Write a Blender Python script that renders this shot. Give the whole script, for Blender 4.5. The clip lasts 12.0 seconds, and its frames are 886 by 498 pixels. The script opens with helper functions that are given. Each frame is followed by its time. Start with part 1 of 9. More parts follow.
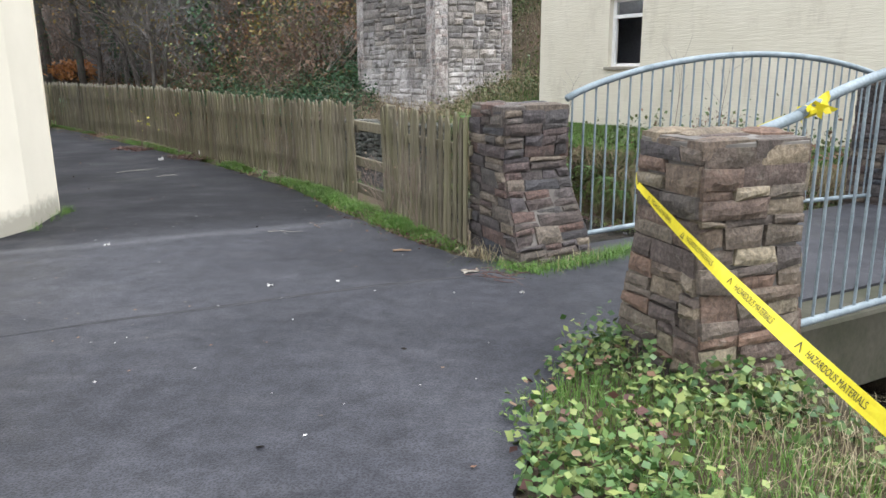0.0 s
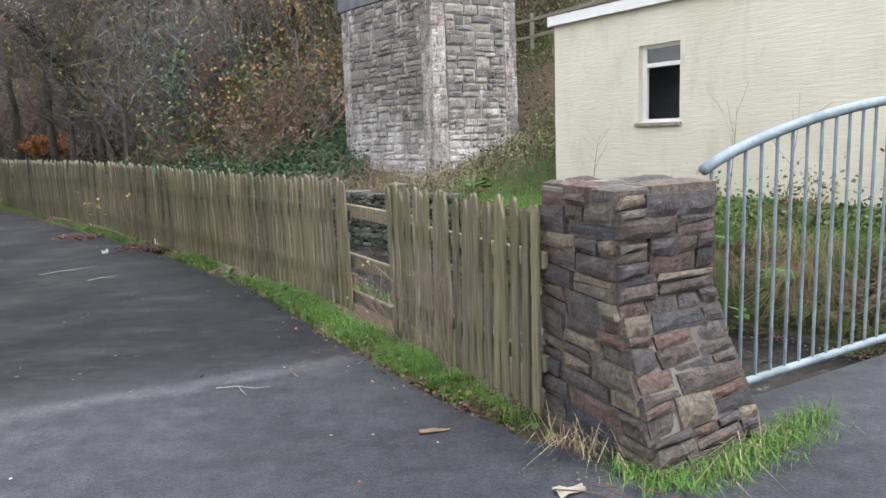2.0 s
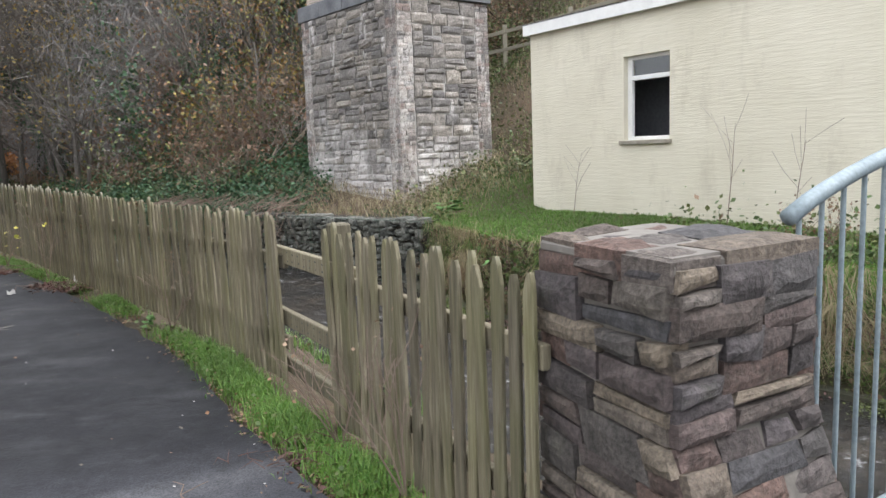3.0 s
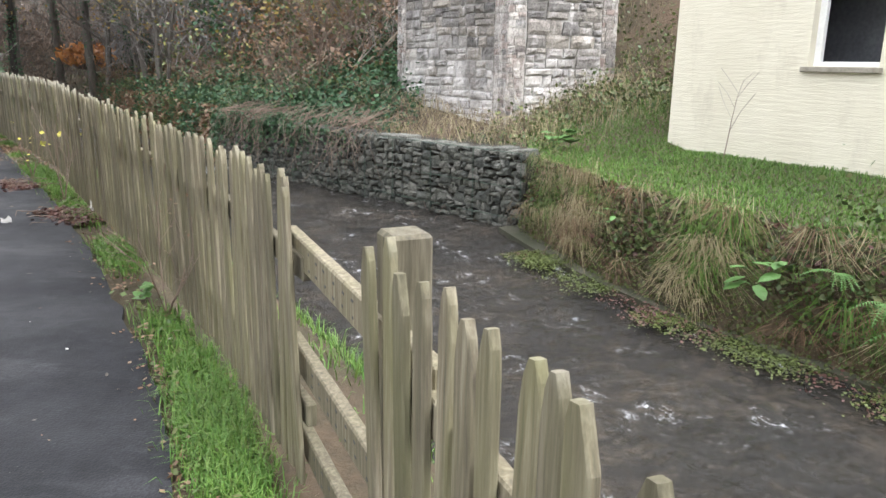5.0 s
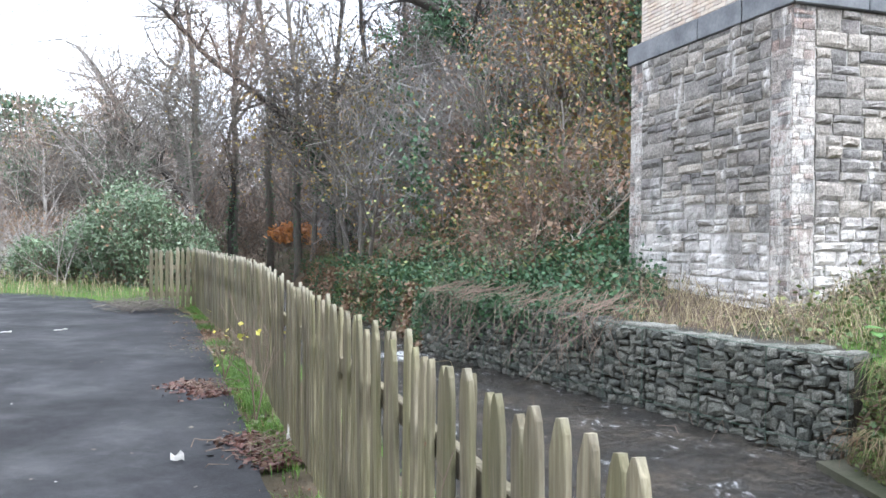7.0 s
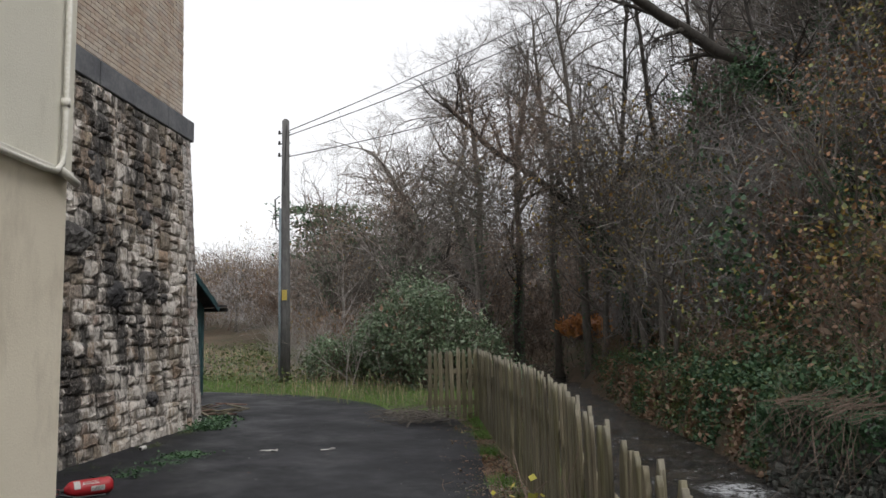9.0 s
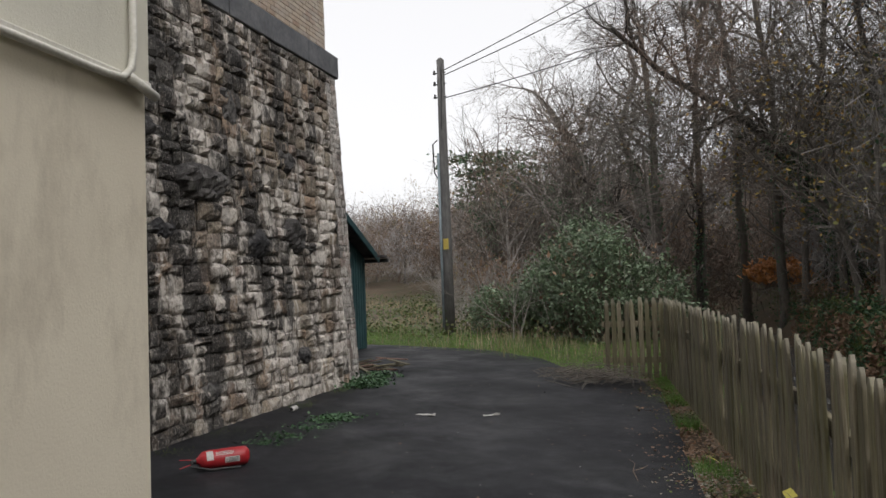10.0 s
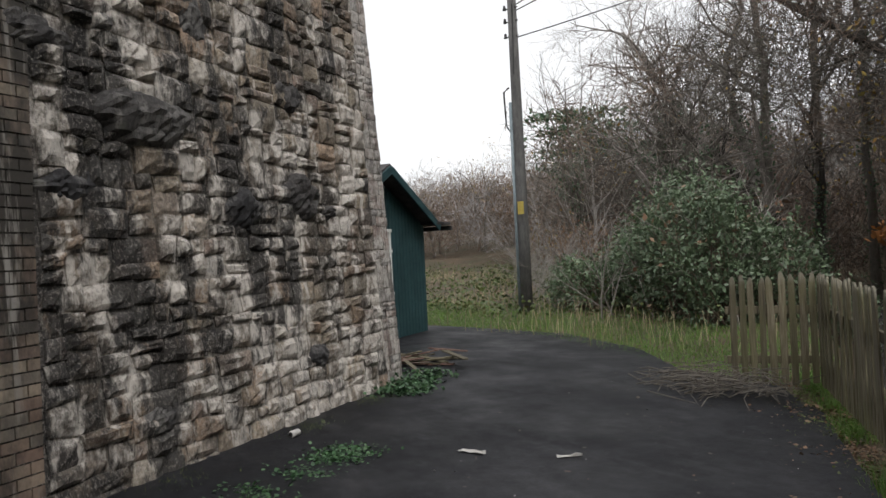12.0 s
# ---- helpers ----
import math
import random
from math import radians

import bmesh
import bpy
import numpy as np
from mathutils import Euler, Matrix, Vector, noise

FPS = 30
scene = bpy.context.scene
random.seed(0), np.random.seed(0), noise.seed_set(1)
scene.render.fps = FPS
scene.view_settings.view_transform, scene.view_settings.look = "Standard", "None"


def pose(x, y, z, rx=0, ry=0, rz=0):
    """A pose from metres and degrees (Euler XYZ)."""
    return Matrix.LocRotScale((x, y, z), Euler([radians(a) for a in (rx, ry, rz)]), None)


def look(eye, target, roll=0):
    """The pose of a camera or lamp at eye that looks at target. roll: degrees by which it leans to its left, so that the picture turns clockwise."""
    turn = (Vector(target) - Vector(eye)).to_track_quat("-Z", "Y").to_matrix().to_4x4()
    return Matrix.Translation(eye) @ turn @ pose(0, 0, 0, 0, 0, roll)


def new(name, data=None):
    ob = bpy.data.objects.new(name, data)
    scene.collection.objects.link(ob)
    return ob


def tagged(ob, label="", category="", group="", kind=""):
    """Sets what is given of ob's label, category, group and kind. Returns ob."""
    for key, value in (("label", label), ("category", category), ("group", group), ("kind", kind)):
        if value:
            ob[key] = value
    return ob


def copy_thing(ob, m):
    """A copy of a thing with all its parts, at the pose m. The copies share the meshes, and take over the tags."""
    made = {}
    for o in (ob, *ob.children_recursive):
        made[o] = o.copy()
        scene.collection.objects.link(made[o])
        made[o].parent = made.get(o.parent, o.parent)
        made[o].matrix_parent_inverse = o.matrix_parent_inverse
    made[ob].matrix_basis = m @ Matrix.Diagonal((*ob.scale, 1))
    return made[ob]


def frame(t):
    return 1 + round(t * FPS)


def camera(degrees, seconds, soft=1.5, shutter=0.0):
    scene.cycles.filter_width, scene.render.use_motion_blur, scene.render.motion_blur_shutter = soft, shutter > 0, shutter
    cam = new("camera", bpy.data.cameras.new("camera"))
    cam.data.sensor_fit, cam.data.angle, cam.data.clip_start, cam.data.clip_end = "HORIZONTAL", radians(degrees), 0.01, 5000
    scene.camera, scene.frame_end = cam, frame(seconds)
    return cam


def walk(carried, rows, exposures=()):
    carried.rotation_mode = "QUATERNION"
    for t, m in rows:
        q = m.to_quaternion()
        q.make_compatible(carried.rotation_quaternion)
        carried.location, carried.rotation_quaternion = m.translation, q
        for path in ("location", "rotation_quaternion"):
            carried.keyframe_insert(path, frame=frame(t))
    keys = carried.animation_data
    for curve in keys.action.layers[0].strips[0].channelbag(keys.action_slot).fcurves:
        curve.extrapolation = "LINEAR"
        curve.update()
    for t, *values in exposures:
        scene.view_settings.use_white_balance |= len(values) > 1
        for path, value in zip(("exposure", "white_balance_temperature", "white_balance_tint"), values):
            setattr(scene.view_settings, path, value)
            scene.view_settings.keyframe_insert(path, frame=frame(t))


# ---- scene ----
cam = camera(61.9, 12.0)
PATH = [
    (0, (0.168, -0.387, 1.549), (0.15, 1.556, 1.076), -0.4),
    (0.5, (0.062, 0.196, 1.517), (0.184, 2.147, 1.092), -0.5),
    (1, (-0.049, 0.878, 1.516), (0.021, 2.839, 1.129), -1.3),
    (1.5, (-0.205, 1.604, 1.526), (-0.209, 3.574, 1.183), -2.6),
    (2, (-0.193, 2.249, 1.54), (-0.182, 4.225, 1.228), -2.1),
    (2.5, (-0.149, 2.935, 1.594), (-0.119, 4.916, 1.323), -2.1),
    (2.7, (-0.12, 3.223, 1.566), (-0.025, 5.203, 1.303), -2.4),
    (4.3, (0.014, 5.292, 1.637), (-0.06, 7.241, 1.193), 0.8),
    (4.5, (-0.025, 5.534, 1.612), (-0.125, 7.474, 1.136), 1.1),
    (5, (-0.265, 6.133, 1.569), (-0.41, 8.066, 1.077), 0.9),
    (5.5, (-0.621, 6.658, 1.582), (-0.807, 8.593, 1.109), 1.0),
    (6, (-0.979, 7.288, 1.563), (-1.341, 9.22, 1.197), 0.3),
    (6.5, (-1.357, 7.884, 1.548), (-1.875, 9.799, 1.299), -0.2),
    (7, (-1.67, 8.492, 1.555), (-2.291, 10.392, 1.517), 0.2),
    (7.5, (-2.033, 9.046, 1.608), (-2.81, 10.88, 1.795), -0.5),
    (7.6, (-2.072, 9.149, 1.606), (-2.891, 10.956, 1.865), -0.5),
    (7.7, (-2.151, 9.266, 1.604), (-3.011, 11.044, 1.922), 0.7),
    (9.3, (-3.541, 11.245, 1.655), (-4.897, 12.704, 1.832), -1.5),
    (9.5, (-3.773, 11.504, 1.657), (-5.191, 12.907, 1.802), -1.1),
    (10, (-4.38, 12.013, 1.613), (-5.97, 13.224, 1.704), -2.0),
    (10.5, (-4.834, 12.507, 1.618), (-6.451, 13.68, 1.711), -3.3),
    (11, (-5.407, 13.012, 1.672), (-7.049, 14.153, 1.741), -2.7),
    (11.5, (-5.985, 13.457, 1.69), (-7.553, 14.698, 1.725), -1.8),
    (12, (-6.553, 14.022, 1.668), (-8.275, 15.04, 1.682), -2.8),
]
EXPOSURES = [(0, 1.42, 6150, 11), (1.5, 1.6, 6100, 11), (2.7, 1.5, 6200, 11), (4.5, 1.85, 6350, 11), (5.5, 2.15, 6100, 10), (6, 2.28, 5950, 10), (7, 2.25, 5750, 9), (7.7, 1.95, 5700, 9), (9.3, 0.22, 6600, 11), (10, 0.22, 6600, 11), (11, 0.02, 6550, 10), (11.5, 0.18, 6550, 10), (12, 0.32, 6550, 10)]
walk(cam, [(t, look(eye, target, roll)) for t, eye, target, roll in PATH], EXPOSURES)

SUN_AZ, SUN_EL = radians(98), radians(52)
world = bpy.data.worlds.new("overcast_sky")
scene.world = world
world.use_nodes = True
wn, wl = world.node_tree.nodes, world.node_tree.links
wn.clear()
sky = wn.new("ShaderNodeTexSky")
sky.sky_type = "NISHITA"
sky.sun_disc = False
sky.sun_elevation, sky.sun_rotation = SUN_EL, SUN_AZ
sky.air_density, sky.dust_density, sky.ozone_density = 1.0, 4.0, 1.0
hsv = wn.new("ShaderNodeHueSaturation")
hsv.inputs["Saturation"].default_value = 0.12
bg = wn.new("ShaderNodeBackground")
bg.inputs["Strength"].default_value = 0.15
wout = wn.new("ShaderNodeOutputWorld")
wl.new(sky.outputs[0], hsv.inputs["Color"])
cloud = wn.new("ShaderNodeMix")
cloud.data_type = "RGBA"
cloud.inputs[0].default_value = 0.62
cloud.inputs[7].default_value = (6.8, 6.9, 7.1, 1)
wl.new(hsv.outputs[0], cloud.inputs[6])
wl.new(cloud.outputs[2], bg.inputs["Color"])
wl.new(bg.outputs[0], wout.inputs["Surface"])
sun_data = bpy.data.lights.new("sun", "SUN")
sun_data.energy, sun_data.angle, sun_data.color = 0.85, radians(40), (1.0, 0.97, 0.93)
sun = new("sun", sun_data)
sun.matrix_world = look((math.sin(SUN_AZ) * math.cos(SUN_EL) * 60, math.cos(SUN_AZ) * math.cos(SUN_EL) * 60, math.sin(SUN_EL) * 60), (0, 0, 0))

# ---------------------------------------------------------------- materials

WATER_Z = -1.03


class Net:
    """A small wrapper to write node materials in short lines."""

    def __init__(self, name):
        self.mat = bpy.data.materials.new(name)
        self.mat.use_nodes = True
        self.n, self.l = self.mat.node_tree.nodes, self.mat.node_tree.links
        self.n.clear()
        self.out = self.n.new("ShaderNodeOutputMaterial")
        self.bsdf = self.n.new("ShaderNodeBsdfPrincipled")
        self.l.new(self.bsdf.outputs[0], self.out.inputs["Surface"])
        self.pos = self.n.new("ShaderNodeNewGeometry").outputs["Position"]

    def scaled(self, sx, sy, sz, source=None):
        m = self.n.new("ShaderNodeMapping")
        m.inputs["Scale"].default_value = (sx, sy, sz)
        self.l.new(source or self.pos, m.inputs["Vector"])
        return m.outputs[0]

    def shifted_by_object(self, amount=30.0):
        info = self.n.new("ShaderNodeObjectInfo")
        mul = self.n.new("ShaderNodeMath")
        mul.operation = "MULTIPLY"
        mul.inputs[1].default_value = amount
        self.l.new(info.outputs["Random"], mul.inputs[0])
        add = self.n.new("ShaderNodeVectorMath")
        self.l.new(self.pos, add.inputs[0])
        self.l.new(mul.outputs[0], add.inputs[1])
        return add.outputs[0]

    def turned(self, angle, sx, sy, sz):
        m = self.n.new("ShaderNodeMapping")
        m.vector_type = "TEXTURE"
        m.inputs["Rotation"].default_value = (0, 0, radians(angle))
        m.inputs["Scale"].default_value = (1 / sx, 1 / sy, 1 / sz)
        self.l.new(self.pos, m.inputs["Vector"])
        return m.outputs[0]

    def noise(self, scale, detail=4.0, vec=None, rough=0.55):
        t = self.n.new("ShaderNodeTexNoise")
        t.inputs["Scale"].default_value, t.inputs["Detail"].default_value = scale, detail
        t.inputs["Roughness"].default_value = rough
        self.l.new(vec or self.pos, t.inputs["Vector"])
        return t.outputs["Fac"]

    def voronoi(self, scale, vec=None, out="Distance"):
        t = self.n.new("ShaderNodeTexVoronoi")
        t.inputs["Scale"].default_value = scale
        self.l.new(vec or self.pos, t.inputs["Vector"])
        return t.outputs[out]

    def object_random(self):
        return self.n.new("ShaderNodeObjectInfo").outputs["Random"]

    def island_random(self):
        return self.n.new("ShaderNodeNewGeometry").outputs["Random Per Island"]

    def ramp(self, fac, stops):
        r = self.n.new("ShaderNodeValToRGB")
        e = r.color_ramp.elements
        while len(e) < len(stops):
            e.new(0.5)
        for item, (p, c) in zip(e, stops):
            item.position = p
            item.color = (*c, 1) if not isinstance(c, (int, float)) else (c, c, c, 1)
        self.l.new(fac, r.inputs[0])
        return r.outputs[0]

    def mix(self, fac, a, b, mode="MIX"):
        m = self.n.new("ShaderNodeMix")
        m.data_type, m.blend_type = "RGBA", mode
        for sock, v in ((m.inputs[0], fac), (m.inputs[6], a), (m.inputs[7], b)):
            if isinstance(v, (int, float)):
                sock.default_value = v
            elif isinstance(v, tuple):
                sock.default_value = (*v, 1)
            else:
                self.l.new(v, sock)
        return m.outputs[2]

    def done(self, color, rough=0.8, bump=None, strength=0.3, distance=0.02, metallic=0.0, specular=None):
        for sock, v in (("Base Color", color), ("Roughness", rough), ("Metallic", metallic)):
            if isinstance(v, tuple):
                self.bsdf.inputs[sock].default_value = (*v, 1)
            elif isinstance(v, (int, float)):
                self.bsdf.inputs[sock].default_value = v
            else:
                self.l.new(v, self.bsdf.inputs[sock])
        if specular is not None:
            self.bsdf.inputs["Specular IOR Level"].default_value = specular
        if bump is not None:
            b = self.n.new("ShaderNodeBump")
            b.inputs["Strength"].default_value, b.inputs["Distance"].default_value = strength, distance
            self.l.new(bump, b.inputs["Height"])
            self.l.new(b.outputs[0], self.bsdf.inputs["Normal"])
        return self.mat


def plain(name, a, b, scale, rough=0.7, strength=0.2, fine=None, metallic=0.0):
    """Two-tone noise with a fine second scale."""
    k = Net(name)
    big = k.ramp(k.noise(scale, 5), ((0.32, a), (0.68, b)))
    small = k.noise(fine or scale * 9, 6)
    col = k.mix(0.35, big, k.ramp(small, ((0.25, 0.25), (0.75, 0.85))), "OVERLAY")
    return k.done(col, rough, small, strength, 0.01, metallic)


def make_asphalt():
    k = Net("wet_asphalt")
    patch = k.noise(0.55, 6, rough=0.6)
    base = k.ramp(patch, ((0.3, (0.019, 0.02, 0.024)), (0.52, (0.034, 0.035, 0.041)), (0.75, (0.056, 0.057, 0.065))))
    # the older, darker surfacing lies past the seam that crosses the yard
    dot = k.n.new("ShaderNodeVectorMath")
    dot.operation = "DOT_PRODUCT"
    dot.inputs[1].default_value = (-0.41, 0.912, 0)
    k.l.new(k.pos, dot.inputs[0])
    wob = k.n.new("ShaderNodeMath")
    wob.operation = "MULTIPLY_ADD"
    wob.inputs[1].default_value = 1.2
    k.l.new(k.noise(1.1, 5), wob.inputs[0])
    k.l.new(dot.outputs["Value"], wob.inputs[2])
    shift = k.n.new("ShaderNodeMath")
    shift.operation = "MULTIPLY"
    shift.inputs[1].default_value = 0.1
    k.l.new(wob.outputs[0], shift.inputs[0])
    old = k.ramp(shift.outputs[0], ((0.72, 0.0), (0.82, 1.0)))
    base = k.mix(old, base, k.ramp(patch, ((0.3, (0.006, 0.0064, 0.008)), (0.55, (0.0108, 0.0112, 0.0136)), (0.78, (0.02, 0.02, 0.0235)))))
    # pale worn ridge along the joint
    ridge = k.n.new("ShaderNodeMath")
    ridge.operation = "MULTIPLY_ADD"
    ridge.inputs[1].default_value = 0.25
    k.l.new(k.noise(2.0, 6, rough=0.7), ridge.inputs[0])
    k.l.new(dot.outputs["Value"], ridge.inputs[2])
    tenth = k.n.new("ShaderNodeMath")
    tenth.operation = "MULTIPLY"
    tenth.inputs[1].default_value = 0.1
    k.l.new(ridge.outputs[0], tenth.inputs[0])
    base = k.mix(k.ramp(tenth.outputs[0], ((0.692, 0.0), (0.702, 0.45), (0.71, 0.45), (0.722, 0.0))), base, (0.085, 0.086, 0.093))
    streak = k.noise(1.6, 6, k.scaled(0.5, 2.0, 1), 0.65)
    base = k.mix(k.ramp(streak, ((0.54, 0.0), (0.74, 0.3))), base, (0.068, 0.068, 0.073))
    grit = k.voronoi(95)
    base = k.mix(0.8, base, k.ramp(grit, ((0.05, 0.2), (0.7, 0.85))), "OVERLAY")
    base = k.mix(0.7, base, k.ramp(k.noise(7, 8, rough=0.72), ((0.3, 0.22), (0.7, 0.78))), "OVERLAY")
    fleck = k.ramp(k.voronoi(26), ((0.02, 0.5), (0.09, 0.0)))
    base = k.mix(fleck, base, (0.16, 0.155, 0.145))
    smear = k.ramp(k.noise(2.2, 9, k.scaled(1, 1.6, 1), 0.75), ((0.58, 0.0), (0.72, 0.35)))
    base = k.mix(smear, base, (0.1, 0.1, 0.108))
    moss = k.ramp(k.noise(0.35, 7, rough=0.7), ((0.62, 0.0), (0.72, 0.35)))
    base = k.mix(moss, base, (0.05, 0.055, 0.03))
    damp = k.noise(0.8, 6, rough=0.65)
    rough = k.mix(old, k.ramp(damp, ((0.35, 0.42), (0.7, 0.72))), k.ramp(damp, ((0.35, 0.5), (0.65, 0.82))))
    return k.done(base, rough, k.mix(0.5, grit, k.noise(40, 5)), 0.45, 0.006, 0.0, 0.24)


def make_stone(name, tones, lime=0.0, soot=0.0, scale=7.0, islands=False, lichen=0.0, grain=0.85):
    """Weathered stone; each piece takes its own tone, with running lime and soot on top."""
    k = Net(name)
    tone = k.ramp(k.island_random() if islands else k.object_random(), [(i / (len(tones) - 1), c) for i, c in enumerate(tones)])
    v = k.shifted_by_object()
    n1 = k.noise(scale, 7, v, 0.65)
    n2 = k.noise(scale * 5, 5, v, 0.7)
    col = k.mix(0.75, tone, k.ramp(n1, ((0.25, 0.15), (0.75, 0.88))), "OVERLAY")
    col = k.mix(grain, col, k.ramp(n2, ((0.32, 0.1), (0.68, 0.92))), "OVERLAY")
    if lichen:
        col = k.mix(k.ramp(k.noise(scale * 1.7, 7, None, 0.72), ((0.56, 0.0), (0.68, lichen))), col, (0.24, 0.215, 0.18))
    if soot:
        run = k.noise(2.1, 8, k.scaled(1, 1, 0.3), 0.66)
        col = k.mix(k.ramp(run, ((0.53, 0.0), (0.6, soot))), col, (0.016, 0.016, 0.018))
    if lime:
        runs = k.ramp(k.noise(4.6, 7, k.scaled(1, 1, 0.13), 0.6), ((0.51, 0.0), (0.57, 1.0)))
        patches = k.ramp(k.noise(1.25, 6, None, 0.62), ((0.5, 0.0), (0.58, 0.9)))
        fine = k.ramp(k.noise(19.0, 8, k.scaled(1, 1, 0.7), 0.8), ((0.42, 0.0), (0.52, lime)))
        f = k.mix(1.0, k.mix(1.0, runs, patches, "LIGHTEN"), fine, "MULTIPLY")
        col = k.mix(f, col, (0.76, 0.73, 0.69))
    moss = k.ramp(k.noise(2.3, 6, rough=0.7), ((0.6, 0.0), (0.75, 0.3)))
    col = k.mix(moss, col, (0.09, 0.1, 0.05))
    return k.done(col, 0.88, k.mix(0.4, n1, n2), 0.9, 0.03)


def make_pier_stone(name, tones, sooty):
    """Rock-faced viaduct stone: a tone for each block, lime wash and wept lime over it, soot in wide stains."""
    k = Net(name)
    col = k.ramp(k.object_random(), [(i / (len(tones) - 1), c) for i, c in enumerate(tones)])
    v = k.shifted_by_object()
    n1, n2 = k.noise(5.0, 7, v, 0.65), k.noise(24.0, 6, v, 0.72)
    col = k.mix(0.7, col, k.ramp(n1, ((0.25, 0.2), (0.75, 0.85))), "OVERLAY")
    col = k.mix(0.75, col, k.ramp(n2, ((0.32, 0.15), (0.68, 0.88))), "OVERLAY")
    sep = k.n.new("ShaderNodeSeparateXYZ")
    k.l.new(k.pos, sep.inputs[0])
    def lifted(source, gain):
        m = k.n.new("ShaderNodeMath")
        m.operation = "MULTIPLY_ADD"
        m.inputs[1].default_value = gain
        k.l.new(sep.outputs[2], m.inputs[0])
        k.l.new(source, m.inputs[2])
        return m.outputs[0]
    grain = k.ramp(k.noise(13.0, 8, k.scaled(1, 1, 0.6), 0.8), ((0.36, 0.1), (0.5, 1.0)))
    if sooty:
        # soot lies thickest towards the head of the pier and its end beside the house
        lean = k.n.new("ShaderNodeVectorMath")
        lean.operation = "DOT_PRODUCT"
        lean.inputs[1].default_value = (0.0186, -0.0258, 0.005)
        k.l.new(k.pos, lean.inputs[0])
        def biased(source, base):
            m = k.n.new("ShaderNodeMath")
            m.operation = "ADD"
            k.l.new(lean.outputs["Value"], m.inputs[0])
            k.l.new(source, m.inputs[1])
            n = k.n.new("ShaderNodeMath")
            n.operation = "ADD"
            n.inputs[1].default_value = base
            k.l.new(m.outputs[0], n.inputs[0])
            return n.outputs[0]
        wash = k.ramp(lifted(k.noise(1.9, 8, k.scaled(1, 1, 0.6), 0.72), -0.012), ((0.455, 0.0), (0.53, 0.95)))
        wept = k.ramp(k.noise(4.2, 6, k.scaled(1, 1, 0.14), 0.6), ((0.57, 0.0), (0.62, 0.95)))
        lime = k.mix(1.0, k.mix(1.0, wash, wept, "LIGHTEN"), grain, "MULTIPLY")
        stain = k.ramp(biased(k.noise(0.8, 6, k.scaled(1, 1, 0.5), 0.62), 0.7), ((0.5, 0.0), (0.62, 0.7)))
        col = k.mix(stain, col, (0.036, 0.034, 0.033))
        col = k.mix(lime, col, (0.63, 0.59, 0.545))
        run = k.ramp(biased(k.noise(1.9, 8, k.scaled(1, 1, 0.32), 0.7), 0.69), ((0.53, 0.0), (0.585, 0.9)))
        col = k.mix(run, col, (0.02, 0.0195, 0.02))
        speck = k.ramp(k.noise(38.0, 6, k.scaled(1, 1, 0.8), 0.75), ((0.53, 0.0), (0.62, 0.4)))
        col = k.mix(speck, col, (0.5, 0.46, 0.42))
        pit = k.ramp(k.noise(21.0, 6, k.scaled(1, 1, 0.7), 0.75), ((0.54, 0.0), (0.64, 0.55)))
        col = k.mix(pit, col, (0.05, 0.045, 0.04))
    else:
        wash = k.ramp(lifted(k.noise(1.2, 7, k.scaled(1, 1, 0.6), 0.66), -0.15), ((0.16, 0.0), (0.36, 0.8)))
        wept = k.ramp(k.noise(3.6, 6, k.scaled(1, 1, 0.2), 0.6), ((0.6, 0.0), (0.66, 0.7)))
        lime = k.mix(1.0, k.mix(1.0, wash, wept, "LIGHTEN"), grain, "MULTIPLY")
        col = k.mix(lime, col, (0.68, 0.65, 0.63))
    moss = k.ramp(k.noise(1.7, 6, rough=0.7), ((0.62, 0.0), (0.74, 0.35)))
    col = k.mix(moss, col, (0.1, 0.09, 0.04))
    return k.done(col, 0.9, k.mix(0.45, n1, n2), 1.0, 0.045)


def make_picket(name="weathered_timber", green=0.55):
    k = Net(name)
    v = k.shifted_by_object(17.0)
    grain = k.noise(9.0, 8, k.scaled(6, 6, 0.35, v), 0.65)
    col = k.ramp(grain, ((0.25, (0.045, 0.037, 0.025)), (0.5, (0.14, 0.12, 0.08)), (0.75, (0.28, 0.25, 0.18))))
    col = k.mix(k.ramp(k.noise(3.0, 5, k.scaled(2, 2, 0.5, v)), ((0.4, 0.0), (0.65, green))), col, (0.12, 0.12, 0.045))
    tone = k.ramp(k.object_random(), ((0.0, 0.32), (1.0, 0.68)))
    col = k.mix(0.8, col, tone, "OVERLAY")
    # tips bleached and worn by the weather
    sep = k.n.new("ShaderNodeSeparateXYZ")
    k.l.new(k.pos, sep.inputs[0])
    worn = k.n.new("ShaderNodeMath")
    worn.operation = "MULTIPLY_ADD"
    worn.inputs[1].default_value = 0.12
    k.l.new(k.noise(14, 5, v), worn.inputs[0])
    k.l.new(sep.outputs[2], worn.inputs[2])
    lift = k.n.new("ShaderNodeMath")
    lift.operation = "SUBTRACT"
    lift.inputs[1].default_value = 0.6
    k.l.new(worn.outputs[0], lift.inputs[0])
    col = k.mix(k.ramp(lift.outputs[0], ((0.61, 0.0), (0.68, 0.45))), col, (0.34, 0.32, 0.27))
    return k.done(col, 0.82, grain, 0.5, 0.01)


def make_leaf(name, tones, rough=0.55):
    k = Net(name)
    col = k.ramp(k.island_random(), [(i / (len(tones) - 1), c) for i, c in enumerate(tones)])
    big = k.ramp(k.noise(0.5, 4), ((0.3, 0.35), (0.7, 0.65)))
    col = k.mix(0.7, col, big, "OVERLAY")
    return k.done(col, rough)


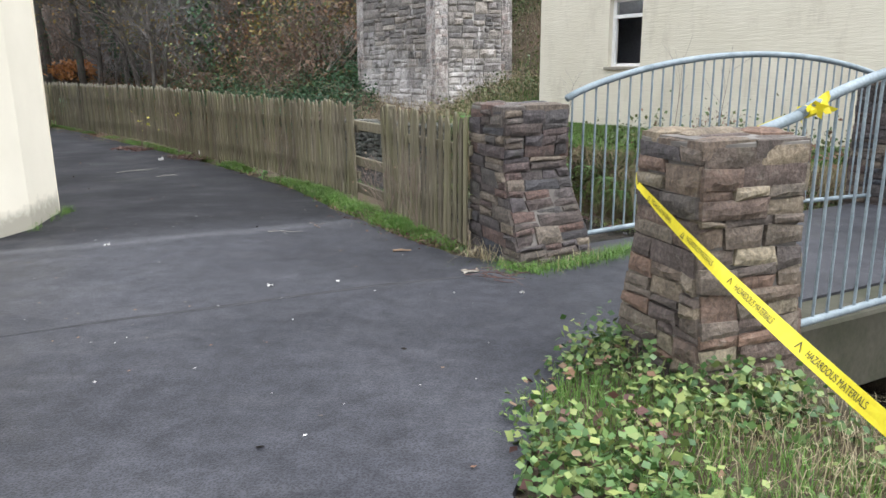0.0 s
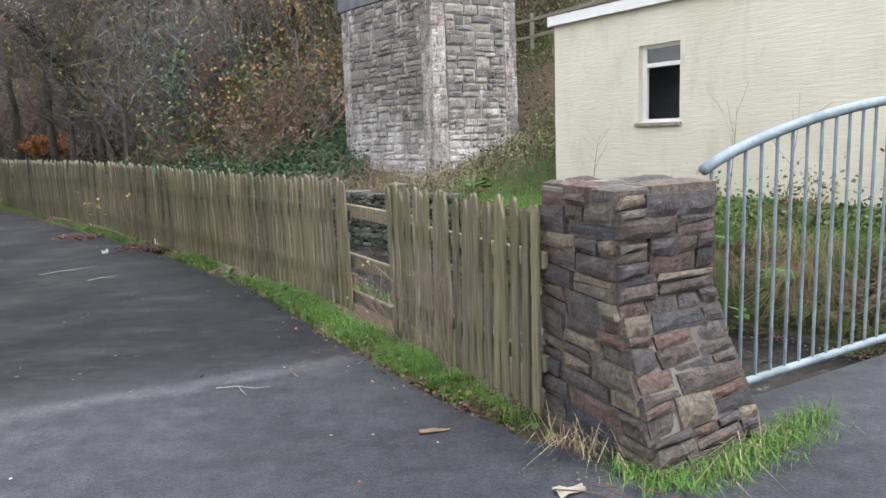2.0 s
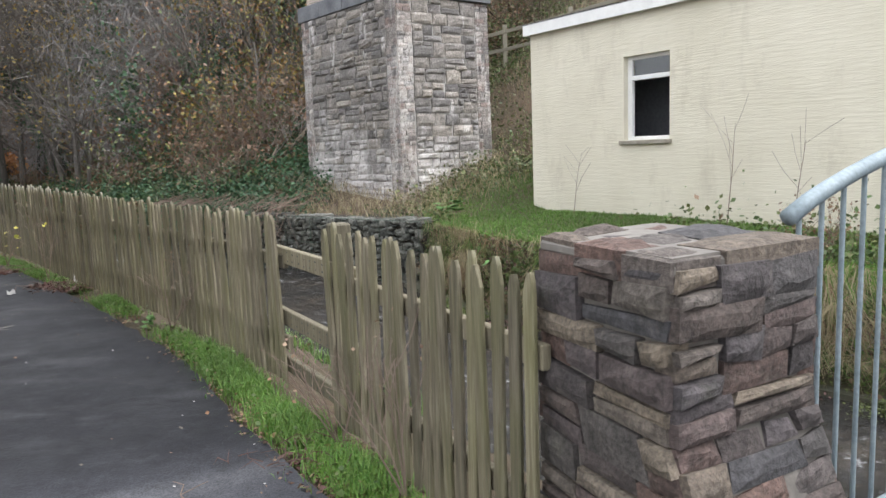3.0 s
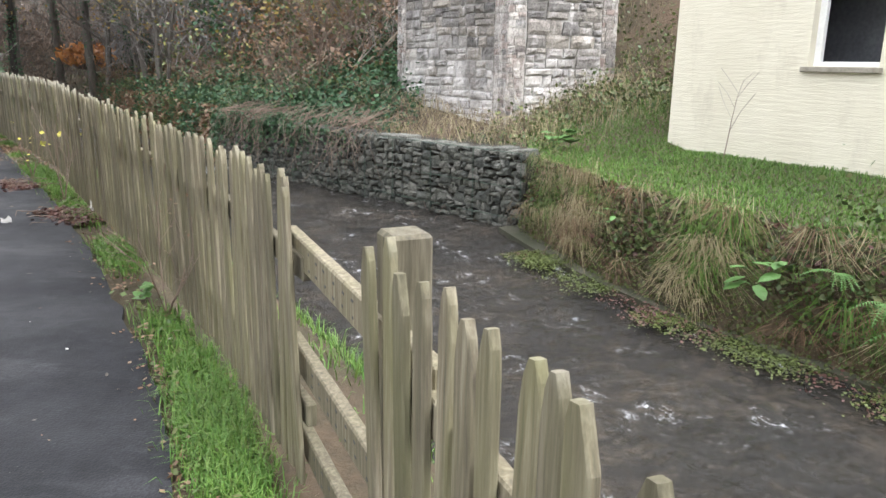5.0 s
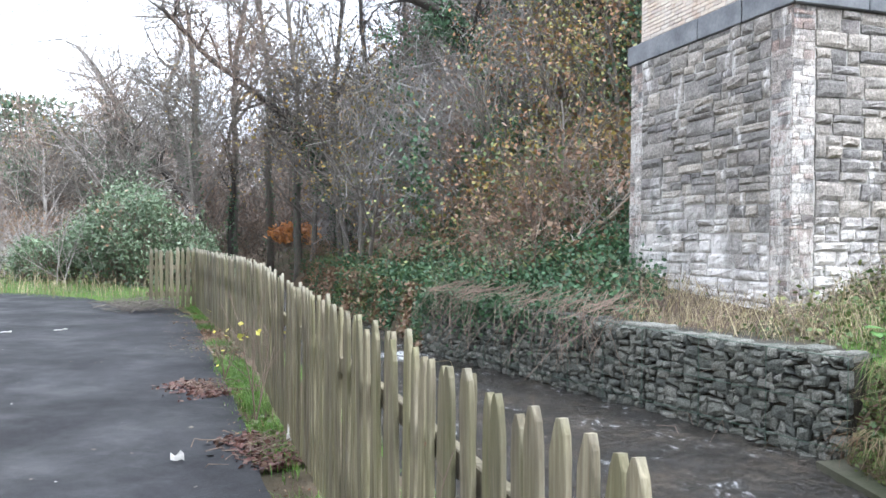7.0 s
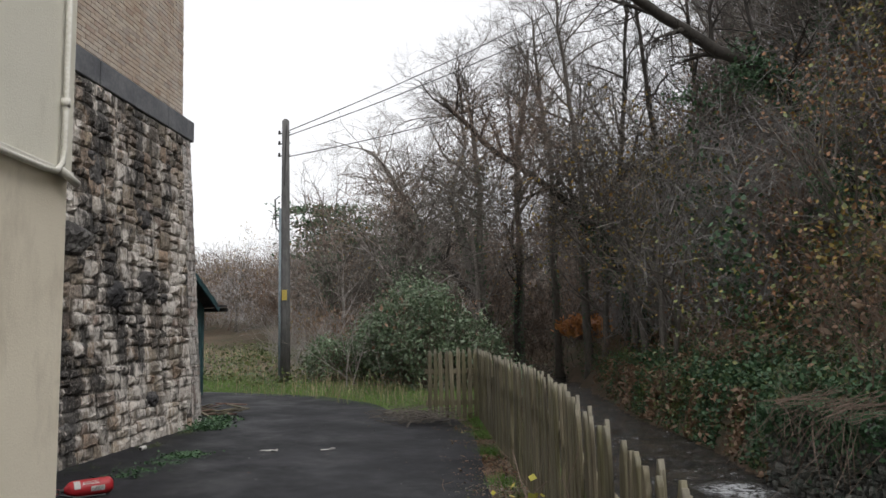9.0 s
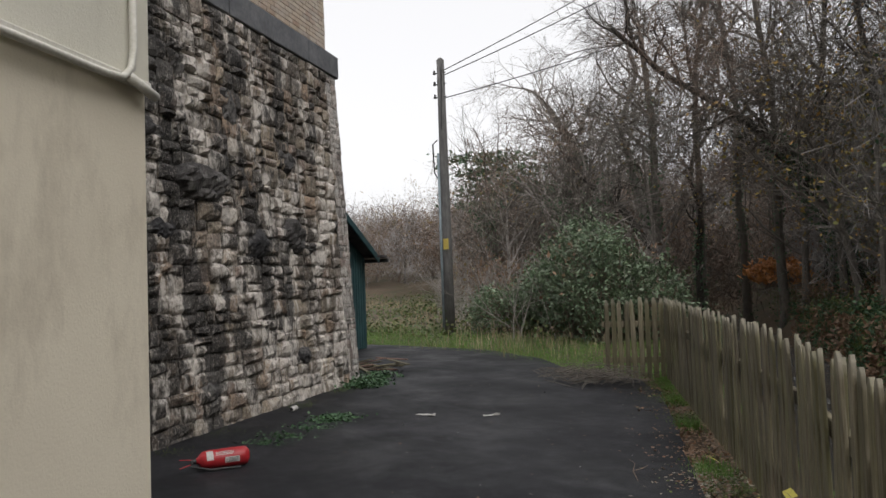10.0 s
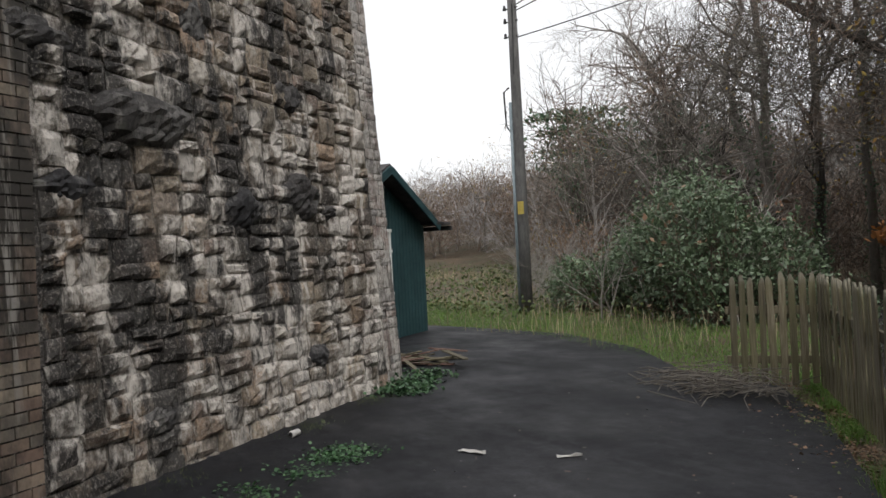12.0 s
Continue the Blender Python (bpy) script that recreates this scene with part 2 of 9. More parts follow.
def make_ground():
    k = Net("rough_ground")
    a = k.ramp(k.noise(0.45, 6, rough=0.65), ((0.3, (0.04, 0.045, 0.02)), (0.5, (0.075, 0.056, 0.033)), (0.7, (0.115, 0.076, 0.048))))
    s = k.noise(14, 8, rough=0.7)
    col = k.mix(0.6, a, k.ramp(s, ((0.25, 0.2), (0.75, 0.8))), "OVERLAY")
    return k.done(col, 0.95, s, 0.8, 0.05)


def make_water():
    k = Net("stream_water")
    n = k.mix(0.45, k.noise(3.4, 6, k.turned(129, 0.75, 1.4, 1), 0.6), k.noise(11.0, 6, k.turned(129, 0.8, 1.3, 1), 0.65))
    bed = k.mix(0.6, k.noise(0.9, 6), k.noise(5.5, 8, rough=0.75))
    col = k.ramp(bed, ((0.36, (0.008, 0.0075, 0.0065)), (0.5, (0.02, 0.017, 0.0135)), (0.64, (0.06, 0.047, 0.034))))
    riffle = k.ramp(k.noise(1.5, 6), ((0.51, 0.0), (0.62, 1.0)))
    foam = k.mix(1.0, k.ramp(k.noise(6.5, 10, k.turned(129, 0.8, 1.2, 1), 0.8), ((0.54, 0.0), (0.68, 0.75))), riffle, "MULTIPLY")
    # broken white water where the stream tips over the weir
    near = k.n.new("ShaderNodeVectorMath")
    near.operation = "DISTANCE"
    near.inputs[1].default_value = (-7.45, 23.2, WATER_Z)
    k.l.new(k.pos, near.inputs[0])
    fall = k.ramp(near.outputs["Value"], ((0.2, 1.0), (0.75, 0.0)))
    boil = k.ramp(k.noise(6.0, 8, None, 0.8), ((0.44, 0.0), (0.57, 1.0)))
    foam = k.mix(1.0, foam, k.mix(1.0, fall, boil, "MULTIPLY"), "LIGHTEN")
    col = k.mix(foam, col, (0.74, 0.76, 0.78))
    rough = k.mix(foam, (0.06, 0.06, 0.06), (0.6, 0.6, 0.6))
    return k.done(col, rough, n, 1.0, 0.13)


def make_render(name, a, b, dirt, ridge=0.0):
    k = Net(name)
    col = k.ramp(k.noise(0.8, 6, rough=0.6), ((0.3, a), (0.7, b)))
    grime = k.ramp(k.noise(2.0, 7, k.scaled(1, 1, 0.4), 0.7), ((0.53, 0.0), (0.74, 0.5)))
    col = k.mix(grime, col, dirt)
    fine = k.noise(60, 5)
    height = fine
    if ridge:
        height = k.noise(6.5, 6, k.scaled(0.4, 0.4, 5.0), 0.65)
    return k.done(col, 0.85, height, 0.25 + 1.2 * ridge, 0.01 + ridge * 0.05)


def make_brick(name, tones, lime_amount, soot=0.0):
    k = Net(name)
    r = k.island_random()
    col = k.ramp(r, [(i / (len(tones) - 1), c) for i, c in enumerate(tones)])
    s = k.noise(30, 6)
    col = k.mix(0.4, col, k.ramp(s, ((0.25, 0.25), (0.75, 0.8))), "OVERLAY")
    lime = k.ramp(k.noise(2.2, 6, k.scaled(1, 1, 0.4), 0.65), ((0.36, 0.0), (0.6, lime_amount)))
    col = k.mix(lime, col, (0.6, 0.57, 0.53))
    if soot:
        grime = k.ramp(k.noise(1.3, 7, k.scaled(1, 1, 0.45), 0.65), ((0.35, 0.0), (0.5, soot)))
        col = k.mix(grime, col, (0.03, 0.028, 0.026))
        runs = k.ramp(k.noise(9.0, 6, k.scaled(1, 1, 0.1), 0.6), ((0.54, 0.0), (0.62, 0.7)))
        col = k.mix(k.mix(1.0, runs, grime, "MULTIPLY"), col, (0.4, 0.38, 0.35))
    return k.done(col, 0.88, s, 0.4, 0.012)


def make_bark(name, a, b):
    k = Net(name)
    n = k.noise(12, 7, k.scaled(1, 1, 0.3), 0.7)
    return k.done(k.ramp(n, ((0.3, a), (0.7, b))), 0.9, n, 0.5, 0.02)


RED_LEAF = make_leaf("crimson_dead_leaves", ((0.06, 0.026, 0.022), (0.11, 0.045, 0.036), (0.1, 0.06, 0.042)))
ASPHALT = make_asphalt()
GROUND = make_ground()
WATER = make_water()
PILLAR_STONE = make_stone("rubble_stone", ((0.036, 0.034, 0.036), (0.075, 0.058, 0.05), (0.038, 0.041, 0.05), (0.1, 0.083, 0.067), (0.075, 0.064, 0.066), (0.05, 0.042, 0.04), (0.105, 0.066, 0.053), (0.062, 0.056, 0.058), (0.15, 0.122, 0.09), (0.064, 0.05, 0.046)), 0.0, 0.0, 9, False, 0.22, 0.65)
TAN_PILLAR_STONE = make_stone("tan_rubble_stone", ((0.07, 0.058, 0.052), (0.14, 0.105, 0.077), (0.055, 0.05, 0.052), (0.2, 0.16, 0.11), (0.1, 0.078, 0.067), (0.25, 0.21, 0.145), (0.085, 0.066, 0.058), (0.12, 0.085, 0.066), (0.16, 0.1, 0.07)), 0.0, 0.0, 9, False, 0.5, 0.55)
QUOIN_STONE = make_stone("whitened_quoin_stone", ((0.15, 0.14, 0.135), (0.25, 0.225, 0.205), (0.32, 0.29, 0.265), (0.22, 0.165, 0.145), (0.12, 0.115, 0.112)), 0.5, 0.1, 9, True)
PIER_STONE = make_pier_stone("rock_faced_stone", ((0.115, 0.108, 0.102), (0.18, 0.168, 0.156), (0.24, 0.218, 0.195), (0.14, 0.132, 0.128), (0.29, 0.26, 0.225), (0.16, 0.146, 0.142)), False)
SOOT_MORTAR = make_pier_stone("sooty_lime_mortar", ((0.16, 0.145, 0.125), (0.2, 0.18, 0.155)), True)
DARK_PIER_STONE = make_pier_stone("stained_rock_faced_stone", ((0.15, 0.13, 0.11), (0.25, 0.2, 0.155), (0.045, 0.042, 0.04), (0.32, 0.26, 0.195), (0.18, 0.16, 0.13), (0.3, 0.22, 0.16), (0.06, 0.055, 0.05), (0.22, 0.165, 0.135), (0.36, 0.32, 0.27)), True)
GABION_STONE = make_stone("grey_gabion_stone", ((0.06, 0.064, 0.057), (0.1, 0.103, 0.09), (0.15, 0.148, 0.13), (0.08, 0.083, 0.07)), 0.0, 0.0, 9)
LIME_MORTAR = plain("pale_lime_mortar", (0.3, 0.285, 0.265), (0.5, 0.485, 0.46), 2.0, 0.95, 0.5)
# twigs lighter than any bark here: the haze of the wood is in the colour
HAZE_TWIG = make_bark("haze_toned_twigs", (0.19, 0.178, 0.168), (0.33, 0.312, 0.3))
MORTAR = plain("old_mortar", (0.1, 0.09, 0.08), (0.2, 0.185, 0.165), 2.0, 0.95, 0.5)
# near-black for the gaps between gabion stones: their shade is put into the colour
DARK_GAP = plain("dark_gap_backing", (0.02, 0.018, 0.014), (0.05, 0.042, 0.03), 3.0, 0.95, 0.5)
CAP_STONE = plain("slate_grey_coping", (0.085, 0.09, 0.1), (0.17, 0.175, 0.185), 2.2, 0.75, 0.4)
BRICK = make_brick("pale_buff_brick", ((0.34, 0.24, 0.18), (0.42, 0.33, 0.25), (0.47, 0.4, 0.32), (0.3, 0.24, 0.2)), 0.4)
DARK_QUOIN = make_brick("grimy_brick", ((0.16, 0.1, 0.075), (0.23, 0.165, 0.12), (0.33, 0.27, 0.2), (0.1, 0.085, 0.072)), 0.12, 0.94)
PICKET = make_picket()
RAIL_WOOD = make_picket("weathered_rail", 0.2)
GALV = plain("galvanised_steel", (0.15, 0.19, 0.21), (0.26, 0.31, 0.335), 6, 0.62, 0.15, 60, 0.1)
CREAM = make_render("cream_masonry_paint", (0.64, 0.6, 0.48), (0.72, 0.68, 0.56), (0.42, 0.38, 0.3), 0.25)
LEFT_CREAM = make_render("dull_cream_render", (0.68, 0.62, 0.5), (0.76, 0.7, 0.57), (0.36, 0.31, 0.24))
UPPER_CREAM = make_render("grey_cream_board", (0.66, 0.64, 0.55), (0.73, 0.71, 0.62), (0.42, 0.4, 0.33))
WHITE_PAINT = plain("white_paint", (0.72, 0.72, 0.7), (0.82, 0.82, 0.8), 4, 0.55, 0.1)
SILL_STONE = plain("mossy_sill", (0.2, 0.18, 0.14), (0.36, 0.33, 0.28), 7, 0.9, 0.4)
CONCRETE = plain("mossy_concrete", (0.03, 0.034, 0.014), (0.075, 0.07, 0.05), 2.2, 0.9, 0.5)
GREEN_PAINT = plain("dark_green_boards", (0.014, 0.045, 0.052), (0.028, 0.075, 0.085), 3, 0.6, 0.2)
ROOF_DARK = plain("dark_roof_felt", (0.03, 0.028, 0.03), (0.08, 0.07, 0.07), 5, 0.8, 0.4)
POLE_WOOD = make_bark("creosoted_pole", (0.07, 0.07, 0.07), (0.17, 0.165, 0.16))
BARK = make_bark("grey_bark", (0.07, 0.062, 0.053), (0.175, 0.155, 0.133))
DARK_BARK = make_bark("wet_dark_bark", (0.022, 0.019, 0.016), (0.06, 0.052, 0.044))
PALE_BARK = make_bark("pale_twigs", (0.19, 0.172, 0.157), (0.37, 0.34, 0.31))
BROWN_TWIG = make_bark("brown_twigs", (0.115, 0.083, 0.066), (0.25, 0.187, 0.148))
IVY = make_leaf("ivy_leaves", ((0.025, 0.065, 0.028), (0.045, 0.105, 0.045), (0.07, 0.14, 0.06)))
LAUREL = make_leaf("laurel_leaves", ((0.065, 0.105, 0.055), (0.1, 0.15, 0.08), (0.13, 0.18, 0.1), (0.15, 0.2, 0.125)), 0.45)
BRAMBLE = make_leaf("bramble_leaves", ((0.04, 0.08, 0.02), (0.08, 0.12, 0.03), (0.12, 0.13, 0.04), (0.06, 0.1, 0.03)))
AUTUMN = make_leaf("autumn_leaves", ((0.2, 0.16, 0.035), (0.28, 0.2, 0.035), (0.26, 0.14, 0.035), (0.16, 0.14, 0.035)))
ORANGE = make_leaf("orange_beech_leaves", ((0.45, 0.19, 0.05), (0.55, 0.25, 0.08), (0.36, 0.15, 0.05)))
DEAD_LEAF = make_leaf("dead_leaves", ((0.16, 0.085, 0.05), (0.24, 0.14, 0.082), (0.22, 0.15, 0.09), (0.13, 0.072, 0.046)))
GRASS = make_leaf("green_grass", ((0.06, 0.15, 0.02), (0.09, 0.2, 0.03), (0.14, 0.25, 0.04), (0.12, 0.17, 0.04)))
STRAW = make_leaf("dry_grass", ((0.26, 0.21, 0.11), (0.36, 0.3, 0.18), (0.44, 0.38, 0.24), (0.2, 0.16, 0.08)))
FERN = make_leaf("fern_green", ((0.06, 0.15, 0.03), (0.1, 0.2, 0.05)))
YELLOW = plain("yellow_tape_plastic", (0.75, 0.62, 0.02), (0.82, 0.7, 0.04), 4, 0.4, 0.05)
BLACK = plain("black_print", (0.015, 0.015, 0.015), (0.03, 0.03, 0.03), 8, 0.5, 0.0)
RED = plain("red_enamel", (0.3, 0.012, 0.018), (0.38, 0.022, 0.028), 5, 0.4, 0.05)
PAPER = plain("dirty_white_paper", (0.36, 0.355, 0.34), (0.56, 0.55, 0.53), 9, 0.8, 0.1)
PVC = plain("grey_white_pvc", (0.55, 0.54, 0.48), (0.64, 0.62, 0.56), 5, 0.5, 0.05)
CABLE = plain("black_cable", (0.02, 0.02, 0.02), (0.04, 0.04, 0.04), 5, 0.6, 0.0)
YELLOW_SIGN = plain("yellow_plate", (0.38, 0.28, 0.05), (0.46, 0.36, 0.08), 8, 0.6, 0.0)


def make_glass():
    k = Net("window_glass")
    k.bsdf.inputs["Transmission Weight"].default_value = 1.0
    k.bsdf.inputs["IOR"].default_value = 1.45
    return k.done((0.9, 0.93, 0.92), 0.03)


GLASS = make_glass()
INTERIOR = plain("dark_interior_plaster", (0.24, 0.25, 0.27), (0.32, 0.33, 0.35), 2, 0.9, 0.1)

# ---------------------------------------------------------------- mesh helpers


def attach(ob, parent):
    if parent is not None:
        ob.parent = parent
        ob.matrix_parent_inverse = parent.matrix_basis.inverted()
    return ob


def solid(name, verts, faces, material, parent=None, label="", smooth=False):
    me = bpy.data.meshes.new(name)
    me.from_pydata([tuple(map(float, v)) for v in verts], [], [tuple(map(int, f)) for f in faces])
    me.materials.append(material)
    if smooth:
        me.polygons.foreach_set("use_smooth", [True] * len(me.polygons))
    me.update()
    ob = attach(new(name, me), parent)
    return tagged(ob, label) if label else ob


def part(name, bm, material, parent=None, label="", smooth=False):
    me = bpy.data.meshes.new(name)
    bmesh.ops.recalc_face_normals(bm, faces=bm.faces)
    bm.to_mesh(me)
    bm.free()
    me.materials.append(material)
    if smooth:
        me.polygons.foreach_set("use_smooth", [True] * len(me.polygons))
    ob = attach(new(name, me), parent)
    return tagged(ob, label) if label else ob


def thing(name, at, label, category, group="", kind=""):
    ob = new(name)
    ob.matrix_basis = Matrix.Translation(at)
    return tagged(ob, label, category, group, kind)


def box_bm(corners, z0, z1, bevel=0.0):
    """A prism over a plan of corners, with bevelled edges."""
    bm = bmesh.new()
    low = [bm.verts.new((x, y, z0)) for x, y in corners]
    high = [bm.verts.new((x, y, z1)) for x, y in corners]
    bm.faces.new(low[::-1])
    bm.faces.new(high)
    k = len(corners)
    for i in range(k):
        bm.faces.new((low[i], low[(i + 1) % k], high[(i + 1) % k], high[i]))
    if bevel:
        bmesh.ops.bevel(bm, geom=bm.edges[:], offset=bevel, segments=1, affect="EDGES")
    return bm


def beam_bm(a, b, width, height, bevel=0.004, up=(0, 0, 1)):
    """A squared bar from a to b."""
    a, b = Vector(a), Vector(b)
    d = (b - a).normalized()
    side = d.cross(Vector(up)).normalized() * width / 2
    top = side.cross(d).normalized() * height / 2
    bm = bmesh.new()
    vs = [bm.verts.new(p + s * side + t * top) for p in (a, b) for s, t in ((-1, -1), (1, -1), (1, 1), (-1, 1))]
    for f in ((0, 1, 2, 3), (7, 6, 5, 4), (0, 4, 5, 1), (1, 5, 6, 2), (2, 6, 7, 3), (3, 7, 4, 0)):
        bm.faces.new([vs[i] for i in f])
    if bevel:
        bmesh.ops.bevel(bm, geom=bm.edges[:], offset=bevel, segments=1, affect="EDGES")
    return bm


def tube(points, radii, sides=8, caps=True):
    """Verts and faces of a round bar along points."""
    pts = [Vector(p) for p in points]
    verts, faces = [], []
    ref = Vector((0.13, 0.31, 0.94))
    for i, p in enumerate(pts):
        d = (pts[min(i + 1, len(pts) - 1)] - pts[max(i - 1, 0)]).normalized()
        s = d.cross(ref)
        s = (d.cross(Vector((1, 0, 0))) if s.length < 1e-3 else s).normalized()
        t = s.cross(d)
        r = radii[i] if isinstance(radii, (list, tuple)) else radii
        for j in range(sides):
            a = 2 * math.pi * j / sides
            verts.append(p + (s * math.cos(a) + t * math.sin(a)) * r)
        if i:
            for j in range(sides):
                k = (j + 1) % sides
                faces.append(((i - 1) * sides + j, (i - 1) * sides + k, i * sides + k, i * sides + j))
    if caps:
        faces.append(tuple(range(sides))[::-1])
        faces.append(tuple((len(pts) - 1) * sides + j for j in range(sides)))
    return verts, faces


class Bag:
    """Collects many small pieces into one mesh."""

    def __init__(self):
        self.v, self.f, self.count = [], [], 0

    def add(self, verts, faces):
        verts = np.asarray(verts, float).reshape(-1, 3)
        self.v.append(verts)
        self.f += [tuple(i + self.count for i in f) for f in faces]
        self.count += len(verts)

    def quads(self, corners):
        """corners: array n x 4 x 3"""
        n = len(corners)
        self.v.append(corners.reshape(-1, 3))
        idx = np.arange(n * 4).reshape(n, 4) + self.count
        self.f += list(map(tuple, idx.tolist()))
        self.count += n * 4

    def tris(self, corners):
        n = len(corners)
        self.v.append(corners.reshape(-1, 3))
        idx = np.arange(n * 3).reshape(n, 3) + self.count
        self.f += list(map(tuple, idx.tolist()))
        self.count += n * 3

    def build(self, name, material, parent=None, label=""):
        me = bpy.data.meshes.new(name)
        me.from_pydata(np.concatenate(self.v).tolist(), [], self.f)
        me.materials.append(material)
        ob = attach(new(name, me), parent)
        return tagged(ob, label) if label else ob



# ---------------------------------------------------------------- plan

U = Vector((0.88, 0.475, 0)).normalized()      # along the bridge
V = Vector((-U.y, U.x, 0))                      # across the bridge
FENCE = [(0.33, 6.02), (-0.55, 7.8), (-0.95, 8.55), (-1.72, 9.78), (-2.84, 11.3), (-5.1, 14.2), (-6.62, 16.27), (-11.5, 21.72), (-12.22, 21.08)]
NEAR_BANK = np.array([(9.0, -18), (5.2, -7), (3.0, 0.2), (2.0, 3.4), (1.3, 5.8), (-0.05, 8.0), (-0.55, 8.85), (-1.35, 10.25), (-2.45, 11.75), (-5.1, 15.0), (-11.6, 22.8), (-17, 29.5), (-30, 47), (-52, 76), (-90, 120)])
FAR_BANK = np.array([(16, -16), (10.5, -3), (7.2, 6), (5.2, 9.2), (3.2, 11.7), (1.85, 13.4), (1.07, 14.8), (0.05, 17.5), (0.05, 17.85), (-2.2, 19.9), (-4.7, 22.05), (-7.15, 24.1), (-8.9, 26.4), (-13.5, 32), (-26, 50), (-47, 78), (-84, 122)])


def side_distance(x, y, line):
    """Signed distance to a polyline: positive to the right of its course."""
    best = np.full(x.shape, 1e9)
    sign = np.ones(x.shape)
    for (ax, ay), (bx, by) in zip(line[:-1], line[1:]):
        dx, dy = bx - ax, by - ay
        t = np.clip(((x - ax) * dx + (y - ay) * dy) / (dx * dx + dy * dy), 0, 1)
        px, py = x - (ax + t * dx), y - (ay + t * dy)
        d = np.hypot(px, py)
        cross = dx * py - dy * px
        closer = d < best - 1e-9
        best = np.where(closer, d, best)
        sign = np.where(closer, np.where(cross < 0, 1.0, -1.0), sign)
    return best * sign


def ripple(x, y, f):
    return (np.sin(x * f + 1.7 * np.sin(y * f * 0.7)) + np.sin(y * f * 1.3 + 2.1 * np.sin(x * f * 0.55)) + np.sin((x + y) * f * 0.8)) / 3


def height(x, y):
    """The lie of the land: level yard, stream bed, bank and wooded hill."""
    x, y = np.asarray(x, float), np.asarray(y, float)
    near = side_distance(x, y, NEAR_BANK)
    far = side_distance(x, y, FAR_BANK)
    z = np.full(x.shape, -0.05)
    # beyond the end of the yard the ground lifts a little and rolls
    out = np.clip((y - 22.5 + 0.12 * (x + 17)) / 10, 0, 1) * (near < 0)
    z = z + out * (0.35 + 0.12 * ripple(x, y, 0.5))
    # the verge by the tape-wrapped pillar stands level with the tarmac
    margin = 0.46 + 0.62 * np.clip(y - 2.85, 0, 1.2)
    z = z + 0.075 * np.clip((x - margin) / 0.22, 0, 1) * np.clip((4.0 - y) / 0.4, 0, 1) * (x < 4)
    west = np.clip((-x - 45) / 60, 0, 1) * (near < 0)
    z = z + west * 4.0
    back = np.clip((y - 45) / 70, 0, 1) * (near < 0)
    z = z + back * 6
    bed = -1.3 + 0.08 * ripple(x, y, 2.2)
    drop = np.clip(near / 0.9, 0, 1)
    drop = drop * drop * (3 - 2 * drop)
    z = np.where(near > 0, z * (1 - drop) + bed * drop, z)
    # far side
    face = np.clip((far + 0.05) / 0.4, 0, 1)
    bank = 0.1 + 0.1 * np.clip(far, 0, 3)
    rise = np.clip(far - 1.2, 0, 60)
    along = np.clip((-x - 1.0) / 6, 0, 1)
    slope = 0.22 + 0.1 * along
    knee = 3.0 - 1.6 * along
    hill = slope * np.minimum(rise, knee) + 0.84 * np.clip(rise - knee, 0, 26) + 0.18 * np.clip(rise - knee - 26, 0, 60)
    fade = np.clip(1 - (y - 45) / 160, 0.4, 1)
    hill = hill * fade + 0.25 * ripple(x, y, 0.45) * np.clip(rise / 8, 0, 1)
    # level lawn on which the cottage stands
    u = (x - 2.2) * 0.6 - (y - 17.9) * 0.8
    v = (x - 2.2) * 0.8 + (y - 17.9) * 0.6
    lawn = np.clip((u + 1.0) / 1.3, 0, 1) * np.clip((12 - u) / 2, 0, 1) * np.clip((8 - v) / 2, 0, 1)
    hill = hill * (1 - lawn) + 0.03 * ripple(x, y, 1.7) * lawn
    bank = bank - 0.03 * np.clip(far, 0, 3) * lawn
    zz = (1 - face) * bed + face * (bank + hill)
    reach = 0.77 * y - 0.64 * x
    wrap = np.clip((reach - 64) * 0.42, 0, 16) * np.clip((x + 58) / 20, 0, 1)
    return np.where(far > -0.05, zz, z) + (1 - 0.6 * np.clip((far - 2) / 14, 0, 1)) * wrap


def hz(x, y):
    return float(height(np.array([x]), np.array([y]))[0])


def steps(lo, a, b, hi, fine, grow):
    core = list(np.arange(a, b, fine))
    left, s, p = [], fine, a
    while p > lo:
        s *= grow
        p -= s
        left.append(p)
    right, s, p = [], fine, core[-1]
    while p < hi:
        s *= grow
        p += s
        right.append(p)
    return np.array(left[::-1] + core + right)


def grid(name, xs, ys, fn, material, label, kind="structure"):
    X, Y = np.meshgrid(xs, ys)
    Z = fn(X, Y)
    verts = np.stack([X, Y, Z], -1).reshape(-1, 3)
    nx, ny = len(xs), len(ys)
    i = np.arange(nx * ny).reshape(ny, nx)
    faces = np.stack([i[:-1, :-1], i[:-1, 1:], i[1:, 1:], i[1:, :-1]], -1).reshape(-1, 4)
    me = bpy.data.meshes.new(name)
    me.from_pydata(verts.tolist(), [], faces.tolist())
    me.polygons.foreach_set("use_smooth", [True] * len(me.polygons))
    me.materials.append(material)
    return tagged(new(name, me), label, name.replace("_", " "), "", kind)


xs = steps(-900, -15, 8, 900, 0.28, 1.09)
ys = steps(-600, 1, 28, 1500, 0.28, 1.09)
grid("ground", xs, ys, height, GROUND, "leaf-strewn earth of the stream valley and wooded hillside")


# ---------------------------------------------------------------- yard and stream


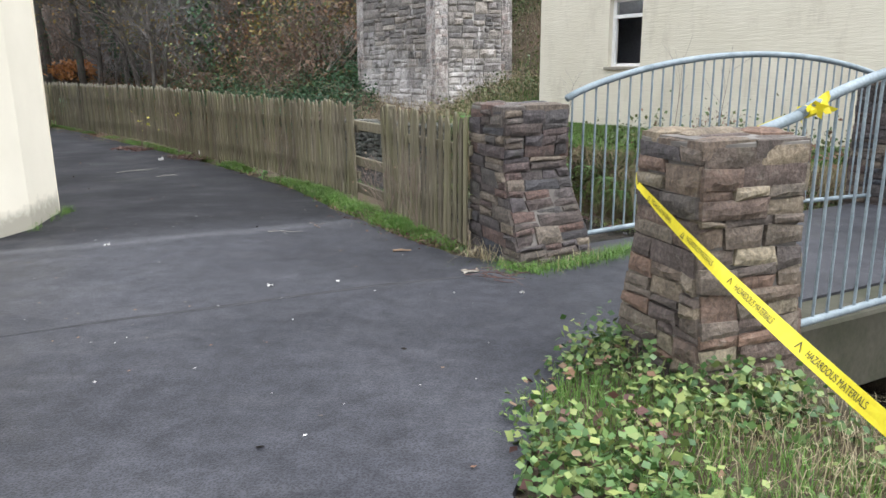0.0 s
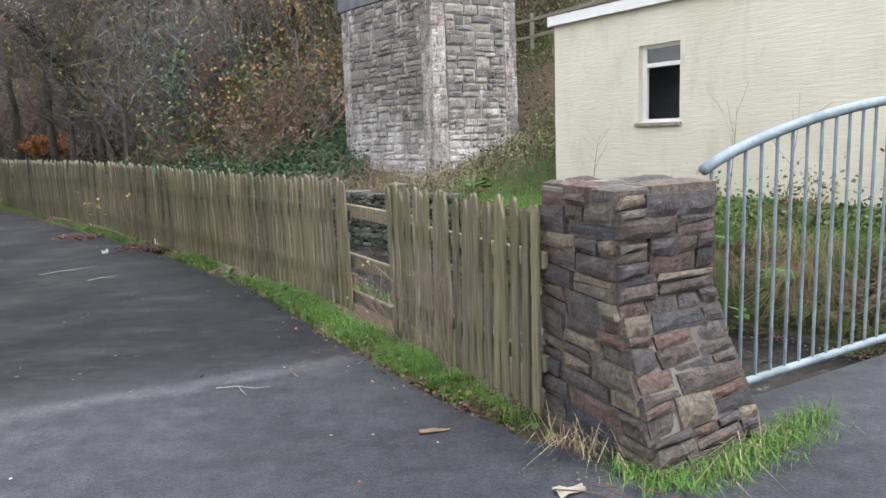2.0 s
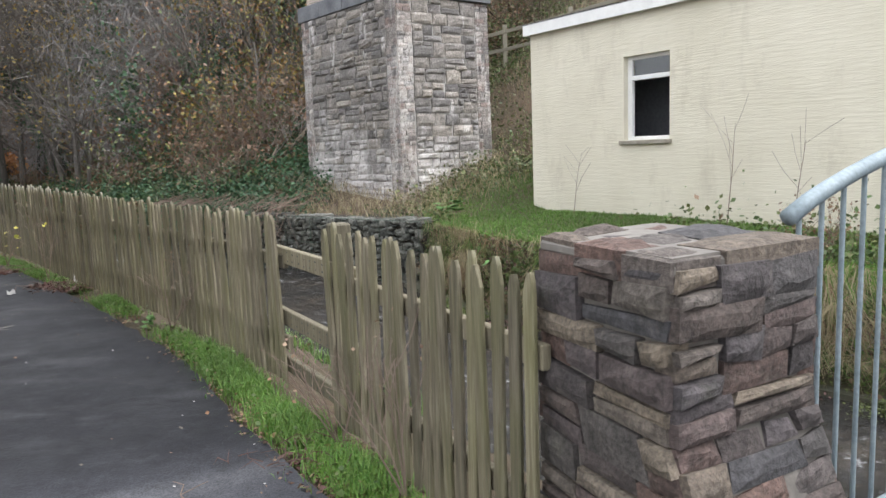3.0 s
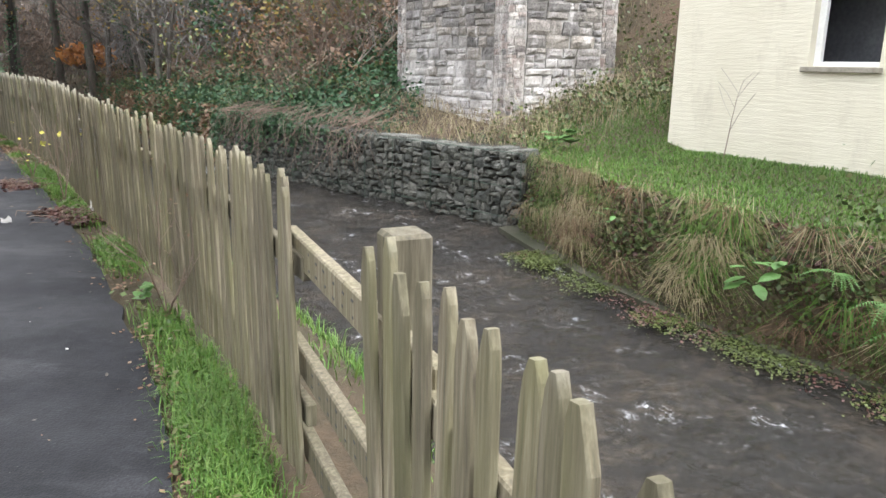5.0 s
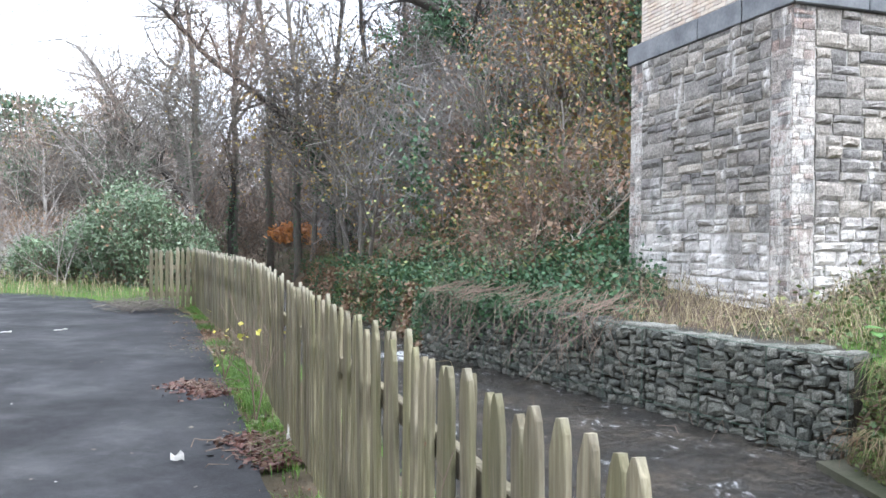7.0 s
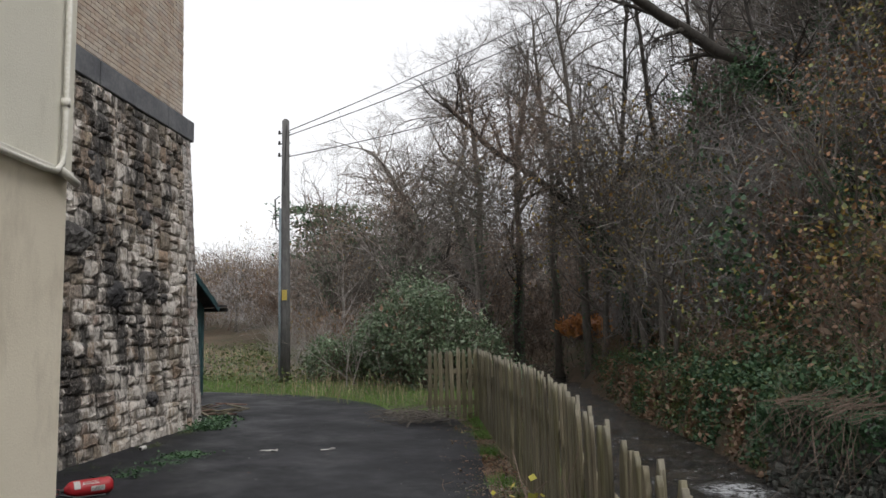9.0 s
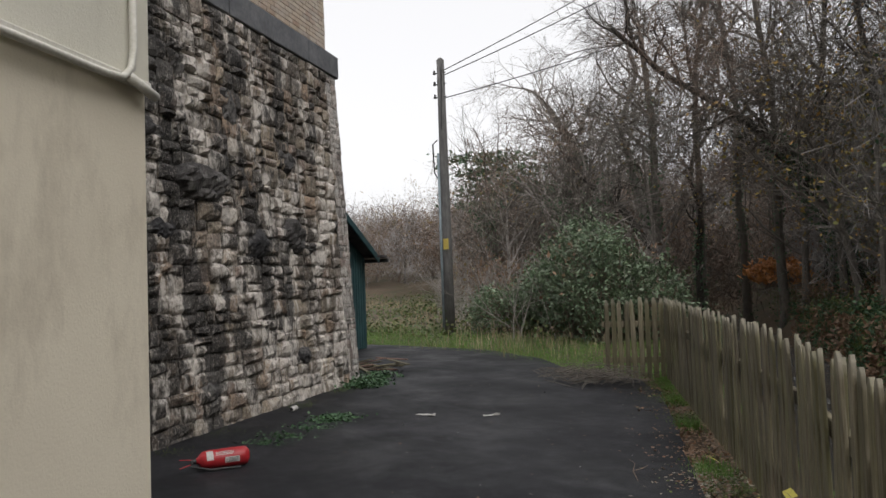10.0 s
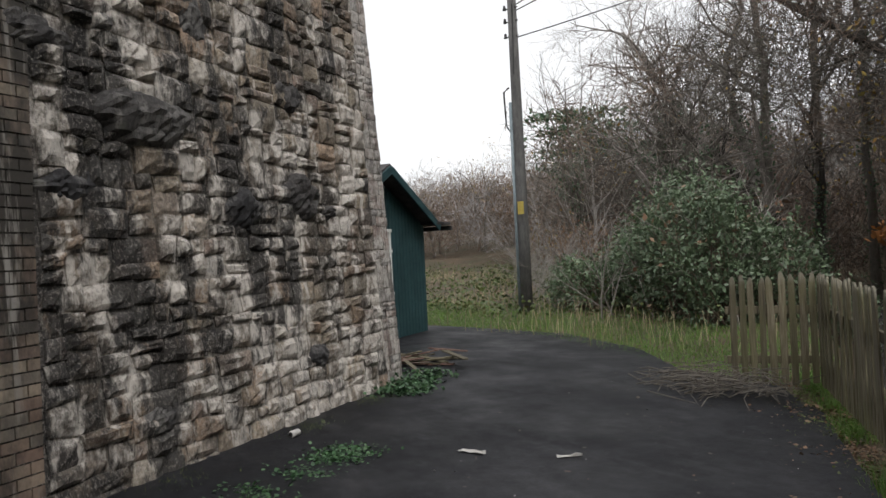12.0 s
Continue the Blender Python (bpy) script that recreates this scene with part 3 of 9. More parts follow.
def asphalt_edge():
    """Outline of the tarmac yard, with a ragged margin."""
    river = [(0.55, -12), (0.5, 1.0), (0.42, 2.1), (0.6, 2.85), (0.95, 3.5), (1.05, 3.75)]
    deck = [(1.9, 4.1), (8.6, 7.7), (7.6, 9.7), (1.4, 6.15), (0.85, 5.35), (0.2, 5.75)]
    road = [(-0.3, 6.5), (-0.75, 7.3), (-1.2, 8.0), (-1.85, 9.3), (-2.55, 10.3), (-3.7, 11.95), (-5.55, 14.3), (-8.25, 17.55), (-10.75, 20.55), (-11.9, 21.5), (-13.4, 21.6), (-15.2, 22.7), (-17.8, 23.4), (-21.2, 22.8), (-24.5, 21.0), (-27, 12), (-20, -12)]
    pts = []
    for line in (river, deck, road):
        pts += line
    out = []
    for (ax, ay), (bx, by) in zip(pts, pts[1:] + pts[:1]):
        n = max(1, int(math.hypot(bx - ax, by - ay) / 0.22)) if ax < 1.5 and ay > 0 else 4
        for j in range(n):
            t = j / n
            x, y = ax + (bx - ax) * t, ay + (by - ay) * t
            w = 0.05 if (x < 1.2) else 0.0
            out.append((x + w * noise.noise((x * 3, y * 3, 0)), y + w * noise.noise((x * 3, y * 3, 5))))
    return out


def build_road():
    bm = bmesh.new()
    vs = [bm.verts.new((x, y, 0.0)) for x, y in asphalt_edge()]
    f = bm.faces.new(vs)
    if f.normal.z < 0:
        f.normal_flip()
    r = bmesh.ops.extrude_face_region(bm, geom=[f])
    for g in r["geom"]:
        if isinstance(g, bmesh.types.BMVert):
            g.co.z -= 0.12
    bmesh.ops.triangulate(bm, faces=bm.faces[:])
    ob = part("road", bm, ASPHALT)
    tagged(ob, "worn damp grey asphalt yard with scattered litter", "road", "", "structure")


build_road()


def build_water():
    xs = np.concatenate([np.arange(-60, -21, 1.0), np.arange(-21, 9, 0.11), np.arange(9, 20, 1.0)])
    ys = np.concatenate([np.arange(-18, 4, 1.0), np.arange(4, 36, 0.11), np.arange(36, 90, 1.0)])
    X, Y = np.meshgrid(xs, ys)
    near, far = side_distance(X, Y, NEAR_BANK), side_distance(X, Y, FAR_BANK)
    Z = WATER_Z + 0.03 * ripple(X, Y, 5.5) + 0.024 * ripple(X + 3, Y * 0.7, 11.0) + 0.016 * ripple(X * 0.8 - 2, Y, 19.0) + 0.035 * np.clip(ripple(X * 0.6, Y, 2.4) - 0.25, 0, 1)
    keep = (near > -0.3) & (far < 0.35)
    i = np.arange(X.size).reshape(X.shape)
    faces = np.stack([i[:-1, :-1], i[:-1, 1:], i[1:, 1:], i[1:, :-1]], -1).reshape(-1, 4)
    faces = faces[keep.reshape(-1)[faces].all(1)]
    used = np.unique(faces)
    back = np.full(X.size, -1)
    back[used] = np.arange(len(used))
    verts = np.stack([X, Y, Z], -1).reshape(-1, 3)[used]
    ob = solid("water", verts, back[faces], WATER, None, "", True)
    tagged(ob, "shallow brown stream with riffles and white foam", "stream", "", "structure")


build_water()

# ---------------------------------------------------------------- masonry


def stone_mesh(corners, normal, proud, bulge, cells, seed, joint=0.008):
    """One stone on a wall face: four corners, its face raised and roughened."""
    r = random.Random(seed)
    bl, br, tr, tl = [Vector(c) for c in corners]
    cen = (bl + br + tr + tl) / 4
    shrink = lambda p: p + (cen - p).normalized() * joint
    bl, br, tr, tl = map(shrink, (bl, br, tr, tl))
    nx, nz = cells
    verts, faces = [], []
    # the broken front is cut by a few slanting planes, as a hammer leaves it
    planes = [(r.uniform(0.6, 1.1), r.uniform(-0.8, 0.8), r.uniform(-0.9, 0.9)) for _ in range(4)]
    for j in range(nz + 1):
        for i in range(nx + 1):
            a, b = i / nx, j / nz
            p = bl * (1 - a) * (1 - b) + br * a * (1 - b) + tr * a * b + tl * (1 - a) * b
            edge = i in (0, nx) or j in (0, nz)
            cut = min(c + g * (a - 0.5) + k * (b - 0.5) for c, g, k in planes)
            h = proud * (0.7 if edge else 1.0) + bulge * (0.2 * cut if edge else cut + 0.5 * r.uniform(-0.5, 0.5))
            slide = Vector() if edge else (br - bl) * r.uniform(-0.22, 0.22) / nx + (tl - bl) * r.uniform(-0.22, 0.22) / nz
            verts.append(p + slide + normal * h)
    row = nx + 1
    for j in range(nz):
        for i in range(nx):
            q = j * row + i
            faces.append((q, q + 1, q + 1 + row, q + row))
    ring = [i for i in range(nx + 1)] + [j * row + nx for j in range(1, nz + 1)] + [nz * row + i for i in range(nx - 1, -1, -1)] + [j * row for j in range(nz - 1, 0, -1)]
    rim = len(verts)
    k = len(ring)
    verts += [verts[q].copy() for q in ring]
    verts += [verts[q] - normal * (proud * 0.5 + 0.07) for q in ring]
    for i in range(k):
        j = (i + 1) % k
        faces.append((rim + j, rim + i, rim + k + i, rim + k + j))
    return verts, faces


def lay_face(parent, quad, courses, widths, material, name="stone", proud=(0.01, 0.03), bulge=0.02, cells=(3, 2), jitter=0.012, seed=1, ends=None, joint=0.008, bag=None, rise=None, bold=2.2):
    """Lays single stones over one wall face (corners: foot left, foot right, head right, head left). rise: heights of the stones inside a course, where the coursing is broken."""
    bl, br, tr, tl = [Vector(c) for c in quad]
    normal = (br - bl).cross(tl - bl).normalized()
    r = random.Random(seed)
    H = (tl - bl).length
    L = ((br - bl).length + (tr - tl).length) / 2
    at = lambda s, z: (bl * (1 - s) + br * s) * (1 - z) + (tl * (1 - s) + tr * s) * z
    z, out = 0.0, []
    while z < H - 0.02:
        h = r.uniform(*courses)
        if H - z - h < courses[0] * 0.6:
            h = H - z
        s = ends[0] if ends else 0.0
        stop = L - (ends[1] if ends else 0.0)
        s0 = s
        while s < stop - 0.02:
            w = r.uniform(*widths)
            if s == s0:
                w *= r.uniform(0.5, 1.0)
            if stop - s - w < widths[0] * 0.6:
                w = stop - s
            pieces = [(s, s + w, z, z + h)]
            if rise:
                rows, y0 = [], z
                while y0 < z + h - 1e-6:
                    y1 = y0 + r.uniform(*rise)
                    if z + h - y1 < rise[0] * 0.8:
                        y1 = z + h
                    rows.append((y0, y1))
                    y0 = y1
                pieces = []
                for y0, y1 in rows:
                    if w > widths[0] * 1.5 and r.random() < 0.45 and len(rows) > 1:
                        m = s + w * r.uniform(0.35, 0.65)
                        pieces += [(s, m, y0, y1), (m, s + w, y0, y1)]
                    else:
                        pieces.append((s, s + w, y0, y1))
            elif r.random() < 0.16 and h > courses[0] * 1.3:
                m = z + h * r.uniform(0.4, 0.6)
                pieces = [(s, s + w, z, m), (s, s + w, m, z + h)]
            for s0_, s1_, z0, z1 in pieces:
                j = lambda: r.uniform(-jitter, jitter)
                edge = [(s0_ + j(), z0 + j()), (s1_ + j(), z0 + j()), (s1_ + j(), z1 + j()), (s0_ + j(), z1 + j())]
                edge = [(min(max(a, 0), L), min(max(b, 0), H)) for a, b in edge]
                corners = [at(a / L, b / H) for a, b in edge]
                k = r.random()
                b = bulge * (bold if k > 0.86 else 1.0)
                v, f = stone_mesh(corners, normal, r.uniform(*proud), b, cells, r.random(), joint)
                if bag is not None:
                    bag.add([tuple(q) for q in v], f)
                else:
                    out.append(solid(name, v, f, material, parent))
            s += w
        z += h
    return out


def core(parent, foot, head, z0, z1, inset, material, name):
    """The mortar heart of a pier behind its stones."""
    cf = sum((Vector((*p, 0)) for p in foot), Vector()) / 4
    ch = sum((Vector((*p, 0)) for p in head), Vector()) / 4
    def pull(p, c):
        d = Vector((*p, 0)) - c
        d.length -= inset
        return c + d
    verts = [(*pull(p, cf).xy, z0) for p in foot] + [(*pull(p, ch).xy, z1) for p in head]
    faces = [(3, 2, 1, 0), (4, 5, 6, 7)] + [(i, (i + 1) % 4, 4 + (i + 1) % 4, 4 + i) for i in range(4)]
    return solid(name, verts, faces, material, parent)


def gate_pillar(foot, head, z0, z1, label, seed, knee=None, material=PILLAR_STONE):
    t = thing("stone_pillar", (foot[0][0], foot[0][1], 0), label, "gate pillar", "gate pillars at the bridge")
    stages = [(foot, head, z0, z1 - 0.05)] if knee is None else [(foot, head, z0, knee), (head, head, knee, z1 - 0.05)]
    for k, (low, high, y0, y1) in enumerate(stages):
        core(t, low, high, y0, y1 + 0.03, 0.02, MORTAR, "mortar_core")
        for i in range(4):
            a, b = low[i], low[(i + 1) % 4]
            c, d = high[(i + 1) % 4], high[i]
            lay_face(t, ((*a, y0), (*b, y0), (*c, y1), (*d, y1)), (0.09, 0.19), (0.2, 0.46), material, "stone", (0.0, 0.034), 0.01, (4, 3), 0.015, seed + i + 7 * k, joint=0.006, rise=(0.05, 0.13))
    # uneven flat stones bedded on the top
    a, b, c, d = [Vector((*p, z1 - 0.045)) for p in head]
    part("bedding", box_bm([p.xy for p in (a, b, c, d)], z1 - 0.07, z1 - 0.03, 0.01), MORTAR, t)
    mid = (a + b + c + d) / 4
    quad = [p + (p - mid) * 0.03 for p in (a, b, c, d)]
    lay_face(t, quad, (0.13, 0.26), (0.16, 0.4), material, "cap_stone", (0.015, 0.05), 0.008, (5, 4), 0.02, seed + 90, joint=0.006)
    return t


P1_FOOT = [(0.74, 5.24), (1.42, 5.72), (0.93, 6.5), (0.36, 6.16)]
P1_HEAD = [(0.60, 5.52), (1.15, 5.81), (0.86, 6.42), (0.36, 6.14)]
gate_pillar(P1_FOOT, P1_HEAD, -0.08, 1.28, "dark brown rubble-stone gate pillar with splayed foot", 11, 0.74)
P2_FOOT = [(1.37, 2.84), (1.92, 3.04), (1.72, 3.75), (1.07, 3.58)]
P2_HEAD = [(1.3, 2.92), (1.87, 3.12), (1.71, 3.66), (1.14, 3.4)]
gate_pillar(P2_FOOT, P2_HEAD, -0.25, 1.25, "brown rubble-stone gate pillar with hazard tape round it", 23, 0.72, TAN_PILLAR_STONE)


def brick_panel(bag, quad, course=0.075, length=0.225):
    bl, br, tr, tl = [Vector(c) for c in quad]
    n = (br - bl).cross(tl - bl).normalized()
    H, L = (tl - bl).length, (br - bl).length
    rows = max(1, round(H / course))
    for j in range(rows):
        cols = max(2, round(L / length))
        shift = 0.5 if j % 2 else 0.0
        for i in range(cols + (1 if shift else 0)):
            s0, s1 = max(0, (i - shift) / cols), min(1, (i + 1 - shift) / cols)
            if s1 - s0 < 0.01:
                continue
            e, g = 0.006 / L, 0.006 / H
            pr = 0.006 + 0.008 * random.random()
            pts = []
            for s, z in ((s0 + e, j / rows + g), (s1 - e, j / rows + g), (s1 - e, (j + 1) / rows - g), (s0 + e, (j + 1) / rows - g)):
                pts.append((bl * (1 - s) + br * s) * (1 - z) + (tl * (1 - s) + tr * s) * z)
            v = [p + n * pr for p in pts] + [p - n * 0.02 for p in pts]
            bag.add(v, [(0, 1, 2, 3), (1, 0, 4, 5), (2, 1, 5, 6), (3, 2, 6, 7), (0, 3, 7, 4)])


def viaduct_pier(foot, z0, cap_z, top_z, batter, faces, material, label, seed, quoin_brick, mortar, courses, widths, quoin=0.42, proud=(0.0, 0.05), bulge=0.03, jitter=0.022, rise=(0.14, 0.34), bold=2.2, joint=0.009):
    """A rock-faced pier with brick quoins, a coping band and a brick shaft above."""
    c = sum((Vector(p) for p in foot), Vector((0, 0))) / 4
    head = []
    for i, p in enumerate(foot):
        p = Vector(p)
        e1 = (p - Vector(foot[i - 1])).normalized()
        e2 = (p - Vector(foot[(i + 1) % 4])).normalized()
        head.append(tuple(p - (e1 + e2) * batter * (cap_z - z0)))
    t = thing("viaduct_pier", (foot[0][0], foot[0][1], z0), label, "viaduct pier", "viaduct piers")
    core(t, foot, head, z0, cap_z, 0.012, mortar, "mortar_core")
    bag, ashlar, side = Bag(), Bag(), Bag()
    sooty = quoin_brick is not None
    for i in range(4):
        a, b, d, e = foot[i], foot[(i + 1) % 4], head[(i + 1) % 4], head[i]
        quad = [Vector((*a, z0)), Vector((*b, z0)), Vector((*d, cap_z)), Vector((*e, cap_z))]
        L = (quad[1] - quad[0]).length
        if i in faces:
            lay_face(t, quad, courses, widths, material, "stone", proud, bulge, (5, 4), jitter, seed + i, (quoin, quoin), joint, side if (sooty and i) else None, rise, bold)
            f = quoin / L
            lerp = lambda p, q, s: p * (1 - s) + q * s
            ends = ((quad[0], lerp(quad[0], quad[1], f), lerp(quad[3], quad[2], f), quad[3]), (lerp(quad[0], quad[1], 1 - f), quad[1], quad[2], lerp(quad[3], quad[2], 1 - f)))
            for k, panel in enumerate(ends):
                if quoin_brick is not None and k == (0 if i == 0 else 1):
                    brick_panel(bag, panel, 0.085)
                else:
                    lay_face(t, panel, (0.08, 0.2), (0.12, 0.4), material, "stone", (0.0, 0.02), 0.008, (2, 2), 0.012, seed + 20 + i * 2 + k, None, 0.006, ashlar)
    if quoin_brick is not None:
        bag.build("quoin_brickwork", quoin_brick, t, "grimy brick quoins")["kind"] = "stuff"
        side.build("end_masonry", material, t, "stonework of the pier's ends")["kind"] = "stuff"
    ashlar.build("quoin_masonry", QUOIN_STONE, t, "small lime-whitened quoin stones")["kind"] = "stuff"
    # coping band in long stones
    hv = [Vector(p) for p in head]
    out = [p + (p - c).normalized() * 0.11 for p in hv]
    for i in range(4):
        a, b, ia, ib = out[i], out[(i + 1) % 4], hv[i] + (c - hv[i]).normalized() * 0.35, hv[(i + 1) % 4] + (c - hv[(i + 1) % 4]).normalized() * 0.35
        n = max(1, round((b - a).length / 1.15))
        for j in range(n):
            s0, s1 = j / n + 0.002, (j + 1) / n - 0.002
            part("coping_stone", box_bm([a.lerp(b, s0), a.lerp(b, s1), ia.lerp(ib, s1), ia.lerp(ib, s0)], cap_z, cap_z + 0.38, 0.015), CAP_STONE, t, "dark slate-grey coping stone")
    # brick shaft
    sh = [p + (c - p).normalized() * 0.2 for p in hv]
    core(t, [tuple(p) for p in sh], [tuple(p + (c - p).normalized() * 0.1) for p in sh], cap_z + 0.3, top_z, 0.02, MORTAR, "shaft_core")
    bag = Bag()
    for i in faces:
        a, b = sh[i], sh[(i + 1) % 4]
        d, e = b + (c - b).normalized() * 0.1, a + (c - a).normalized() * 0.1
        brick_panel(bag, [Vector((*a, cap_z + 0.38)), Vector((*b, cap_z + 0.38)), Vector((*d, top_z)), Vector((*e, top_z))])
    bag.build("shaft_brickwork", BRICK, t, "pale brick shaft above the coping")["kind"] = "stuff"
    return t


W = Vector((-0.585, 0.811))     # along the long faces of the piers
N2 = Vector((0.811, 0.585))
a = Vector((-0.2, 20.35))
viaduct_pier([tuple(a + W * 4.35), tuple(a), tuple(a + N2 * 2.75), tuple(a + N2 * 2.75 + W * 4.35)], 0.2, 4.95, 13.0, 0.006, (0, 1), PIER_STONE, "grey rock-faced viaduct pier with lime-whitened quoins", 40, None, LIME_MORTAR, (0.24, 0.42), (0.26, 0.78), 0.42, (-0.004, 0.04), 0.032, 0.02, (0.1, 0.27), 2.4, 0.015)
b = Vector((-15.43, 18.55))
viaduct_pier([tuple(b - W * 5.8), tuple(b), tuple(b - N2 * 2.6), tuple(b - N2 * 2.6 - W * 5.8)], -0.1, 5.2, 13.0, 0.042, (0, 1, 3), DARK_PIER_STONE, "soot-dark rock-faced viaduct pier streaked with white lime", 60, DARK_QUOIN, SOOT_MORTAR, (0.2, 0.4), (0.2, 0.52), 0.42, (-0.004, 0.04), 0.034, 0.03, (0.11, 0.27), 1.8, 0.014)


# gabion baskets along the far bank
def gabion(a, b, seed, label):
    """One run of stone-filled basket, with its wire."""
    t = thing("gabion_basket", (*a, WATER_Z), label, "gabion", "gabion wall along the stream")
    d = (Vector(b) - Vector(a)).normalized()
    back = Vector((d.y, -d.x))
    L = (Vector(b) - Vector(a)).length
    p, q = Vector(a) + back * 0.06, Vector(b) + back * 0.06
    # block behind the stones, coloured as dark as the shade in their gaps
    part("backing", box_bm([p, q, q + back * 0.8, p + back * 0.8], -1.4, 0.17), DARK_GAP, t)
    lay_face(t, ((*b, -1.3), (*a, -1.3), (*a, 0.2), (*b, 0.2)), (0.2, 0.36), (0.11, 0.28), GABION_STONE, "stone", (0.0, 0.06), 0.03, (3, 3), 0.04, seed, joint=0.011, rise=(0.06, 0.17))
    r = random.Random(seed)
    s = 0.0
    while s < L:
        w = r.uniform(0.14, 0.34)
        p = Vector(a) + d * s + back * 0.02
        q = [p, p + d * (w - 0.02), p + d * (w - 0.02) + back * r.uniform(0.2, 0.4), p + back * r.uniform(0.2, 0.4)]
        part("stone", box_bm(q, 0.12, 0.2 + r.uniform(-0.02, 0.05), 0.02), GABION_STONE, t)
        s += w
    # wire: uprights at the basket seams and three stringers
    front = -back * 0.075
    k = max(2, round(L / 0.9))
    for i in range(k + 1):
        p = Vector(a) + d * (L * i / k) + front
        v, f = tube([(p.x, p.y, -1.1), (p.x, p.y, 0.2), (p.x + back.x * 0.35, p.y + back.y * 0.35, 0.24)], 0.005, 4, False)
        solid("wire", v, f, WIRE, t)
    for z in (-0.85, -0.35, 0.2):
        p, q = Vector(a) + front, Vector(b) + front
        v, f = tube([(p.x, p.y, z), (q.x, q.y, z)], 0.005, 4, False)
        solid("wire", v, f, WIRE, t)


WIRE = plain("green_coated_wire", (0.03, 0.06, 0.04), (0.06, 0.09, 0.07), 8, 0.6, 0.0)
GABION_LINE = [(0.12, 17.72), (-2.2, 19.75), (-4.7, 21.92), (-7.2, 23.97)]
gabion(GABION_LINE[0], GABION_LINE[1], 80, "dark grey stone-filled gabion basket, clear of ivy")
gabion(GABION_LINE[1], GABION_LINE[2], 81, "dark grey gabion basket trailed with brambles")
gabion(GABION_LINE[2], GABION_LINE[3], 82, "dark grey gabion basket draped with ivy")


def stream_ledge():
    """Concrete toe along the foot of the earth bank."""
    line = [(-0.25, 17.6), (0.35, 16.0), (0.95, 14.75), (1.75, 13.35), (3.1, 11.65), (5.1, 9.1)]
    bm = bmesh.new()
    rows = []
    for i, p in enumerate(line):
        p = Vector(p)
        d = (Vector(line[min(i + 1, 5)]) - Vector(line[max(i - 1, 0)])).normalized()
        n = Vector((d.y, -d.x)) * -1
        rows.append([bm.verts.new((*(p - n * 0.0), -1.4)), bm.verts.new((*p, -0.96)), bm.verts.new((*(p + n * 0.55), -0.93)), bm.verts.new((*(p + n * 0.55), -1.4))])
    for r0, r1 in zip(rows, rows[1:]):
        for j in range(3):
            bm.faces.new((r0[j], r0[j + 1], r1[j + 1], r1[j]))
    bm.faces.new(rows[0])
    bm.faces.new(rows[-1][::-1])
    ob = part("stream_ledge", bm, CONCRETE)
    tagged(ob, "low mossy concrete ledge at the stream's edge", "ledge", "", "structure")


stream_ledge()


# ---------------------------------------------------------------- fence, railings


def picket_meshes():
    out = []
    for k in range(6):
        r = random.Random(k + 3)
        w, th, h = 0.07 + r.uniform(-0.006, 0.006), 0.02, 1.12
        sh = h - 0.075 - r.uniform(0, 0.02)
        tip = 0.006 + r.uniform(0, 0.009)
        lean = r.uniform(-0.008, 0.008)
        outline = [(-w / 2, 0), (w / 2, 0), (w / 2 + r.uniform(-0.003, 0.003), sh * 0.5), (w / 2, sh), (w * 0.34 + lean, h - 0.032), (tip + lean, h - 0.003), (-tip + lean, h), (-w * 0.34 + lean, h - 0.03), (-w / 2, sh + r.uniform(-0.01, 0.01)), (-w / 2 + r.uniform(-0.003, 0.003), sh * 0.5)]
        n = len(outline)
        e = 0.004
        cx = lambda x: x * (1 - e / (w / 2))
        verts = [(cx(x), -th / 2, z) for x, z in outline] + [(x, -th / 2 + e, z) for x, z in outline] + [(x, th / 2 - e, z) for x, z in outline] + [(cx(x), th / 2, z) for x, z in outline]
        faces = [tuple(range(n)), tuple(range(4 * n - 1, 3 * n - 1, -1))]
        for ring in range(3):
            for i in range(n):
                j = (i + 1) % n
                faces.append((ring * n + j, ring * n + i, (ring + 1) * n + i, (ring + 1) * n + j))
        me = bpy.data.meshes.new("picket")
        me.from_pydata(verts, [], faces)
        me.materials.append(PICKET)
        out.append(me)
    return out


PICKETS = picket_meshes()


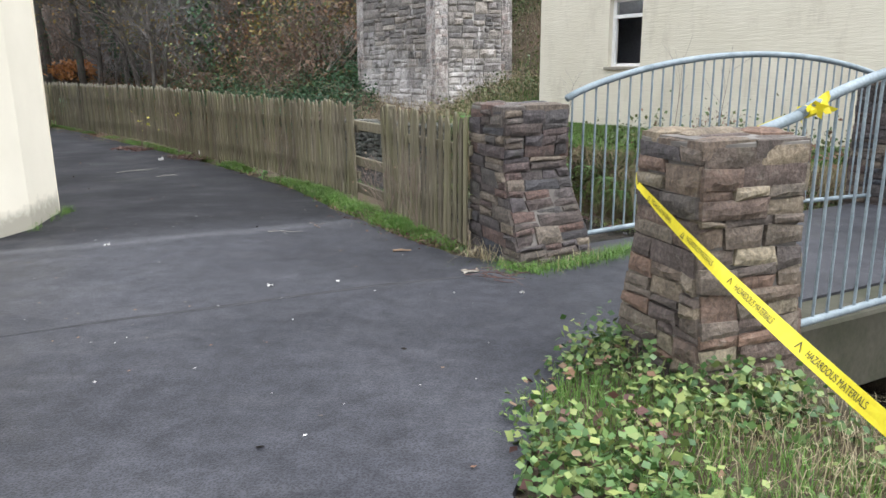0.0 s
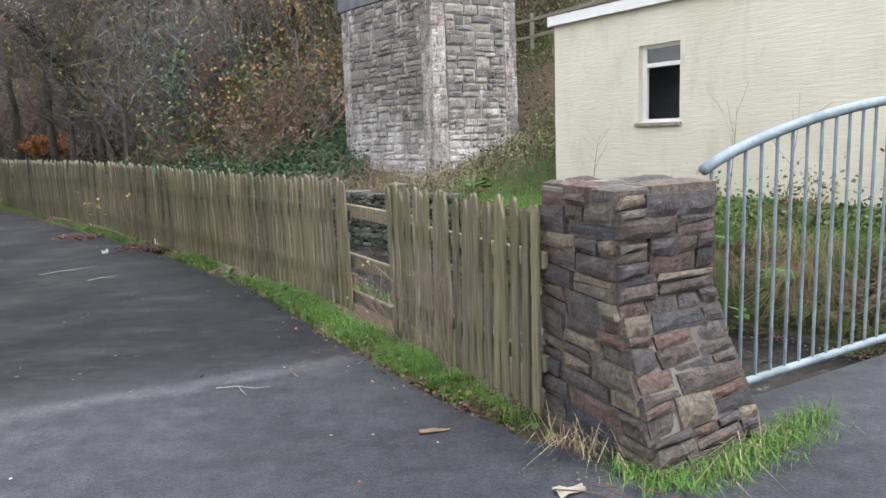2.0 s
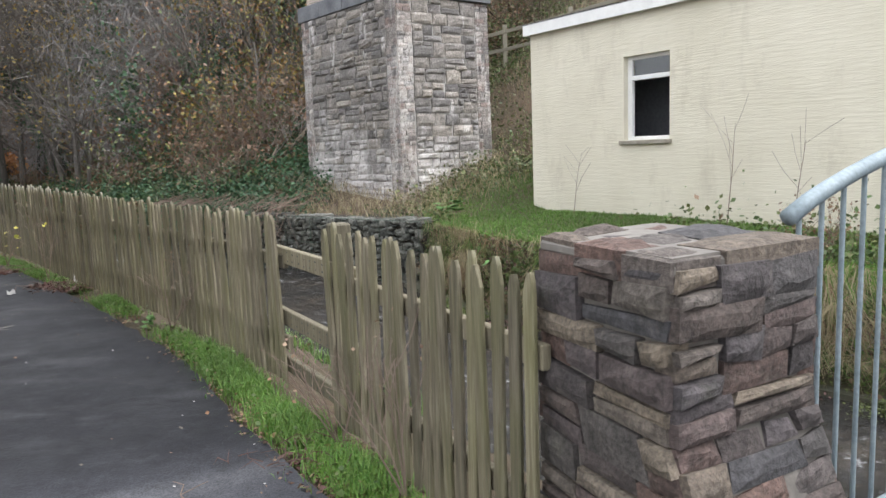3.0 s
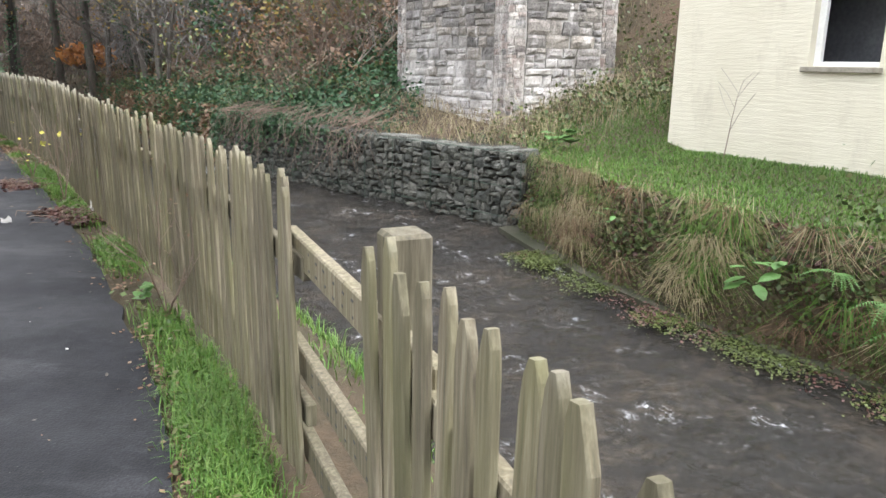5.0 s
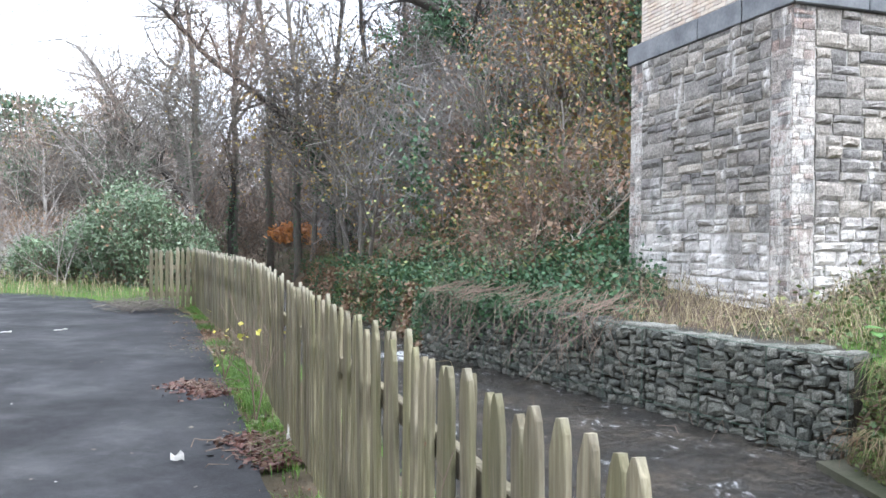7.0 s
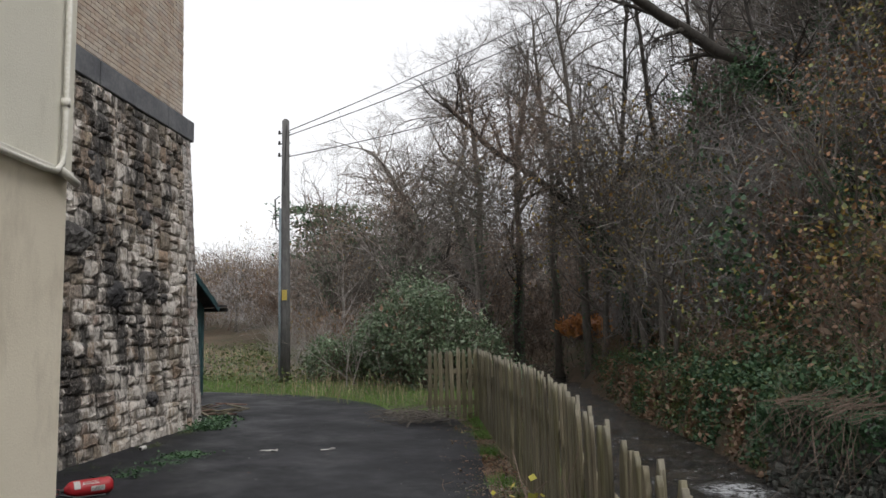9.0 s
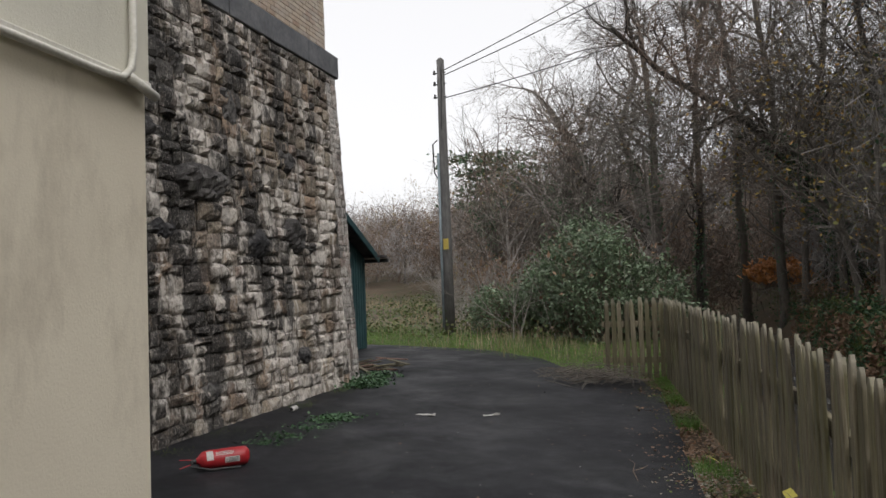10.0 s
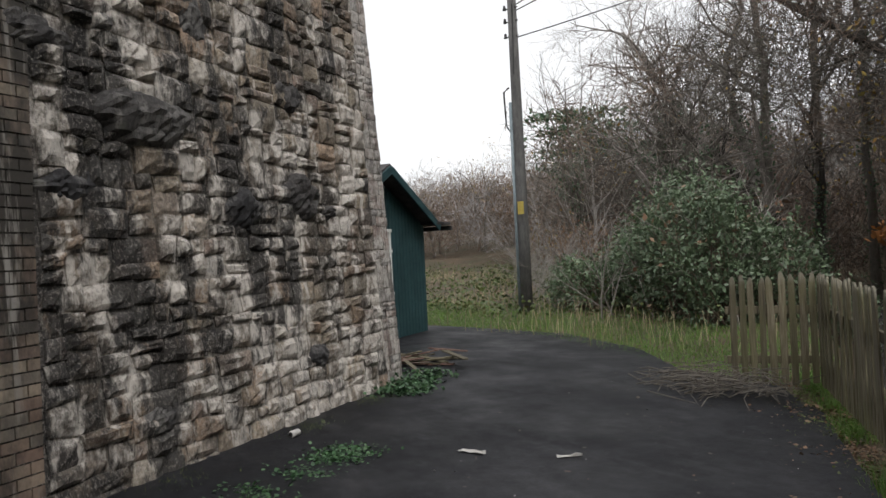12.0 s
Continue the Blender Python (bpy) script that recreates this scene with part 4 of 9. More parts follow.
def fence_run(line, label, posts, pitch=0.102, rails=(0.3, 0.86), tops=None, seed=3, first_post=False):
    r = random.Random(seed)
    t = thing("picket_fence", (*line[0], 0), label, "picket fence", "picket fences of the yard")
    carry = 0.05
    tops = tops or [1.17] * len(line)
    for (ax, ay), (bx, by), h0, h1 in zip(line, line[1:], tops, tops[1:]):
        a, b = Vector((ax, ay)), Vector((bx, by))
        L = (b - a).length
        d = (b - a) / L
        back = Vector((d.y, -d.x))
        yaw = math.atan2(d.y, d.x)
        s = carry
        while s < L:
            p = a + d * s
            me = r.choice(PICKETS)
            ob = new("picket", me)
            ob.matrix_basis = Matrix.Translation((p.x, p.y, 0.03 + r.uniform(-0.02, 0.015))) @ Matrix.Rotation(yaw + r.uniform(-0.05, 0.05), 4, "Z") @ Matrix.Rotation(r.gauss(0, 0.012), 4, "Y") @ Matrix.Rotation(r.gauss(0, 0.014), 4, "X") @ Matrix.Diagonal((r.uniform(0.9, 1.08), 1, (h0 + (h1 - h0) * s / L - 0.03) / 1.12 * r.uniform(0.965, 1.015), 1))
            attach(ob, t)
            s += pitch * r.uniform(0.93, 1.07)
        carry = s - L
        for z in rails:
            p, q = a + back * 0.035, b + back * 0.035
            part("rail", beam_bm((*p, z), (*q, z), 0.04, 0.09, 0.005), RAIL_WOOD, t)
        n = max(1, round(L / 1.9))
        for j in range(n):
            if posts and (j or first_post):
                p = a + d * (L * j / n) + back * 0.1
                w = 0.05
                c = [p + d * u + back * v for u, v in ((-w, -w), (w, -w), (w, w), (-w, w))]
                part("post", box_bm(c, -0.2, 1.05, 0.008), RAIL_WOOD, t)
    return t


fence_run(FENCE[:2], "short run of mossy weathered picket fence beside the stone pillar", False, seed=4)
fence_run(FENCE[2:8], "long weathered grey-green picket fence along the stream bank", True, seed=5, tops=[1.17, 1.18, 1.18, 1.24, 1.24, 1.27])
fence_run(FENCE[7:9], "short return of weathered picket fence at the yard's end", False, seed=6, tops=[1.27, 1.27])


def gap_rails():
    """The open gap in the fence: square post and three bare rails with nail marks."""
    a, b = Vector(FENCE[1]), Vector(FENCE[2])
    d = (b - a).normalized()
    back = Vector((d.y, -d.x))
    t = thing("fence_gap", (*a, 0), "bare timber rails and square post where pickets are missing", "fence section", "picket fences of the yard")
    p = a + d * 0.03 + back * 0.085
    w = 0.055
    part("post", box_bm([p + d * u + back * v for u, v in ((-w, -w), (w, -w), (w, w), (-w, w))], -0.2, 1.17, 0.01), RAIL_WOOD, t, "square post with weathered end grain")
    for z in (0.14, 0.47, 0.9):
        q0, q1 = a - d * 0.3 + back * 0.045, b + d * 0.3 + back * 0.045
        rail = part("rail", beam_bm((*q0, z), (*q1, z), 0.045, 0.11, 0.006), RAIL_WOOD, t)
        # scars and nail stubs where the pickets were fixed
        rr = random.Random(int(z * 100))
        for j in range(8):
            for dz in (-0.026, 0.026):
                c = a + d * (0.06 + 0.103 * j + rr.uniform(-0.008, 0.008)) + back * 0.0215
                w = rr.uniform(0.007, 0.013)
                zz = z + dz + rr.uniform(-0.006, 0.006)
                part("nail_scar", box_bm([c - d * w, c + d * w, c + d * w + back * 0.004, c - d * w + back * 0.004], zz - 0.006, zz + 0.005, 0.0015), CABLE, rail)


gap_rails()


def bridge_railing(start, length, z_end, crown, label, seed):
    """Arched galvanised parapet: tubular top rail, upright bars, tubular bottom rail."""
    s0 = Vector((*start, 0))
    t = thing("bridge_railing", s0, label, "railing", "railings of the bridge")
    top = lambda s: z_end + (crown - z_end) * (1 - ((s / length) * 2 - 1) ** 2) ** 0.85
    bot = lambda s: 0.09 + 0.05 * math.sin(math.pi * s / length)
    n = 40
    pts = [s0 + U * (length * i / n) for i in range(n + 1)]
    v, f = tube([(p.x, p.y, top(length * i / n)) for i, p in enumerate(pts)], 0.03, 12)
    solid("top_rail", v, f, GALV, t, "arched galvanised tube", True)
    v, f = tube([(p.x, p.y, bot(length * i / n)) for i, p in enumerate(pts)], 0.024, 10)
    solid("bottom_rail", v, f, GALV, t, "", True)
    k = int(length / 0.125)
    for i in range(k):
        s = 0.06 + (length - 0.12) * i / (k - 1)
        p = s0 + U * s
        v, f = tube([(p.x, p.y, bot(s)), (p.x, p.y, top(s))], 0.0095, 8, False)
        solid("bar", v, f, GALV, t, "", True)
    return t


bridge_railing((1.17, 6.02), 4.7, 1.3, 1.67, "grey galvanised bridge railing with arched top rail", 1)
r2 = bridge_railing((2.02, 3.6), 4.7, 1.3, 1.67, "grey galvanised bridge railing tied with yellow tape", 2)
for z0, z1, rad in ((1.3, 1.2, 0.03), (0.09, 0.08, 0.024)):
    v, f = tube([(2.03, 3.605, z0), (1.68, 3.42, z1)], rad, 10)
    solid("rail_end", v, f, GALV, r2, "", True)


def bridge_deck():
    """Masonry slab carrying the yard over the stream."""
    ob = part("bridge_deck", box_bm([(1.95, 3.72), (6.2, 6.0), (5.2, 8.15), (1.15, 6.1)], -0.55, -0.02, 0.02), CONCRETE)
    tagged(ob, "concrete slab of the small bridge over the stream", "bridge deck", "", "structure")


bridge_deck()
for px, py in ((5.3, 8.25), (6.2, 5.8)):
    f = [Vector((px, py)) + U.xy * u + V.xy * v for u, v in ((-0.3, -0.3), (0.35, -0.3), (0.35, 0.3), (-0.3, 0.3))]
    f = [tuple(p) for p in f]
    gate_pillar(f, f, -0.1, 1.4, "dark rubble-stone pillar at the bridge's far end", int(px * 10))

# ---------------------------------------------------------------- buildings


def wall_with_opening(parent, a, b, z0, z1, thick, openings, material, name="wall"):
    """A wall from a to b (plan), its outer face on the line; openings (s0, s1, z0, z1) go through."""
    a, b = Vector(a), Vector(b)
    L = (b - a).length
    d = (b - a) / L
    inner = Vector((-d.y, d.x)) * thick
    ss = sorted({0.0, L, *[o[0] for o in openings], *[o[1] for o in openings]})
    zs = sorted({z0, z1, *[o[2] for o in openings], *[o[3] for o in openings]})
    bm = bmesh.new()
    grid_v = {}
    def vert(i, j, k):
        if (i, j, k) not in grid_v:
            p = a + d * ss[i] + inner * k
            grid_v[i, j, k] = bm.verts.new((p.x, p.y, zs[j]))
        return grid_v[i, j, k]
    full = {}
    for i in range(len(ss) - 1):
        for j in range(len(zs) - 1):
            ms, mz = (ss[i] + ss[i + 1]) / 2, (zs[j] + zs[j + 1]) / 2
            full[i, j] = not any(o[0] < ms < o[1] and o[2] < mz < o[3] for o in openings)
    for (i, j), ok in full.items():
        if not ok:
            continue
        bm.faces.new((vert(i, j, 0), vert(i + 1, j, 0), vert(i + 1, j + 1, 0), vert(i, j + 1, 0)))
        bm.faces.new((vert(i, j + 1, 1), vert(i + 1, j + 1, 1), vert(i + 1, j, 1), vert(i, j, 1)))
        for di, dj, e in ((-1, 0, ((i, j), (i, j + 1))), (1, 0, ((i + 1, j + 1), (i + 1, j))), (0, -1, ((i + 1, j), (i, j))), (0, 1, ((i, j + 1), (i + 1, j + 1)))):
            if not full.get((i + di, j + dj), False):
                (i0, j0), (i1, j1) = e
                bm.faces.new((vert(i0, j0, 0), vert(i1, j1, 0), vert(i1, j1, 1), vert(i0, j0, 1)))
    return part(name, bm, material, parent)


def cottage():
    """The low cream building across the stream."""
    d = Vector((0.52, -0.8542))
    back = Vector((0.8542, 0.52))
    a = Vector((2.4, 18.25))
    L, D = 10.5, 6.0
    z0, z1 = -0.1, 3.66
    t = thing("cream_building", (a.x, a.y, 0.2), "low cream-painted building with a white fascia and flat roof", "building")
    s = 2.42
    win = (s - 0.06, s + 0.9, 1.58, 2.97)
    c = [a, a + d * L, a + d * L + back * D, a + back * D]
    wall_with_opening(t, c[0], c[1], z0, z1, 0.28, [win], CREAM, "front_wall")
    for p, q, nm in ((c[1], c[2], "side_wall"), (c[2], c[3], "back_wall"), (c[3], c[0], "side_wall")):
        e = (q - p).normalized()
        wall_with_opening(t, p + e * 0.285, q - e * (0.0 if nm == "back_wall" else 0.285), z0, z1, 0.28, [], CREAM, nm)
    o = [c[0] - d * 0.1 - back * 0.12, c[1] + d * 0.1 - back * 0.12, c[2] + d * 0.1 + back * 0.1, c[3] - d * 0.1 + back * 0.1]
    part("roof", box_bm(o, z1 + 0.17, z1 + 0.2), ROOF_DARK, t, "flat felt roof")
    for i in range(4):
        p, q = o[i], o[(i + 1) % 4]
        e = (q - p).normalized() * 0.015
        n = Vector((-(q - p).y, (q - p).x)).normalized() * 0.03
        part("fascia", box_bm([p + e, q - e, q - e + n, p + e + n], z1 - 0.02, z1 + 0.19, 0.004), WHITE_PAINT, t, "white painted fascia board")
    part("ceiling_slab", box_bm([p + (c[0] + back * 3 + d * 5 - p).normalized() * 0.4 for p in c], z1 - 0.1, z1 - 0.03), INTERIOR, t)
    part("inner_floor", box_bm([p + (c[0] + back * 3 + d * 5 - p).normalized() * 0.4 for p in c], 0.25, 0.3), INTERIOR, t)
    p0 = c[0] + back * 1.6
    part("partition", box_bm([p0 + d * 0.4, p0 + d * 6, p0 + d * 6 + back * 0.1, p0 + d * 0.4 + back * 0.1], 0.3, z1 - 0.1), INTERIOR, t, "dark bare inner wall")
    # window: frame, transom, sill
    w = part("window_frame", beam_bm((*(a + d * (win[0] + 0.05) + back * 0.13), win[2]), (*(a + d * (win[0] + 0.05) + back * 0.13), win[3]), 0.1, 0.06, 0.006, (back.x, back.y, 0)), WHITE_PAINT, t, "peeling white timber frame")
    bar = lambda s0, zz0, s1, zz1, th: part("frame_bar", beam_bm((*(a + d * s0 + back * 0.13), zz0), (*(a + d * s1 + back * 0.13), zz1), th, 0.06, 0.006, (back.x, back.y, 0)), WHITE_PAINT, w)
    bar(win[1] - 0.03, win[2], win[1] - 0.03, win[3], 0.06)
    bar(win[0] + 0.065, win[3] - 0.03, win[1] - 0.06, win[3] - 0.03, 0.06)
    bar(win[0] + 0.065, win[2] + 0.03, win[1] - 0.06, win[2] + 0.03, 0.06)
    bar(win[0] + 0.065, win[3] - 0.36, win[1] - 0.06, win[3] - 0.36, 0.075)
    q = [a + d * (win[0] + 0.065) + back * 0.128, a + d * (win[1] - 0.06) + back * 0.128]
    pane = part("pane", box_bm([q[0], q[1], q[1] + back * 0.005, q[0] + back * 0.005], win[3] - 0.325, win[3] - 0.06), GLASS, w, "dusty top pane")
    pane.visible_shadow = False
    q = [a + d * (win[0] - 0.06) - back * 0.07, a + d * (win[1] + 0.05) - back * 0.07]
    part("window_sill", box_bm([q[0], q[1], q[1] + back * 0.18, q[0] + back * 0.18], win[2] - 0.07, win[2] - 0.004, 0.008), SILL_STONE, t, "mossy stone window sill")


cottage()


def yard_house():
    """The cream rendered house along the yard."""
    A = Vector((-4.27, 7.87))
    d = Vector((-0.6539, 0.7566))
    back = Vector((-d.y, d.x))
    L = 7.14
    B = A + d * L
    t = thing("rendered_house", (A.x, A.y, 0), "tall cream-rendered house with a boarded upper storey", "house")
    lower, top = 2.82, 6.2
    wall = lambda p, q, z0, z1, m, nm: wall_with_opening(t, p, q, z0, z1, 0.3, [], m, nm)
    D = 7.0
    # the walls run so that their inner side lies to the left of the course
    wall(A, B, -0.1, lower, LEFT_CREAM, "lower_wall")
    wall(A - back * 0.03, B - back * 0.03, lower + 0.05, top, UPPER_CREAM, "upper_wall")
    C = B + back * D
    E = A + back * D
    wall(B + back * 0.302, C, -0.1, top, LEFT_CREAM, "end_wall")
    wall(C + (E - C).normalized() * 0.302, E, -0.1, top, LEFT_CREAM, "rear_wall")
    wall(E + (A - E).normalized() * 0.302, A + (E - A).normalized() * 0.302, -0.1, top, CREAM, "near_wall")
    # ledge between the storeys
    part("string_course", box_bm([A - back * 0.05, B - back * 0.05, B + back * 0.01, A + back * 0.01], lower, lower + 0.048, 0.006), PVC, t, "sloping ledge between the storeys")
    part("roof", box_bm([A - back * 0.15 - d * 0.1, B - back * 0.15 + d * 0.1, C + back * 0.1 + d * 0.1, E + back * 0.1 - d * 0.1], top, top + 0.15, 0.01), ROOF_DARK, t)
    # soil pipe that runs along the ledge and turns up at the corner
    g = lambda s, off, z: (*(A + d * s - back * off), z)
    pts = [g(0.4, 0.075, 2.78), g(3.5, 0.075, 2.8), g(6.68, 0.075, 2.805), g(6.83, 0.075, 2.82), g(6.91, 0.075, 2.89), g(6.93, 0.075, 3.01), g(6.93, 0.075, 6.1)]
    v, f = tube(pts, 0.022, 10)
    solid("waste_pipe", v, f, PVC, t, "pale plastic waste pipe with an elbow", True)
    for z in (3.35, 4.3, 5.2):
        v, f = tube([g(6.93, 0.075, z - 0.03), g(6.93, 0.075, z + 0.03)], 0.032, 10)
        solid("pipe_clip", v, f, PVC, t, "", True)
    v, f = tube([g(6.88, 0.075, 2.84), g(7.14, 0.075, 2.78)], 0.03, 10)
    solid("pipe_outlet", v, f, PVC, t, "", True)
    # battered cream buttress at the near corner, damp at its foot, and a small tiled canopy
    foot = [(-4.07, 6.93), (-4.26, 7.84), (-5.7, 7.5), (-5.3, 6.0), (-4.2, 6.2)]
    head = [(-4.12, 6.95), (-4.3, 7.82), (-5.7, 7.5), (-5.3, 6.0), (-4.25, 6.25)]
    v = [(x, y, -0.1) for x, y in foot] + [(x, y, 5.2) for x, y in head]
    solid("corner_buttress", v, [(4, 3, 2, 1, 0), (5, 6, 7, 8, 9)] + [(i, (i + 1) % 5, 5 + (i + 1) % 5, 5 + i) for i in range(5)], DAMP_CREAM, t, "battered cream buttress, damp at its foot")
    can = part("canopy", beam_bm((-4.05, 6.5, 1.98), (-5.2, 6.0, 1.98), 0.3, 0.05, 0.01), ROOF_DARK, t, "small dark tiled canopy")
    part("canopy_tile", beam_bm((-4.08, 6.52, 2.06), (-5.2, 6.04, 2.06), 0.24, 0.06, 0.01), RED_TILE, can, "worn red tiles")


def damp_render():
    """Cream paint with green-grey rising damp in a ragged line above the ground."""
    k = Net("damp_cream_render")
    col = k.ramp(k.noise(0.8, 6, rough=0.6), ((0.3, (0.6, 0.57, 0.47)), (0.7, (0.68, 0.645, 0.54))))
    sep = k.n.new("ShaderNodeSeparateXYZ")
    k.l.new(k.pos, sep.inputs[0])
    add = k.n.new("ShaderNodeMath")
    add.operation = "MULTIPLY_ADD"
    add.inputs[1].default_value = 0.5
    k.l.new(k.noise(3.5, 7, rough=0.7), add.inputs[0])
    k.l.new(sep.outputs[2], add.inputs[2])
    stain = k.ramp(add.outputs[0], ((0.36, 0.75), (0.52, 0.0)))
    col = k.mix(stain, col, (0.2, 0.19, 0.15))
    return k.done(col, 0.85, k.noise(60, 5), 0.25, 0.01)


DAMP_CREAM = damp_render()
RED_TILE = plain("dull_red_tile", (0.12, 0.05, 0.045), (0.2, 0.09, 0.08), 6, 0.85, 0.4)
yard_house()


def green_shed():
    """Dark green timber building past the pier."""
    t = thing("green_shed", (-20.9, 22.0, 0), "dark green boarded building with a pitched roof", "shed")
    a = Vector((-20.9, 22.0))
    n = Vector((0.811, 0.585))
    w = Vector((-0.585, 0.811))
    # a gable end faces the yard; the eave is on the far side
    c0 = a - w * 4.2
    pts = [c0, a, a - n * 4, c0 - n * 4]
    part("gable_wall", box_bm(pts, -0.05, 2.35, 0.0), GREEN_PAINT, t)
    for j in range(28):
        s = 4.2 * j / 28
        p = a - w * s + n * 0.002
        part("board", box_bm([p, p - w * 0.135, p - w * 0.135 + n * 0.018, p + n * 0.018], 0.0, 2.34 + 0.43 * min(s, 4.2 - s), 0.003), GREEN_PAINT, t)
    mid = a - w * 2.1
    bm = bmesh.new()
    e = [mid, a, c0]
    front = [bm.verts.new((*c0, 2.35)), bm.verts.new((*a, 2.35)), bm.verts.new((*mid, 3.28))]
    rear = [bm.verts.new((*(p - n * 4), z)) for p, z in ((c0, 2.35), (a, 2.35), (mid, 3.28))]
    bm.faces.new(front)
    bm.faces.new(rear[::-1])
    for i in range(3):
        j = (i + 1) % 3
        bm.faces.new((front[j], front[i], rear[i], rear[j]))
    part("gable_top", bm, GREEN_PAINT, t)
    for sgn, end in ((1, a), (-1, c0)):
        lo = end + w * 0.12 * sgn
        q = [(*(mid + n * 0.35), 3.4), (*(lo + n * 0.35), 2.3), (*(lo - n * 4.2), 2.3), (*(mid - n * 4.2), 3.4)]
        verts = [Vector(p) for p in q] + [Vector(p) + Vector((0, 0, 0.08)) for p in q]
        solid("roof_slope", verts, [(0, 1, 2, 3), (7, 6, 5, 4), (0, 4, 5, 1), (1, 5, 6, 2), (2, 6, 7, 3), (3, 7, 4, 0)], ROOF_DARK, t, "dark mossy roof slope")
        part("bargeboard", beam_bm((*(mid + n * 0.38), 3.36), (*(lo + n * 0.38), 2.26), 0.03, 0.16, 0.004), GREEN_PAINT, t)
    # porch roof reaching out at the eave corner
    part("porch_roof", beam_bm((*(a + n * 0.4 + w * 0.3), 2.36), (*(a - n * 3 + w * 0.3), 2.36), 0.75, 0.07, 0.01), ROOF_DARK, t, "sagging dark porch roof")
    part("gutter", beam_bm((*(a + n * 0.42 + w * 0.68), 2.26), (*(a - n * 3 + w * 0.68), 2.26), 0.08, 0.1, 0.01), CABLE, t)
    # white window
    s0 = a - w * 1.75 + n * 0.03
    fr = part("window_frame", box_bm([s0, s0 + w * 0.07, s0 + w * 0.07 + n * 0.05, s0 + n * 0.05], 0.95, 2.2, 0.004), WHITE_PAINT, t, "white window frame")
    for off in (0.55, 1.05):
        p = s0 - w * off
        part("frame_bar", box_bm([p, p + w * 0.06, p + w * 0.06 + n * 0.05, p + n * 0.05], 0.95, 2.2, 0.004), WHITE_PAINT, fr)
    for z in (0.9, 1.75, 2.16):
        p = s0 - w * 1.08
        part("frame_bar", box_bm([p, s0 + w * 0.1, s0 + w * 0.1 + n * 0.06, p + n * 0.06], z, z + 0.06, 0.004), WHITE_PAINT, fr)
    p = s0 - w * 1.05
    part("pane", box_bm([p, s0, s0 + n * 0.01, p + n * 0.01], 0.96, 2.16), INTERIOR, fr, "dark window pane")


green_shed()


def sag(a, b, drop, n=16):
    a, b = Vector(a), Vector(b)
    return [a.lerp(b, i / n) - Vector((0, 0, drop * 4 * (i / n) * (1 - i / n))) for i in range(n + 1)]


def pole():
    x, y = -22.3, 25.83
    g = hz(x, y)
    t = thing("utility_pole", (x, y, g), "weathered wooden utility pole with cables and a yellow plate", "utility pole")
    v, f = tube([(x, y, g - 0.3), (x, y, 3), (x - 0.02, y, 6), (x - 0.03, y, 8.5)], [0.165, 0.15, 0.135, 0.12], 12)
    solid("shaft", v, f, POLE_WOOD, t, "", True)
    v, f = tube([(x - 0.03, y, 8.5), (x - 0.03, y, 8.58)], [0.125, 0.05], 12)
    solid("pole_cap", v, f, POLE_WOOD, t)
    part("warning_plate", box_bm([(x + 0.05, y - 0.175), (x + 0.2, y - 0.1), (x + 0.21, y - 0.12), (x + 0.06, y - 0.195)], 2.62, 2.95), YELLOW_SIGN, t, "small yellow warning plate")
    v, f = tube([(x - 0.1, y - 0.15, g), (x - 0.1, y - 0.15, 2.9), (x - 0.11, y - 0.14, 5.6)], 0.045, 8)
    solid("cable_guard", v, f, GALV, t, "grey cable guard", True)
    for z in (8.1, 7.75, 7.35):
        v, f = tube([(x - 0.2, y - 0.12, z), (x + 0.16, y + 0.04, z)], 0.018, 6)
        solid("bracket", v, f, CABLE, t)
        v, f = tube([(x - 0.2, y - 0.12, z - 0.02), (x - 0.2, y - 0.12, z + 0.1)], [0.05, 0.03], 8)
        solid("insulator", v, f, CABLE, t)
    v, f = tube([(x + 0.1, y - 0.05, 8.35), (x + 0.25, y - 0.2, 8.1), (x + 0.16, y - 0.15, 7.4), (x + 0.12, y - 0.15, 6.3)], 0.02, 6)
    solid("drop_loop", v, f, CABLE, t)
    v, f = tube([(x - 0.13, y - 0.15, 6.0), (x - 0.3, y - 0.2, 5.9), (x - 0.25, y - 0.2, 5.0), (x - 0.13, y - 0.15, 4.8)], 0.025, 6)
    solid("drop_loop", v, f, CABLE, t)
    # overhead wires to the east
    for z, end, drop in ((8.15, (-8.8, 39.5, 18.4), 0.5), (8.0, (-7.6, 39.0, 17.6), 0.7), (7.3, (-17.0, 39.5, 12.8), 0.3)):
        v, f = tube(sag((x, y, z), end, drop), 0.016, 5)
        w = solid("overhead_wire", v, f, CABLE)
        tagged(w, "thin black overhead wire strung from the pole", "wire", "overhead wires")


pole()

# ---------------------------------------------------------------- plants


